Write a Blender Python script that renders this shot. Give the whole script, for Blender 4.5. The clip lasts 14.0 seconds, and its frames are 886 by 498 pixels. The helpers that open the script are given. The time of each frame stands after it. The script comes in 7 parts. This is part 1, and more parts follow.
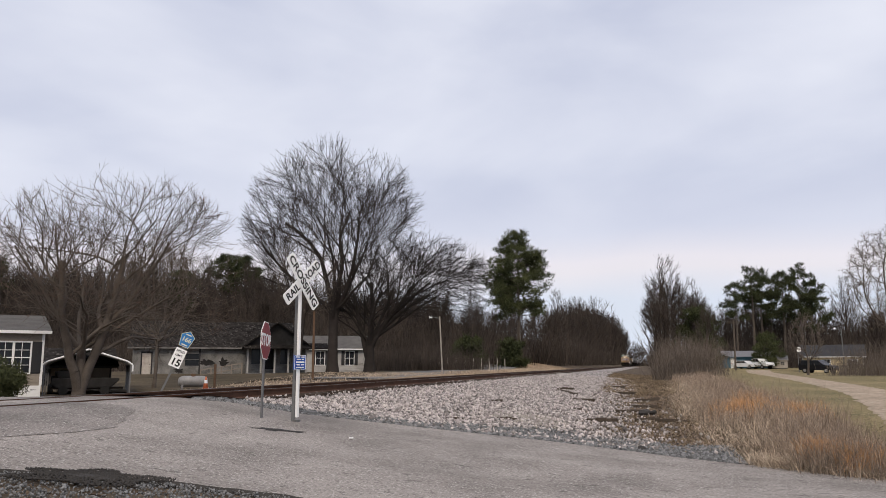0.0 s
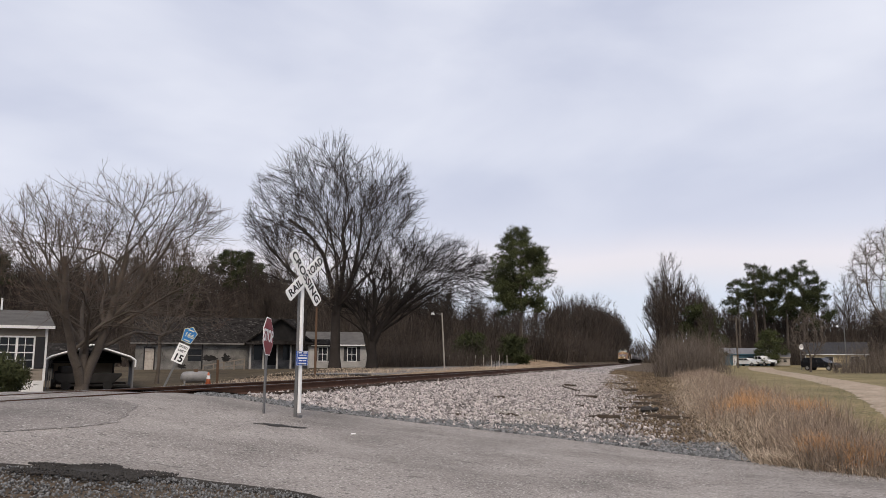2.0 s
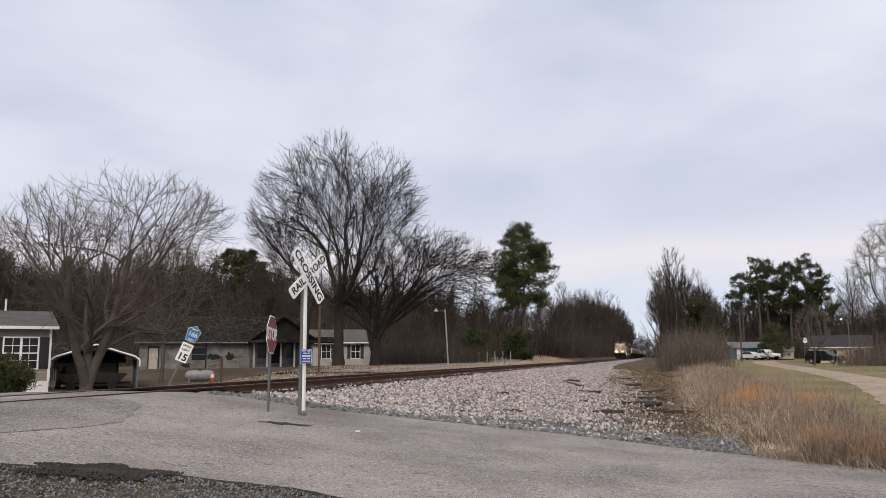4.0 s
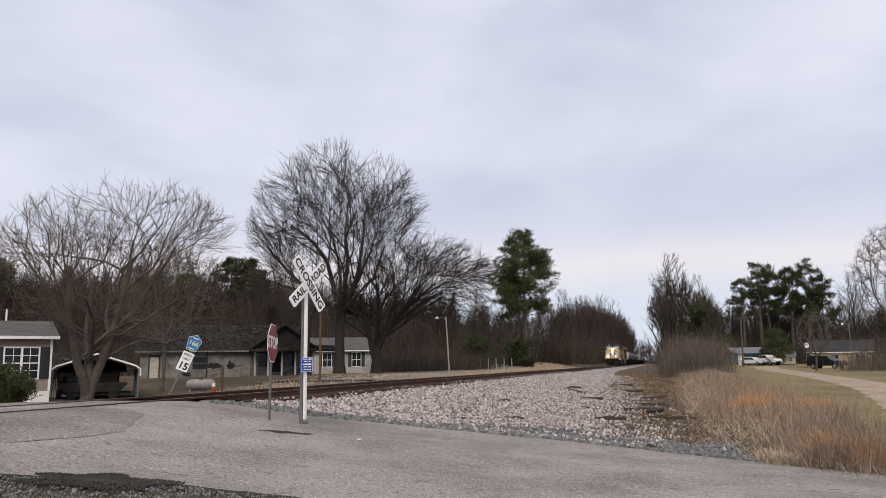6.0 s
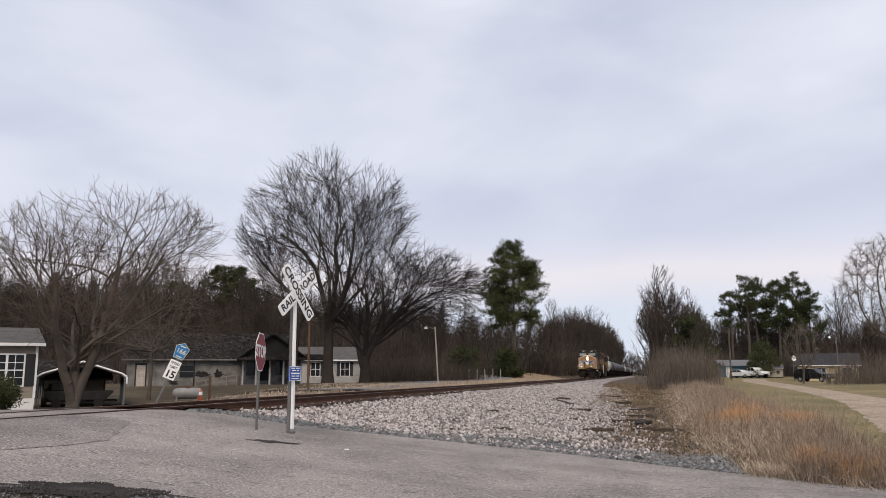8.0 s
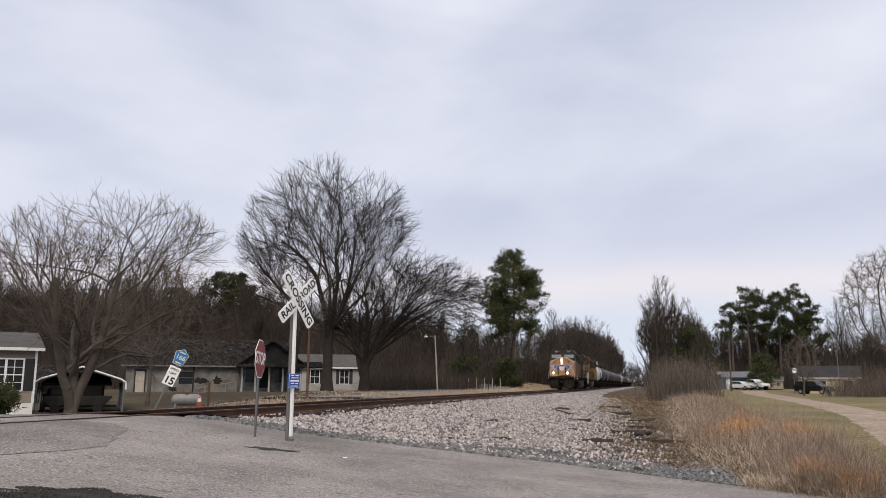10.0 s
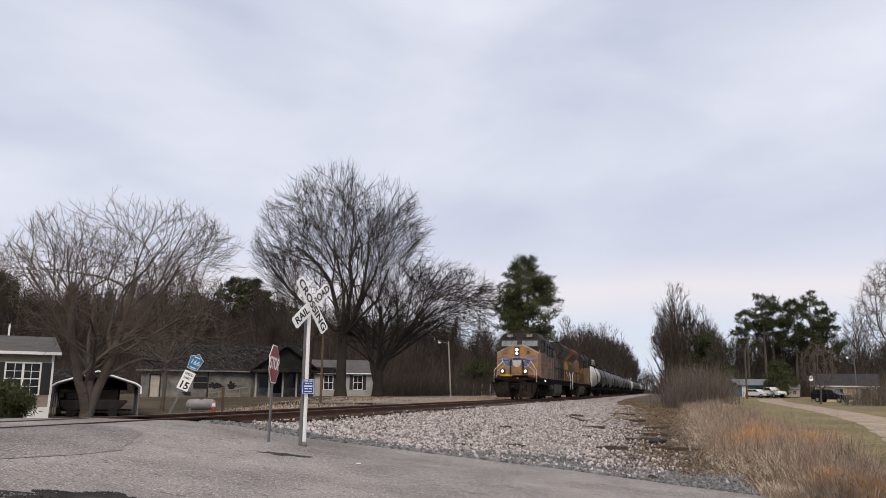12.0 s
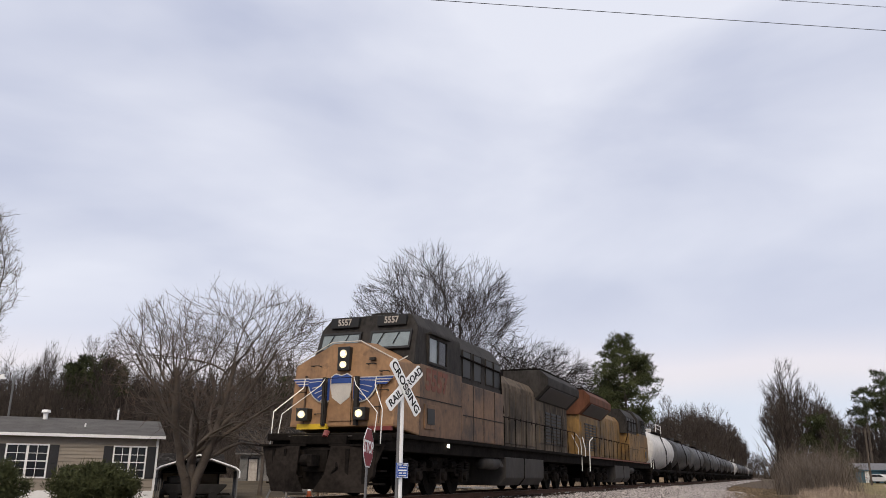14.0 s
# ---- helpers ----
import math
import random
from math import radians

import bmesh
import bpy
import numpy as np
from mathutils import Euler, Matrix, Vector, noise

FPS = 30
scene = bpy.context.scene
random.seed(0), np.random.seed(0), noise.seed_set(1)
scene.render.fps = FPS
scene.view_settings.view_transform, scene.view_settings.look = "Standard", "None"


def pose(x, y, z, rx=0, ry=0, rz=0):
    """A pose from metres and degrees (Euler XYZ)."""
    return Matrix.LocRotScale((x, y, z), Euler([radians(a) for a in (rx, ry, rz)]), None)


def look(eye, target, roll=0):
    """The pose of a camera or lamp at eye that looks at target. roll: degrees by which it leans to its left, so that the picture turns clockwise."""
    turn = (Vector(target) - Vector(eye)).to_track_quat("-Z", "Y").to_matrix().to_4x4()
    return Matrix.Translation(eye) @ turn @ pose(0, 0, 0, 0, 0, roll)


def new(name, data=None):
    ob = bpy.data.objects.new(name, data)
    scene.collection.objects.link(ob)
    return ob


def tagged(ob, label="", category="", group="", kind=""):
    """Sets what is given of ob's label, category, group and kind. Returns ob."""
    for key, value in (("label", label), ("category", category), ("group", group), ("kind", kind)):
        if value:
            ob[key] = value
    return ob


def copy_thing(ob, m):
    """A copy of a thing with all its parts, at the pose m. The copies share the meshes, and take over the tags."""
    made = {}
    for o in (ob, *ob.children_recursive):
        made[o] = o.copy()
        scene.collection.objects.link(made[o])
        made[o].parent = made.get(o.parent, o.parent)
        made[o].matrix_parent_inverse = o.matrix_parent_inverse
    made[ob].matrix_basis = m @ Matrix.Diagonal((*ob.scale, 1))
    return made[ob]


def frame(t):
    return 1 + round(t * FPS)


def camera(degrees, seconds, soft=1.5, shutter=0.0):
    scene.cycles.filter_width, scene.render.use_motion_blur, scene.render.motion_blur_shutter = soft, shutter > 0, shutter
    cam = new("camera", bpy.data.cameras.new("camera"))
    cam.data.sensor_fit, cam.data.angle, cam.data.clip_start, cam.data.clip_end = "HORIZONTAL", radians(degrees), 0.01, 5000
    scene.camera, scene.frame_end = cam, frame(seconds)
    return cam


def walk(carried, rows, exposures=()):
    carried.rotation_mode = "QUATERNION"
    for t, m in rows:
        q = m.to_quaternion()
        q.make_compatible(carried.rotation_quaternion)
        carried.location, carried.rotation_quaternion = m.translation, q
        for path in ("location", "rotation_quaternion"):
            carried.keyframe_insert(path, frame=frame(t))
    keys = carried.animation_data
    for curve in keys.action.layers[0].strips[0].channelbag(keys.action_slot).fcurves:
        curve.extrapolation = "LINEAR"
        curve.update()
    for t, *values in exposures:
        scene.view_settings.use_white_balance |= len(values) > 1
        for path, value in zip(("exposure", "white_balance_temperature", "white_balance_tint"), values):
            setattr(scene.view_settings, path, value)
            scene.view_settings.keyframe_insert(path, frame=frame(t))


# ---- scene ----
cam = camera(59.2, 14.0, soft=0.6)
PATH = [
    (0, pose(0, 0, 1.6, 98.447, -0.006, 14.863)),
    (0.5, pose(0, 0, 1.6, 98.483, 0.033, 14.794)),
    (1, pose(0, 0, 1.6, 98.429, -0.032, 14.880)),
    (1.5, pose(0, 0, 1.6, 98.315, -0.141, 14.921)),
    (2, pose(0, 0, 1.6, 98.182, -0.182, 15.022)),
    (2.5, pose(0, 0, 1.6, 97.931, -0.190, 15.082)),
    (3, pose(0, 0, 1.6, 97.877, -0.070, 15.063)),
    (5.5, pose(0, 0, 1.6, 98.108, 0.850, 15.608)),
    (6, pose(0, 0, 1.6, 98.473, 0.707, 15.366)),
    (6.5, pose(0, 0, 1.6, 98.722, 0.493, 15.125)),
    (7, pose(0, 0, 1.6, 98.875, 0.371, 14.937)),
    (7.5, pose(0, 0, 1.6, 99.016, 0.273, 14.739)),
    (8, pose(0, 0, 1.6, 99.202, 0.283, 14.546)),
    (10.5, pose(0, 0, 1.6, 99.914, -0.430, 14.608)),
    (11, pose(0, 0, 1.6, 99.962, -0.482, 14.853)),
    (11.5, pose(0, 0, 1.6, 100.014, -0.517, 15.112)),
    (12, pose(0, 0, 1.6, 100.263, -0.575, 15.477)),
    (12.5, pose(0, 0, 1.6, 100.845, -0.738, 16.060)),
    (13, pose(0, 0, 1.6, 101.950, -0.802, 17.313)),
    (13.5, pose(0, 0, 1.6, 103.398, -0.922, 19.308)),
    (14, pose(0, 0, 1.6, 106.066, -0.689, 22.272)),
]
walk(cam, PATH)

# ---- sky and sun ----
TAU = 2 * math.pi
SUN_DIR = Vector((0.18, -0.68, 0.70)).normalized()


def make_world():
    w = bpy.data.worlds.new("overcast")
    w.use_nodes = True
    nt = w.node_tree
    nt.nodes.clear()
    out = nt.nodes.new("ShaderNodeOutputWorld")
    bg = nt.nodes.new("ShaderNodeBackground")
    sky = nt.nodes.new("ShaderNodeTexSky")
    sky.sky_type = "NISHITA"
    sky.sun_disc = False
    sky.sun_elevation = math.asin(SUN_DIR.z)
    sky.sun_rotation = math.atan2(SUN_DIR.x, SUN_DIR.y)
    sky.air_density, sky.dust_density = 1.0, 1.0
    co = nt.nodes.new("ShaderNodeTexCoord")
    mp = nt.nodes.new("ShaderNodeMapping")
    mp.inputs["Rotation"].default_value = (0.25, -0.5, 0.5)
    mp.inputs["Scale"].default_value = (1.1, 0.55, 2.6)
    nz = nt.nodes.new("ShaderNodeTexNoise")
    nz.inputs["Scale"].default_value = 2.1
    nz.inputs["Detail"].default_value = 5.0
    nz.inputs["Roughness"].default_value = 0.45
    nz.inputs["Distortion"].default_value = 0.3
    ramp = nt.nodes.new("ShaderNodeValToRGB")
    e = ramp.color_ramp.elements
    e[0].position, e[0].color = 0.32, (0.53, 0.57, 0.73, 1)
    e[1].position, e[1].color = 0.66, (0.84, 0.86, 0.96, 1)
    scale = nt.nodes.new("ShaderNodeMix")
    scale.data_type = "RGBA"
    scale.blend_type = "MULTIPLY"
    scale.inputs[0].default_value = 1.0
    scale.inputs[7].default_value = (0.09, 0.09, 0.09, 1)
    mix = nt.nodes.new("ShaderNodeMix")
    mix.data_type = "RGBA"
    mix.inputs[0].default_value = 0.93
    L = nt.links.new
    L(co.outputs["Generated"], mp.inputs["Vector"])
    L(mp.outputs["Vector"], nz.inputs["Vector"])
    L(nz.outputs["Fac"], ramp.inputs["Fac"])
    L(sky.outputs["Color"], scale.inputs[6])
    L(scale.outputs[2], mix.inputs[6])
    L(ramp.outputs["Color"], mix.inputs[7])
    # a warm pale strip low over the horizon, light blue below it
    xyz = nt.nodes.new("ShaderNodeSeparateXYZ")
    wob = nt.nodes.new("ShaderNodeMath")
    wob.operation = "MULTIPLY_ADD"
    wob.inputs[1].default_value = 0.06
    low = nt.nodes.new("ShaderNodeValToRGB")
    stops = ((0.03, (0.69, 0.76, 0.875, 1)), (0.105, (0.73, 0.785, 0.89, 1)), (0.138, (0.88, 0.84, 0.88, 1)), (0.150, (0.88, 0.84, 0.89, 1)), (0.19, (0.77, 0.79, 0.90, 1)))
    e = low.color_ramp.elements
    e[0].position, e[0].color = stops[0]
    e[1].position, e[1].color = stops[-1]
    for at, tone in stops[1:-1]:
        e.new(at).color = tone
    fade = nt.nodes.new("ShaderNodeMapRange")
    fade.inputs["From Min"].default_value, fade.inputs["From Max"].default_value = 0.15, 0.26
    fade.inputs["To Min"].default_value, fade.inputs["To Max"].default_value = 0.85, 0.0
    band = nt.nodes.new("ShaderNodeMix")
    band.data_type = "RGBA"
    L(co.outputs["Generated"], xyz.inputs[0])
    L(nz.outputs["Fac"], wob.inputs[0])
    L(xyz.outputs["Z"], wob.inputs[2])
    L(wob.outputs[0], low.inputs["Fac"])
    L(wob.outputs[0], fade.inputs["Value"])
    L(fade.outputs["Result"], band.inputs[0])
    L(mix.outputs[2], band.inputs[6])
    L(low.outputs["Color"], band.inputs[7])
    L(band.outputs[2], bg.inputs["Color"])
    bg.inputs["Strength"].default_value = 1.0
    L(bg.outputs["Background"], out.inputs["Surface"])
    scene.world = w


make_world()
sun = new("sun", bpy.data.lights.new("sun", "SUN"))
sun.data.energy, sun.data.angle, sun.data.color = 2.2, radians(30), (1.0, 0.85, 0.67)
sun.matrix_basis = look(SUN_DIR * 50, (0, 0, 0))
scene.view_settings.exposure = 0.0


# ---- materials ----
def material(name, base, rough=0.7, metal=0.0, vary=0.25, scale=3.0, fine=40.0, bump=0.0, tint=None, spread=None, emit=None, strength=0.0, coords="Object", streak=1.0, spec=None):
    m = bpy.data.materials.new(name)
    m.use_nodes = True
    nt = m.node_tree
    b = nt.nodes["Principled BSDF"]
    b.inputs["Roughness"].default_value = rough
    b.inputs["Metallic"].default_value = metal
    b.inputs["Specular IOR Level"].default_value = spec if spec is not None else (0.12 if rough > 0.6 else 0.4)
    L = nt.links.new
    co = nt.nodes.new("ShaderNodeTexCoord")
    n1 = nt.nodes.new("ShaderNodeTexNoise")
    n1.inputs["Scale"].default_value, n1.inputs["Detail"].default_value = scale, 5
    n2 = nt.nodes.new("ShaderNodeTexNoise")
    n2.inputs["Scale"].default_value, n2.inputs["Detail"].default_value = fine, 3
    mp = nt.nodes.new("ShaderNodeMapping")
    mp.inputs["Scale"].default_value = (1, 1, streak)
    L(co.outputs[coords], mp.inputs["Vector"])
    L(mp.outputs["Vector"], n1.inputs["Vector"])
    L(mp.outputs["Vector"], n2.inputs["Vector"])
    add = nt.nodes.new("ShaderNodeMath")
    add.operation = "MULTIPLY_ADD"
    add.inputs[1].default_value = 0.6
    L(n1.outputs["Fac"], add.inputs[0])
    half = nt.nodes.new("ShaderNodeMath")
    half.operation = "MULTIPLY"
    half.inputs[1].default_value = 0.4
    L(n2.outputs["Fac"], half.inputs[0])
    L(half.outputs[0], add.inputs[2])
    fac = add.outputs[0]
    if spread:
        info = nt.nodes.new("ShaderNodeObjectInfo" if spread == "object" else "ShaderNodeNewGeometry")
        s = nt.nodes.new("ShaderNodeMath")
        s.operation = "MULTIPLY_ADD"
        s.inputs[1].default_value = 0.5
        h2 = nt.nodes.new("ShaderNodeMath")
        h2.operation = "MULTIPLY"
        h2.inputs[1].default_value = 0.5
        L(info.outputs["Random" if spread == "object" else "Random Per Island"], s.inputs[0])
        L(fac, h2.inputs[0])
        L(h2.outputs[0], s.inputs[2])
        fac = s.outputs[0]
    ramp = nt.nodes.new("ShaderNodeValToRGB")
    dark = tuple(c * (1 - vary) for c in base)
    lite = tint or tuple(min(1, c * (1 + vary)) for c in base)
    e = ramp.color_ramp.elements
    lo, hi = (0.3, 0.7) if not spread else (0.15, 0.85)
    e[0].position, e[0].color = lo, (*dark, 1)
    e[1].position, e[1].color = hi, (*lite, 1)
    L(fac, ramp.inputs["Fac"])
    L(ramp.outputs["Color"], b.inputs["Base Color"])
    if bump:
        bp = nt.nodes.new("ShaderNodeBump")
        bp.inputs["Strength"].default_value = bump
        bp.inputs["Distance"].default_value = 0.03
        L(n2.outputs["Fac"], bp.inputs["Height"])
        L(bp.outputs["Normal"], b.inputs["Normal"])
    if emit:
        b.inputs["Emission Color"].default_value = (*emit, 1)
        b.inputs["Emission Strength"].default_value = strength
    return m


M = {}
M["soil"] = material("soil_and_leaf_litter", (0.06, 0.046, 0.034), 0.95, vary=0.5, scale=0.6, fine=8, bump=0.8, tint=(0.17, 0.135, 0.10))
M["litter"] = material("wood_and_leaf_litter", (0.085, 0.060, 0.040), 0.95, vary=0.6, scale=3, fine=20, spread="island", tint=(0.25, 0.19, 0.125))
M["lawn"] = material("dormant_lawn", (0.095, 0.095, 0.038), 0.95, vary=0.35, scale=0.22, fine=7, bump=0.5, tint=(0.33, 0.255, 0.14))
M["yard"] = material("leaf_strewn_yard", (0.05, 0.040, 0.027), 0.95, vary=0.4, scale=0.5, fine=7, bump=0.5, tint=(0.125, 0.098, 0.062))
M["dirt"] = material("pale_dirt_drive", (0.30, 0.225, 0.165), 0.95, vary=0.35, scale=0.9, fine=7, bump=0.5, tint=(0.50, 0.405, 0.31))
M["asphalt"] = material("worn_asphalt", (0.262, 0.238, 0.220), 0.95, vary=0.4, scale=0.8, fine=30, bump=0.8, tint=(0.395, 0.360, 0.333))


def asphalt_wear(m):
    """Dark chips and fine streaks along the road, and pale aggregate, over a worn asphalt."""
    nt = m.node_tree
    L = nt.links.new
    b = nt.nodes["Principled BSDF"]
    base = b.inputs["Base Color"].links[0].from_socket
    co = nt.nodes.new("ShaderNodeTexCoord")
    for scale, sx, lo, hi, tone, amount in ((9.0, 0.4, 0.64, 0.68, (0.085, 0.078, 0.072, 1), 0.6), (36.0, 0.7, 0.56, 0.63, (0.06, 0.057, 0.054, 1), 0.6), (42.0, 0.8, 0.58, 0.64, (0.60, 0.57, 0.54, 1), 0.65), (0.5, 0.3, 0.55, 0.75, (0.13, 0.12, 0.112, 1), 0.6)):
        mp = nt.nodes.new("ShaderNodeMapping")
        mp.inputs["Scale"].default_value = (sx, 1, 1)
        mp.inputs["Location"].default_value = (scale, 0, 0)
        nz = nt.nodes.new("ShaderNodeTexNoise")
        nz.inputs["Scale"].default_value, nz.inputs["Detail"].default_value = scale, 3
        rp = nt.nodes.new("ShaderNodeMapRange")
        rp.inputs["From Min"].default_value, rp.inputs["From Max"].default_value, rp.inputs["To Max"].default_value = lo, hi, amount
        mx = nt.nodes.new("ShaderNodeMix")
        mx.data_type = "RGBA"
        mx.inputs[7].default_value = tone
        L(co.outputs["Object"], mp.inputs["Vector"])
        L(mp.outputs["Vector"], nz.inputs["Vector"])
        L(nz.outputs["Fac"], rp.inputs["Value"])
        L(rp.outputs["Result"], mx.inputs[0])
        L(base, mx.inputs[6])
        base = mx.outputs[2]
    L(base, b.inputs["Base Color"])


asphalt_wear(M["asphalt"])


def flecked(m, scale, dark, pale, share):
    """Loose pieces of many tones over a ground: share of it is covered."""
    nt = m.node_tree
    L = nt.links.new
    b = nt.nodes["Principled BSDF"]
    base = b.inputs["Base Color"].links[0].from_socket
    co = nt.nodes.new("ShaderNodeTexCoord")
    vo = nt.nodes.new("ShaderNodeTexVoronoi")
    vo.inputs["Scale"].default_value = scale
    sep = nt.nodes.new("ShaderNodeSeparateColor")
    tone = nt.nodes.new("ShaderNodeMix")
    tone.data_type = "RGBA"
    tone.inputs[6].default_value, tone.inputs[7].default_value = (*dark, 1), (*pale, 1)
    some = nt.nodes.new("ShaderNodeMath")
    some.operation = "LESS_THAN"
    some.inputs[1].default_value = share
    mx = nt.nodes.new("ShaderNodeMix")
    mx.data_type = "RGBA"
    L(co.outputs["Object"], vo.inputs["Vector"])
    L(vo.outputs["Color"], sep.inputs[0])
    L(sep.outputs[0], tone.inputs[0])
    L(sep.outputs[1], some.inputs[0])
    L(some.outputs[0], mx.inputs[0])
    L(base, mx.inputs[6])
    L(tone.outputs[2], mx.inputs[7])
    L(mx.outputs[2], b.inputs["Base Color"])


flecked(M["soil"], 14, (0.028, 0.020, 0.015), (0.18, 0.135, 0.095), 0.4)
flecked(M["dirt"], 9, (0.20, 0.16, 0.11), (0.42, 0.36, 0.28), 0.3)
M["asphalt_dark"] = material("patched_asphalt", (0.05, 0.047, 0.045), 0.85, vary=0.4, scale=1.5, fine=50, bump=0.4)
M["far_road"] = material("far_asphalt", (0.17, 0.165, 0.16), 0.9, vary=0.15)
M["bed"] = material("ballast_bed", (0.05, 0.043, 0.038), 0.95, vary=0.55, scale=5, fine=16, bump=1.0)
flecked(M["bed"], 13, (0.05, 0.045, 0.042), (0.66, 0.60, 0.575), 0.8)
flecked(M["lawn"], 16, (0.075, 0.08, 0.032), (0.34, 0.265, 0.15), 0.35)
M["dark_ballast"] = material("dark_brown_ballast", (0.035, 0.027, 0.022), 0.95, vary=0.5, scale=4, fine=16, bump=1.0)
flecked(M["dark_ballast"], 13, (0.012, 0.010, 0.009), (0.12, 0.085, 0.065), 0.6)
M["stone"] = material("crushed_stone", (0.22, 0.197, 0.188), 0.9, vary=0.93, scale=6, fine=30, spread="island", tint=(0.72, 0.655, 0.63))
M["stone_dark"] = material("dark_chippings", (0.105, 0.107, 0.108), 0.9, vary=0.8, scale=6, fine=30, spread="island", tint=(0.30, 0.305, 0.31))
M["pale_rock"] = material("pale_rock", (0.32, 0.295, 0.265), 0.9, vary=0.4, scale=4)
M["rail"] = material("rusty_rail", (0.085, 0.045, 0.03), 0.7, 0.2, vary=0.35, scale=2, fine=20)
M["rail_top"] = material("polished_rail_head", (0.22, 0.19, 0.17), 0.35, 0.8, vary=0.2)
M["tie"] = material("creosoted_tie", (0.055, 0.042, 0.034), 0.9, vary=0.4, scale=2, fine=30, bump=0.5, spread="object")
M["bark"] = material("grey_bark", (0.105, 0.088, 0.074), 0.95, vary=0.35, scale=2, fine=25, bump=0.4)
M["bark_dark"] = material("dark_bark", (0.04, 0.034, 0.031), 0.95, vary=0.3, scale=2, fine=25, bump=0.4)
M["black_bark"] = material("blackish_bark", (0.028, 0.024, 0.022), 0.95, vary=0.3, scale=2, fine=25, bump=0.4)
M["bark_wood"] = material("woodland_bark", (0.040, 0.033, 0.029), 0.95, vary=0.6, scale=0.25, fine=6, spread="island", tint=(0.105, 0.086, 0.073))
M["twig"] = material("fine_twigs", (0.09, 0.072, 0.06), 0.95, vary=0.55, scale=0.5, fine=8, spread="island", tint=(0.21, 0.175, 0.145))
M["twig_red"] = material("reddish_twigs", (0.12, 0.085, 0.068), 0.95, vary=0.35, scale=0.5, fine=8)
M["needle"] = material("pine_needles", (0.042, 0.053, 0.025), 0.85, vary=0.5, scale=0.9, fine=9, tint=(0.105, 0.118, 0.052))
M["needle_dark"] = material("cedar_needles", (0.035, 0.045, 0.022), 0.8, vary=0.5, scale=0.6, fine=9, tint=(0.07, 0.08, 0.035))
M["shrub"] = material("evergreen_shrub", (0.036, 0.044, 0.019), 0.7, vary=0.5, scale=3, fine=20, tint=(0.09, 0.10, 0.045))
M["grass_tan"] = material("dead_grass", (0.34, 0.268, 0.205), 0.95, vary=0.65, scale=0.5, fine=6, spread="island", tint=(0.74, 0.60, 0.455))
M["grass_orange"] = material("orange_broom_sedge", (0.50, 0.25, 0.11), 0.95, vary=0.45, scale=0.5, fine=6, spread="island", tint=(0.80, 0.48, 0.24))
M["weed"] = material("dead_weed_stems", (0.25, 0.19, 0.15), 0.95, vary=0.75, scale=0.5, fine=6, spread="island", tint=(0.50, 0.39, 0.30))
M["debris"] = material("rotten_wood", (0.075, 0.06, 0.048), 0.95, vary=0.4, scale=3, fine=30, bump=0.5)
M["galv"] = material("galvanised_post", (0.15, 0.15, 0.15), 0.6, 0.3, vary=0.25)
M["post_rust"] = material("rusty_pole", (0.12, 0.075, 0.05), 0.85, vary=0.3)
M["pole"] = material("weathered_pole", (0.36, 0.33, 0.29), 0.9, vary=0.25)
M["white"] = material("white_paint", (0.82, 0.82, 0.81), 0.5, vary=0.08, scale=2, fine=20)
M["sheet_white"] = material("white_sign_sheeting", (0.86, 0.86, 0.85), 0.35, vary=0.05, scale=3, fine=20)
M["black"] = material("black_lettering", (0.012, 0.012, 0.012), 0.5, vary=0.1)
M["red"] = material("sign_red", (0.22, 0.012, 0.022), 0.4, vary=0.12)
M["blue_sign"] = material("sign_blue", (0.012, 0.07, 0.33), 0.4, vary=0.1)
M["blue_light"] = material("route_blue", (0.02, 0.17, 0.46), 0.4, vary=0.1)
M["cream_ink"] = material("pale_yellow_ink", (0.72, 0.70, 0.45), 0.5, vary=0.05)
M["siding"] = material("taupe_vinyl_siding", (0.285, 0.25, 0.208), 0.7, vary=0.1, scale=1, fine=12)
M["shingle"] = material("grey_shingles", (0.10, 0.095, 0.09), 0.95, vary=0.3, scale=1.5, fine=14, bump=0.6)
M["slate"] = material("dark_slate_shingles", (0.045, 0.045, 0.048), 0.95, vary=0.3, scale=1.5, fine=14, bump=0.4)
M["asphalt_mid"] = material("darker_older_asphalt", (0.19, 0.173, 0.161), 0.95, vary=0.4, scale=0.8, fine=30, bump=0.8, tint=(0.31, 0.283, 0.263))
asphalt_wear(M["asphalt_mid"])
M["shutter"] = material("black_shutter", (0.025, 0.025, 0.028), 0.6, vary=0.2)
M["glass_dark"] = material("window_glass", (0.02, 0.022, 0.026), 0.08, vary=0.2, spec=0.2)
M["old_board"] = material("weathered_white_boards", (0.15, 0.146, 0.14), 0.9, vary=0.6, scale=1.2, fine=14, bump=0.4, tint=(0.28, 0.272, 0.26))
M["old_roof"] = material("mossy_old_shingles", (0.012, 0.0108, 0.0105), 0.95, vary=0.6, scale=2.2, fine=9, bump=0.8, tint=(0.045, 0.041, 0.039), spec=0.02)
flecked(M["old_roof"], 9, (0.008, 0.0075, 0.007), (0.10, 0.092, 0.085), 0.14)
M["door_old"] = material("peeling_door", (0.42, 0.38, 0.34), 0.8, vary=0.3, scale=4)
M["house_white"] = material("white_clapboard", (0.36, 0.35, 0.335), 0.8, vary=0.35, scale=1, fine=12)
M["house_blue"] = material("blue_siding", (0.06, 0.125, 0.17), 0.7, vary=0.15)
M["house_cream"] = material("cream_siding", (0.55, 0.46, 0.30), 0.75, vary=0.1)
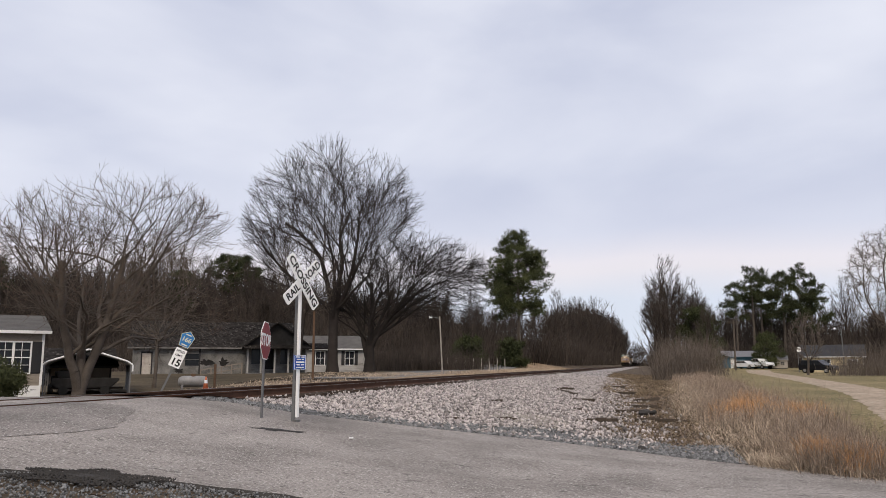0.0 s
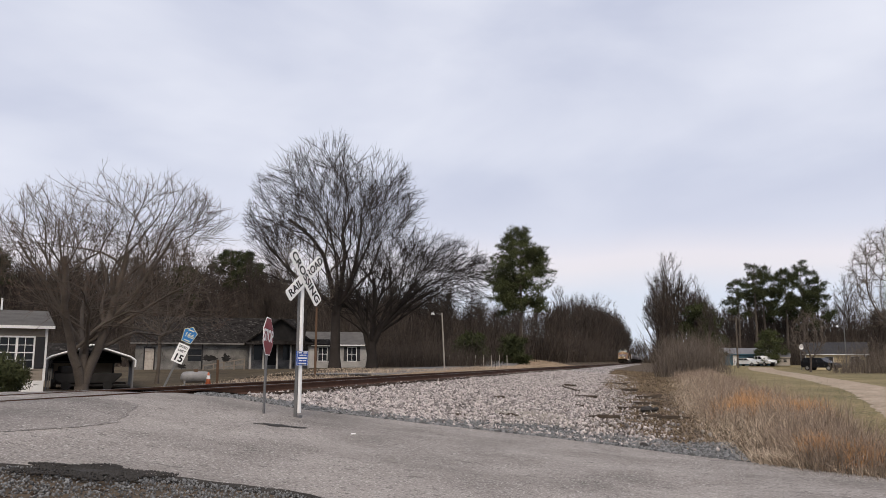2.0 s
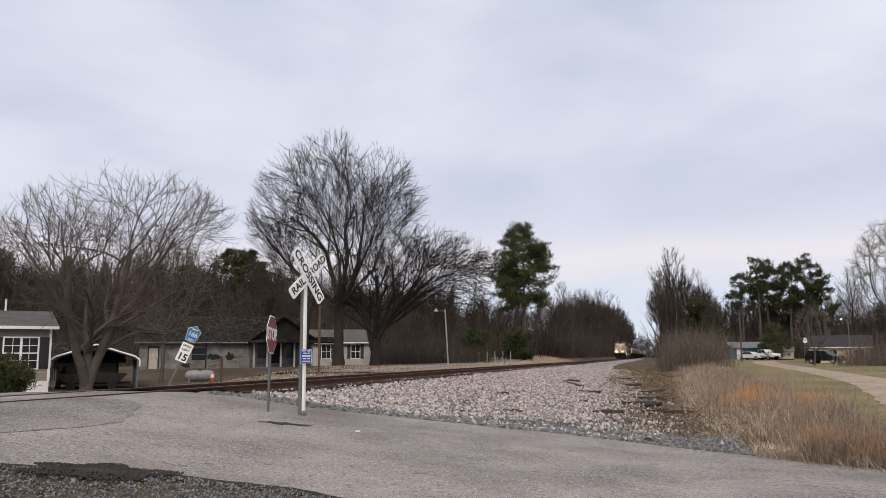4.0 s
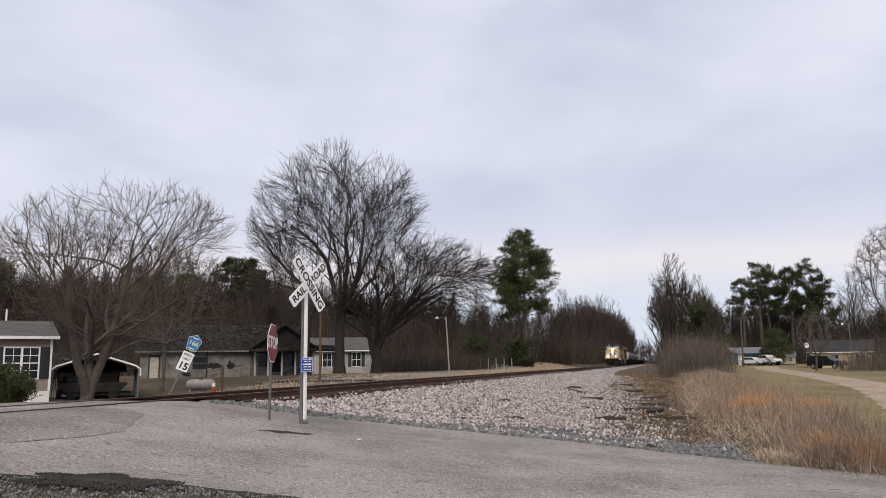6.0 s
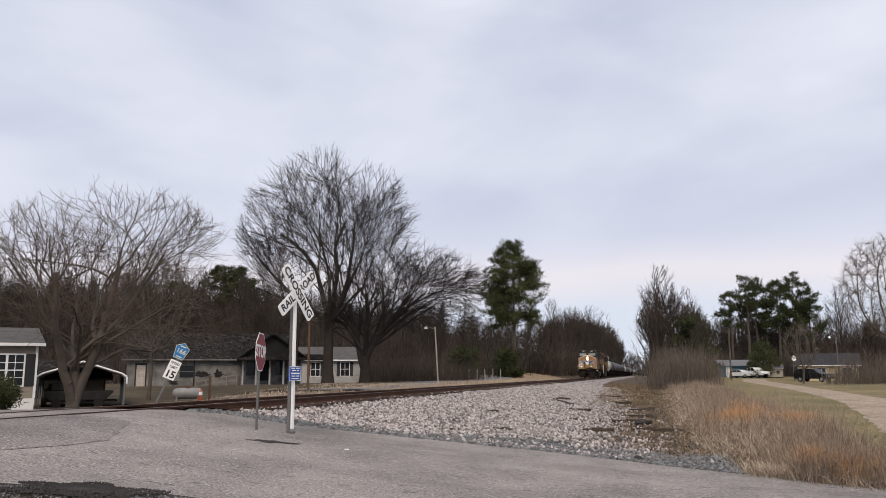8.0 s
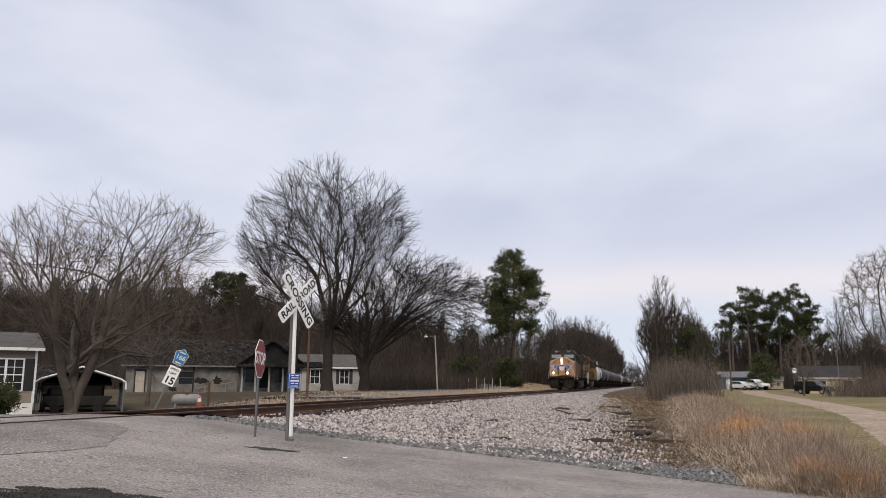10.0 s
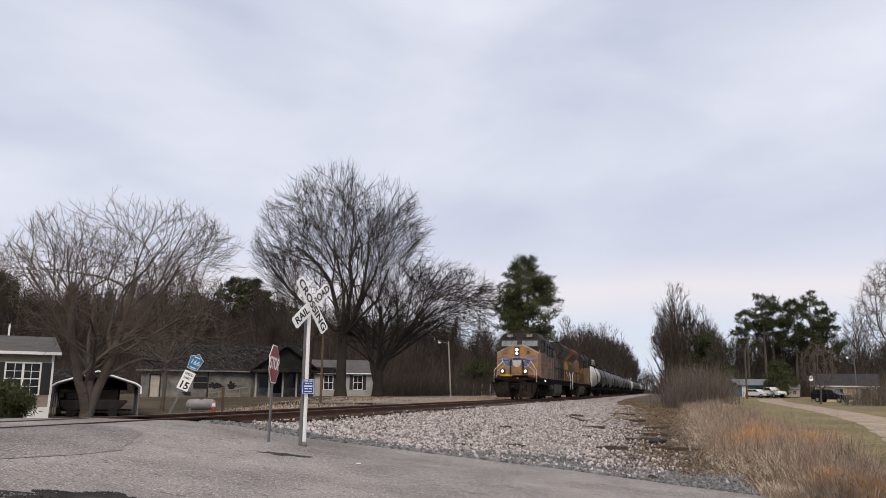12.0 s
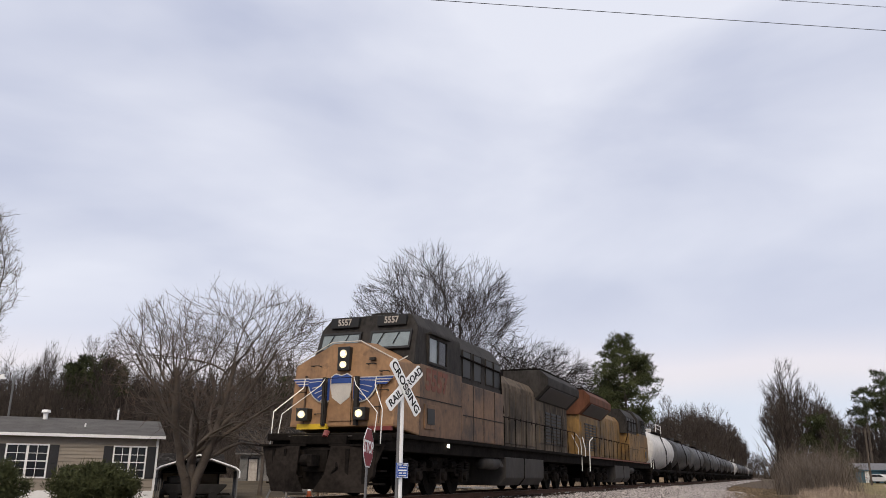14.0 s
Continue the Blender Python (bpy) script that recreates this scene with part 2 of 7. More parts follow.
M["metal_roof"] = material("grey_metal_roof", (0.15, 0.15, 0.158), 0.6, 0.0, vary=0.25)
M["carport"] = material("carport_sheet", (0.30, 0.29, 0.28), 0.5, 0.2, vary=0.3)
M["junk"] = material("dark_clutter", (0.025, 0.024, 0.024), 0.7, vary=0.4, scale=3)
M["tank_silver"] = material("aluminium_paint", (0.25, 0.245, 0.24), 0.5, 0.1, vary=0.35, scale=3)
M["cone"] = material("faded_orange", (0.55, 0.16, 0.07), 0.6, vary=0.15)
M["car_white"] = material("white_car_paint", (0.72, 0.73, 0.74), 0.25, vary=0.03)
M["car_black"] = material("black_car_paint", (0.012, 0.013, 0.016), 0.2, vary=0.1)
M["tyre"] = material("tyre_rubber", (0.02, 0.02, 0.02), 0.85, vary=0.2)
M["hub"] = material("wheel_rim", (0.35, 0.35, 0.36), 0.35, 0.7, vary=0.1)
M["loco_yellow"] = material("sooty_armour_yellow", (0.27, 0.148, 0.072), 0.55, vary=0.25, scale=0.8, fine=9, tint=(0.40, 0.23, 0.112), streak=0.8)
# darker than the nose: soot, plus the side's shade mixed into the colour
M["loco_side"] = material("sooty_shaded_yellow", (0.115, 0.062, 0.034), 0.6, vary=0.4, scale=0.7, fine=7, tint=(0.25, 0.142, 0.076), streak=0.7)
M["loco_clean"] = material("bright_armour_yellow", (0.15, 0.083, 0.026), 0.6, vary=0.6, scale=1.2, fine=7, tint=(0.31, 0.175, 0.05), streak=0.35)
M["loco_dirt"] = material("grimy_hood_panels", (0.05, 0.038, 0.031), 0.75, vary=0.7, scale=2.6, fine=11, tint=(0.21, 0.165, 0.122), streak=0.10)
M["loco_grey"] = material("sooty_roof_grey", (0.022, 0.020, 0.019), 0.7, vary=0.5, scale=1.4, fine=10, tint=(0.052, 0.047, 0.043), streak=0.5)
M["loco_red"] = material("faded_red_lettering", (0.15, 0.048, 0.026), 0.6, vary=0.4)


def sooted(m, tone, runs=0.35, lo=0.47, hi=0.68, amount=0.85):
    """Soot and road film in patches, and short runs of dirt below edges."""
    nt = m.node_tree
    L = nt.links.new
    b = nt.nodes["Principled BSDF"]
    base = b.inputs["Base Color"].links[0].from_socket
    co = nt.nodes.new("ShaderNodeTexCoord")
    for scale, sz, a, z, k, seed in ((0.75, 0.8, lo, hi, amount, 0.0), (5.0, 0.10, 0.56, 0.72, runs, 7.0), (2.4, 1.0, 0.60, 0.66, runs, 3.0)):
        mp = nt.nodes.new("ShaderNodeMapping")
        mp.inputs["Scale"].default_value = (1, 1, sz)
        mp.inputs["Location"].default_value = (seed, seed, 0)
        nz = nt.nodes.new("ShaderNodeTexNoise")
        nz.inputs["Scale"].default_value, nz.inputs["Detail"].default_value, nz.inputs["Roughness"].default_value = scale, 6, 0.65
        rp = nt.nodes.new("ShaderNodeMapRange")
        rp.inputs["From Min"].default_value, rp.inputs["From Max"].default_value, rp.inputs["To Max"].default_value = a, z, k
        mx = nt.nodes.new("ShaderNodeMix")
        mx.data_type = "RGBA"
        mx.inputs[7].default_value = (*tone, 1)
        L(co.outputs["Object"], mp.inputs["Vector"])
        L(mp.outputs["Vector"], nz.inputs["Vector"])
        L(nz.outputs["Fac"], rp.inputs["Value"])
        L(rp.outputs["Result"], mx.inputs[0])
        L(base, mx.inputs[6])
        base = mx.outputs[2]
    L(base, b.inputs["Base Color"])


sooted(M["loco_yellow"], (0.09, 0.054, 0.034), 0.5, 0.46, 0.68, 0.7)
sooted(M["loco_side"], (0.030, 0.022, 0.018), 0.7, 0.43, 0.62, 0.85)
sooted(M["loco_clean"], (0.035, 0.026, 0.018), 0.5, 0.48, 0.68, 0.8)
sooted(M["loco_dirt"], (0.022, 0.019, 0.017), 0.5, 0.47, 0.66, 0.8)
M["iron"] = material("grimy_black_iron", (0.007, 0.0063, 0.006), 0.8, vary=0.5, scale=2, fine=15, tint=(0.020, 0.017, 0.015), spec=0.02)
M["plow"] = material("dusty_plow", (0.011, 0.0095, 0.0088), 0.85, vary=0.5, scale=1.2, fine=10, tint=(0.036, 0.030, 0.026), spec=0.02)
M["fuel"] = material("grey_fuel_tank", (0.048, 0.044, 0.041), 0.65, vary=0.35, scale=0.9, fine=8, streak=0.4)
M["rail_white"] = material("white_handrail", (0.72, 0.71, 0.68), 0.5, vary=0.12)
M["wing_blue"] = material("emblem_blue", (0.02, 0.055, 0.22), 0.5, vary=0.2)
M["wing_white"] = material("emblem_white", (0.50, 0.47, 0.42), 0.5, vary=0.15)
M["wing_red"] = material("emblem_red", (0.17, 0.03, 0.026), 0.5, vary=0.25)
M["stripe"] = material("safety_yellow", (0.60, 0.40, 0.02), 0.5, vary=0.15)
# pale blue-grey base paints in the sky light seen in the panes
M["windscreen"] = material("sky_toned_glass", (0.19, 0.225, 0.232), 0.06, vary=0.25, spec=0.5)
M["lamp"] = material("lit_headlight_reflector", (0.10, 0.08, 0.05), 0.4, vary=0.02, emit=(1.0, 0.84, 0.56), strength=0.95)
M["bulb"] = material("lit_headlight_bulb", (0.9, 0.8, 0.6), 0.3, vary=0.02, emit=(1.0, 0.80, 0.46), strength=1200.0)
M["wing_rust"] = material("rusty_red_wing_edge", (0.10, 0.042, 0.024), 0.7, vary=0.5, scale=1.2, fine=8, streak=0.3)
M["tan_bank"] = material("dead_grass_bank", (0.22, 0.155, 0.095), 0.95, vary=0.45, scale=0.5, fine=6, bump=0.6, tint=(0.42, 0.305, 0.20))
M["lamp_small"] = material("lit_marker", (0.9, 0.85, 0.7), 0.3, vary=0.02, emit=(1.0, 0.9, 0.7), strength=6.0)
M["tank_white"] = material("stained_white_tank", (0.55, 0.53, 0.50), 0.45, vary=0.3, scale=0.7, fine=5)
M["tank_black"] = material("black_tank", (0.02, 0.02, 0.021), 0.5, vary=0.35, scale=0.7, fine=5, tint=(0.06, 0.058, 0.056))
M["tank_grey"] = material("faded_grey_tank", (0.08, 0.08, 0.083), 0.5, vary=0.45, scale=0.7, fine=5)
M["wood"] = material("bare_grey_timber", (0.22, 0.19, 0.16), 0.9, vary=0.3)
M["wire"] = material("power_wire", (0.02, 0.02, 0.02), 0.6, vary=0.1)


# ---- mesh helpers ----
class Geo:
    def __init__(self):
        self.v, self.f = [], []

    def add(self, verts, faces):
        n = len(self.v)
        self.v.extend(tuple(p) for p in verts)
        self.f.extend(tuple(i + n for i in f) for f in faces)
        return self

    def box(self, x0, x1, y0, y1, z0, z1, m=None):
        vs = [Vector((x, y, z)) for x in (x0, x1) for y in (y0, y1) for z in (z0, z1)]
        if m is not None:
            vs = [m @ v for v in vs]
        return self.add(vs, [(0, 1, 3, 2), (4, 6, 7, 5), (0, 4, 5, 1), (2, 3, 7, 6), (0, 2, 6, 4), (1, 5, 7, 3)])

    def tube(self, p0, p1, r0, r1=None, n=10, caps=True):
        p0, p1 = Vector(p0), Vector(p1)
        r1 = r0 if r1 is None else r1
        d = (p1 - p0).normalized()
        a = d.orthogonal().normalized()
        b = d.cross(a)
        vs = [p + (a * math.cos(TAU * i / n) + b * math.sin(TAU * i / n)) * r for p, r in ((p0, r0), (p1, r1)) for i in range(n)]
        fs = [(i, (i + 1) % n, n + (i + 1) % n, n + i) for i in range(n)]
        if caps:
            fs += [tuple(reversed(range(n))), tuple(range(n, 2 * n))]
        return self.add(vs, fs)

    def prism(self, poly, axis, a, b):
        """A polygon (2D points) pushed along axis 'x', 'y' or 'z' from a to b."""
        def put(p, w):
            return {"x": (w, p[0], p[1]), "y": (p[0], w, p[1]), "z": (p[0], p[1], w)}[axis]
        n = len(poly)
        vs = [put(p, a) for p in poly] + [put(p, b) for p in poly]
        fs = [(i, (i + 1) % n, n + (i + 1) % n, n + i) for i in range(n)]
        return self.add(vs, fs + [tuple(reversed(range(n))), tuple(range(n, 2 * n))])

    def mesh(self, name, mat, smooth=False, bevel=0.0):
        me = bpy.data.meshes.new(name)
        me.from_pydata(self.v, [], self.f)
        me.validate()
        if mat is not None:
            me.materials.append(mat)
        bm = bmesh.new()
        bm.from_mesh(me)
        bmesh.ops.recalc_face_normals(bm, faces=bm.faces)
        if bevel:
            sharp = [e for e in bm.edges if len(e.link_faces) == 2 and e.calc_face_angle() > 0.5]
            bmesh.ops.bevel(bm, geom=sharp, offset=bevel, segments=2, affect="EDGES", profile=0.6, clamp_overlap=True)
        bm.to_mesh(me)
        bm.free()
        if smooth:
            me.polygons.foreach_set("use_smooth", [True] * len(me.polygons))
        return me


def part(name, geo, mat, parent=None, label="", smooth=False, bevel=0.0):
    ob = new(name, geo.mesh(name, mat, smooth, bevel))
    if parent is not None:
        ob.parent = parent
    return tagged(ob, label)


def thing(name, label, category, m=None, group="", kind=""):
    ob = new(name)
    ob.empty_display_size = 0.2
    if m is not None:
        ob.matrix_basis = m
    return tagged(ob, label, category, group, kind)



def soup(name, verts, tris, mat, parent=None, label=""):
    """A mesh of many triangles, from arrays."""
    me = bpy.data.meshes.new(name)
    verts, tris = np.asarray(verts, dtype=np.float32), np.asarray(tris, dtype=np.int32)
    me.vertices.add(len(verts))
    me.vertices.foreach_set("co", verts.ravel())
    me.loops.add(tris.size)
    me.loops.foreach_set("vertex_index", tris.ravel())
    me.polygons.add(len(tris))
    me.polygons.foreach_set("loop_start", np.arange(0, tris.size, 3, dtype=np.int32))
    me.polygons.foreach_set("loop_total", np.full(len(tris), 3, dtype=np.int32))
    me.update(calc_edges=True)
    me.materials.append(mat)
    ob = new(name, me)
    if parent is not None:
        ob.parent = parent
    return tagged(ob, label)


def lettering(name, words, size, mat, parent, m, thick=0.002, bold=0.0, label=""):
    """Words in the built-in font as a mesh; they read along x and stand along z, facing -y."""
    cu = bpy.data.curves.new(name, "FONT")
    cu.body, cu.size, cu.extrude, cu.offset = words, size, thick, bold
    cu.align_x, cu.align_y = "CENTER", "CENTER"
    tmp = new("lettering_tmp", cu)
    me = bpy.data.meshes.new_from_object(tmp.evaluated_get(bpy.context.evaluated_depsgraph_get()))
    bpy.data.objects.remove(tmp)
    bpy.data.curves.remove(cu)
    me.materials.clear()
    me.materials.append(mat)
    me.transform(m @ pose(0, 0, 0, 90, 0, 0))
    ob = new(name, me)
    ob.parent = parent
    return tagged(ob, label)


# ---- ground ----
TRACK_X, RAIL_Z = -10.2, 1.0


def smooth01(a, b, v):
    t = min(1, max(0, (v - a) / (b - a)))
    return t * t * (3 - 2 * t)


def road_z(x):
    return float(np.interp(x, [-60, -30, -20, -14.5, -12.4, -8.9, -7.8, -6.5, -4.3, -2.2, 0.3, 3, 60], [0.0, 0.1, 0.5, 0.8, 0.945, 0.945, 0.85, 0.64, 0.4, 0.22, 0.03, 0.0, 0.0]))


def height(x, y):
    """The ground's height: track bed, ditch, bank and field."""
    rise = 0.006 * min(max(y - 20, 0), 160)
    right = float(np.interp(x, [-9.1, -8.6, -7.6, -5.5, -1.2, 0.4, 2.6, 6, 40, 300, 3000], [0.76, 0.68, 0.6, 0.4, -0.08, -0.08, 0.3, 0.36, 0.4, 0.8, 3]))
    flat = float(np.interp(y, [20, 130, 155, 200], [0.0, 0.08, 0.6, 0.8]))
    lift = rise + (flat - rise) * smooth01(5, 13, x)
    right += lift * smooth01(-8, 3, x) * (1 if x > 1.5 else 0.6)
    near = float(np.interp(x, [-3000, -300, -45, -25, -19, -15, -12.6, -11.9], [8, 2, 0.0, 0.1, 0.45, 0.66, 0.7, 0.76]))
    far = float(np.interp(x, [-3000, -300, -60, -36, -22, -15, -12.6, -11.9], [12, 4, 0.9, 0.8, 1.02, 0.96, 0.78, 0.76]))
    low = smooth01(-20, -28, x)
    left = near + (far - near) * smooth01(28 + 10 * low, 50 + 8 * low, y)
    left += 0.9 * smooth01(80, 118, y) * smooth01(-13, -18, x)
    r = math.hypot(x, y)
    left += 10.5 * smooth01(98, 165, r) * smooth01(-24, -50, x)
    right += 6.0 * smooth01(172, 230, r) * smooth01(6, 20, x)
    if x < -11.9:
        z = left
    elif x > -9.1:
        z = right
    else:
        z = 0.76
    lane = 1 - smooth01(14.2, 17.5, y)
    if y < 17.5:
        z = z + (road_z(x) - z) * lane
    return z


def ground():
    xs = sorted(set(np.round(np.concatenate([np.linspace(-26, 12, 96), np.linspace(-60, -26, 24), np.linspace(12, 60, 30), [-3000, -1200, -500, -250, -140, -90, 90, 140, 250, 500, 1200, 3000]]), 3)))
    ys = sorted(set(np.round(np.concatenate([np.linspace(-6, 40, 93), np.linspace(40, 140, 60), np.linspace(140, 400, 40), [-3000, -800, -200, -60, -20, 500, 800, 1500, 3000]]), 3)))
    g = Geo()
    g.v = [(x, y, height(x, y) - 0.03 + 0.03 * noise.noise((x * 0.6, y * 0.6, 0))) for y in ys for x in xs]
    n = len(xs)
    g.f = [(j * n + i, j * n + i + 1, (j + 1) * n + i + 1, (j + 1) * n + i) for j in range(len(ys) - 1) for i in range(n - 1)]
    return tagged(part("ground", g, M["soil"], smooth=True), "bare winter soil with leaf litter and dead grass", "ground", kind="structure")


ground()


def strip(name, pts_l, pts_r, mat, lift, label, category, k=8):
    g = Geo()
    n = len(pts_l)
    for (a, b) in zip(pts_l, pts_r):
        for j in range(k + 1):
            x, y = a[0] + (b[0] - a[0]) * j / k, a[1] + (b[1] - a[1]) * j / k
            g.v.append((x, y, height(x, y) + lift))
    g.f = [(i * (k + 1) + j, (i + 1) * (k + 1) + j, (i + 1) * (k + 1) + j + 1, i * (k + 1) + j + 1) for i in range(n - 1) for j in range(k)]
    return tagged(part(name, g, mat, smooth=True), label, category, kind="structure")


RX = [float(v) for v in np.concatenate([np.linspace(-60, -9.5, 50), np.linspace(-9.3, 8, 300), np.linspace(8.5, 60, 50)])]


def ragged(x, seed):
    return 0.05 * noise.noise((x * 2.3, seed, 0)) + 0.03 * noise.noise((x * 7.0, seed, 4)) + 0.015 * noise.noise((x * 19.0, seed, 8))


ROAD_FAR = [(x, float(np.interp(x, [-60, -9, -4.3, -2, 0.3, 2.6, 8, 60], [9, 13.5, 14.6, 14.8, 14.2, 12.6, 9.5, -10])) + ragged(x, 1)) for x in RX]
ROAD_NEAR = [(x, float(np.interp(x, [-60, -9, -6.05, -4.66, -3.5, 0, 5, 60], [0, 4.9, 6.33, 7.0, 7.17, 6.3, 3.0, -25])) + ragged(x, 2)) for x in RX]
road = strip("road", ROAD_FAR, ROAD_NEAR, M["asphalt"], 0.03, "worn light grey asphalt road", "road", 24)
# thick road edge; its dark colour draws the shadow line below it
lip = Geo()
lip.v = [(x, y + dy, height(x, y) + dz) for x, y in ROAD_NEAR for dy, dz in ((0.0, 0.03), (-0.03, -0.012), (-0.02, -0.12))]
lip.f = [(3 * k + c, 3 * k + c + 1, 3 * k + c + 4, 3 * k + c + 3) for k in range(len(ROAD_NEAR) - 1) for c in (0, 1)]
part("road_lip", lip, M["asphalt_dark"], road, "broken edge of the asphalt, its shadow line coloured dark")
OLD_X = [float(v) for v in np.linspace(-17.5, -7.05, 70)]
strip("road_patch", [(x, float(np.interp(x, [-17.5, -9.5, -8.0, -7.05], [9.8, 11.2, 11.1, 9.3])) + 5 * ragged(x, 5)) for x in OLD_X],
      [(x, float(np.interp(x, [-17.5, -10.0, -7.15, -7.05], [3.6, 5.6, 7.4, 8.4])) + 5 * ragged(x, 6)) for x in OLD_X], M["asphalt_mid"], 0.036, "darker older asphalt beside the crossing", "road patch", 20)
LAWN_Y = [float(v) for v in np.concatenate([np.linspace(13.4, 60, 90), np.linspace(62, 172, 60)])]
strip("lawn", [(3.3 + 0.02 * (y - 14) + 0.3 * noise.noise((y * 0.5, 1, 0)), y) for y in LAWN_Y], [(64.0, y) for y in LAWN_Y], M["lawn"], 0.03, "short dormant lawn, tan and green", "lawn", 60)
strip("lawn", [(x, 74.0) for x in np.linspace(-50, -20, 30)], [(x, 27.0 + 0.5 * (x + 50)) for x in np.linspace(-50, -20, 30)], M["yard"], 0.03, "leaf-strewn dormant yard round the houses", "lawn")
DRIVE = [(3.9, 15.0), (4.7, 19.5), (6.0, 27), (7.4, 36), (9.0, 55), (11.0, 85), (13.0, 120), (15.0, 142)]
DRIVE = [(float(np.interp(y, [p[1] for p in DRIVE], [p[0] for p in DRIVE])), y) for y in (float(v) for v in np.concatenate([np.linspace(15, 60, 110), np.linspace(61, 142, 60)]))]
strip("dirt_drive", [(x + 0.2 + 0.25 * noise.noise((y * 0.9, 3, 0)) + 0.2 * noise.noise((y * 2.7, 5, 0)), y) for x, y in DRIVE], [(x + 2.2 + 0.012 * y + 0.35 * noise.noise((y * 0.8, 7, 0)) + 0.2 * noise.noise((y * 2.5, 9, 0)), y - 0.5) for x, y in DRIVE], M["dirt"], 0.037, "pale dirt drive with wheel tracks", "drive")
FAR_LANE = [(-14.2, 40), (-14.4, 60), (-15, 85), (-17, 105), (-22, 122), (-30, 132)]
BANK_Y = [float(v) for v in np.linspace(34, 128, 60)]
strip("grass_bank", [(-12.5, y) for y in BANK_Y], [(float(np.interp(y, [p[1] for p in FAR_LANE], [p[0] for p in FAR_LANE])) + 0.08 + 0.15 * noise.noise((y * 0.5, 0, 0)), y) for y in BANK_Y], M["tan_bank"], 0.04, "bank of tan dead grass between track and road", "bank")
strip("far_road", FAR_LANE, [(x - 5.2, y + 1) for x, y in FAR_LANE], M["far_road"], 0.05, "grey asphalt road beside the track", "road")


def track():
    t = thing("railway_track", "single railway track of rusty rails on dark timber ties", "railway track", kind="structure")
    for sx in (-1, 1):
        x = TRACK_X + sx * 0.755
        g = Geo()
        g.prism([(x - 0.075, RAIL_Z - 0.18), (x + 0.075, RAIL_Z - 0.18), (x + 0.06, RAIL_Z - 0.16), (x + 0.012, RAIL_Z - 0.145), (x + 0.012, RAIL_Z - 0.045),
                 (x + 0.037, RAIL_Z - 0.035), (x + 0.037, RAIL_Z - 0.006), (x - 0.037, RAIL_Z - 0.006), (x - 0.037, RAIL_Z - 0.035), (x - 0.012, RAIL_Z - 0.045),
                 (x - 0.012, RAIL_Z - 0.145), (x - 0.06, RAIL_Z - 0.16)], "y", -120, 700)
        rail = part("rail", g, M["rail"], t)
        part("rail_head", Geo().box(x - 0.03, x + 0.03, -120, 700, RAIL_Z - 0.008, RAIL_Z), M["rail_top"], rail, "worn bright running surface")
    rng = random.Random(5)
    shared = Geo().box(-1.3, 1.3, -0.115, 0.115, -0.18, 0).mesh("tie", M["tie"], bevel=0.012)
    y = 14.4
    for i in range(240):
        ob = new("tie", shared)
        ob.parent = t
        ob.matrix_basis = pose(TRACK_X + rng.uniform(-0.05, 0.05), y, RAIL_Z - 0.185 + rng.uniform(-0.01, 0.01), 0, 0, rng.uniform(-1, 1))
        y += 0.53
    g = Geo()
    while y < 420:
        g.box(TRACK_X - 1.3, TRACK_X + 1.3, y - 0.115, y + 0.115, RAIL_Z - 0.36, RAIL_Z - 0.185)
        y += 0.53
    tagged(part("tie_row", g, M["tie"], t), "distant dark timber ties", kind="stuff")


track()


def bed_edge(y):
    """Where the crushed stone gives way to the ditch's soil."""
    return float(np.interp(y, [14, 22, 41, 80, 120], [-0.6, -1.5, -2.5, -4.0, -5.2])) + 0.5 * noise.noise((y * 0.7, 2, 0))


BED_Y = [float(y) for y in np.concatenate([np.linspace(14.6, 60, 110), np.linspace(62, 400, 60)])]
strip("ballast_bed", [(-12.4 + 0.1 * noise.noise((0, y, 3)), y) for y in BED_Y], [(bed_edge(y) - 0.6, y) for y in BED_Y], M["bed"], 0.02, "bed of dusty crushed stone under the track", "ballast")
strip("oiled_ballast", [(-11.75 + 0.1 * noise.noise((0, y, 5)), y) for y in BED_Y], [(-8.85 + 0.15 * noise.noise((2, y * 0.8, 5)), y) for y in BED_Y], M["dark_ballast"], 0.032, "dark brown ballast between and beside the rails", "ballast")
# rubber and asphalt panels of the crossing between the rails
for x0, x1, nm in ((TRACK_X - 0.66, TRACK_X + 0.66, "crossing_panel"),):
    tagged(part(nm, Geo().box(x0, x1, 5.0, 13.4, 0.75, 0.985), M["asphalt"], bevel=0.01), "worn asphalt panel filling the level crossing", "crossing", kind="structure")

OCTA = np.array([(1, 0, 0), (-1, 0, 0), (0, 1, 0), (0, -1, 0), (0, 0, 1), (0, 0, -1)], dtype=float)
OCTA_F = np.array([(0, 2, 4), (2, 1, 4), (1, 3, 4), (3, 0, 4), (2, 0, 5), (1, 2, 5), (3, 1, 5), (0, 3, 5)])


def turns(rng, n):
    q = rng.normal(size=(n, 4))
    q /= np.linalg.norm(q, axis=1)[:, None]
    w, x, y, z = q.T
    return np.stack([np.stack([1 - 2 * (y * y + z * z), 2 * (x * y - z * w), 2 * (x * z + y * w)], 1),
                     np.stack([2 * (x * y + z * w), 1 - 2 * (x * x + z * z), 2 * (y * z - x * w)], 1),
                     np.stack([2 * (x * z - y * w), 2 * (y * z + x * w), 1 - 2 * (x * x + y * y)], 1)], 1)


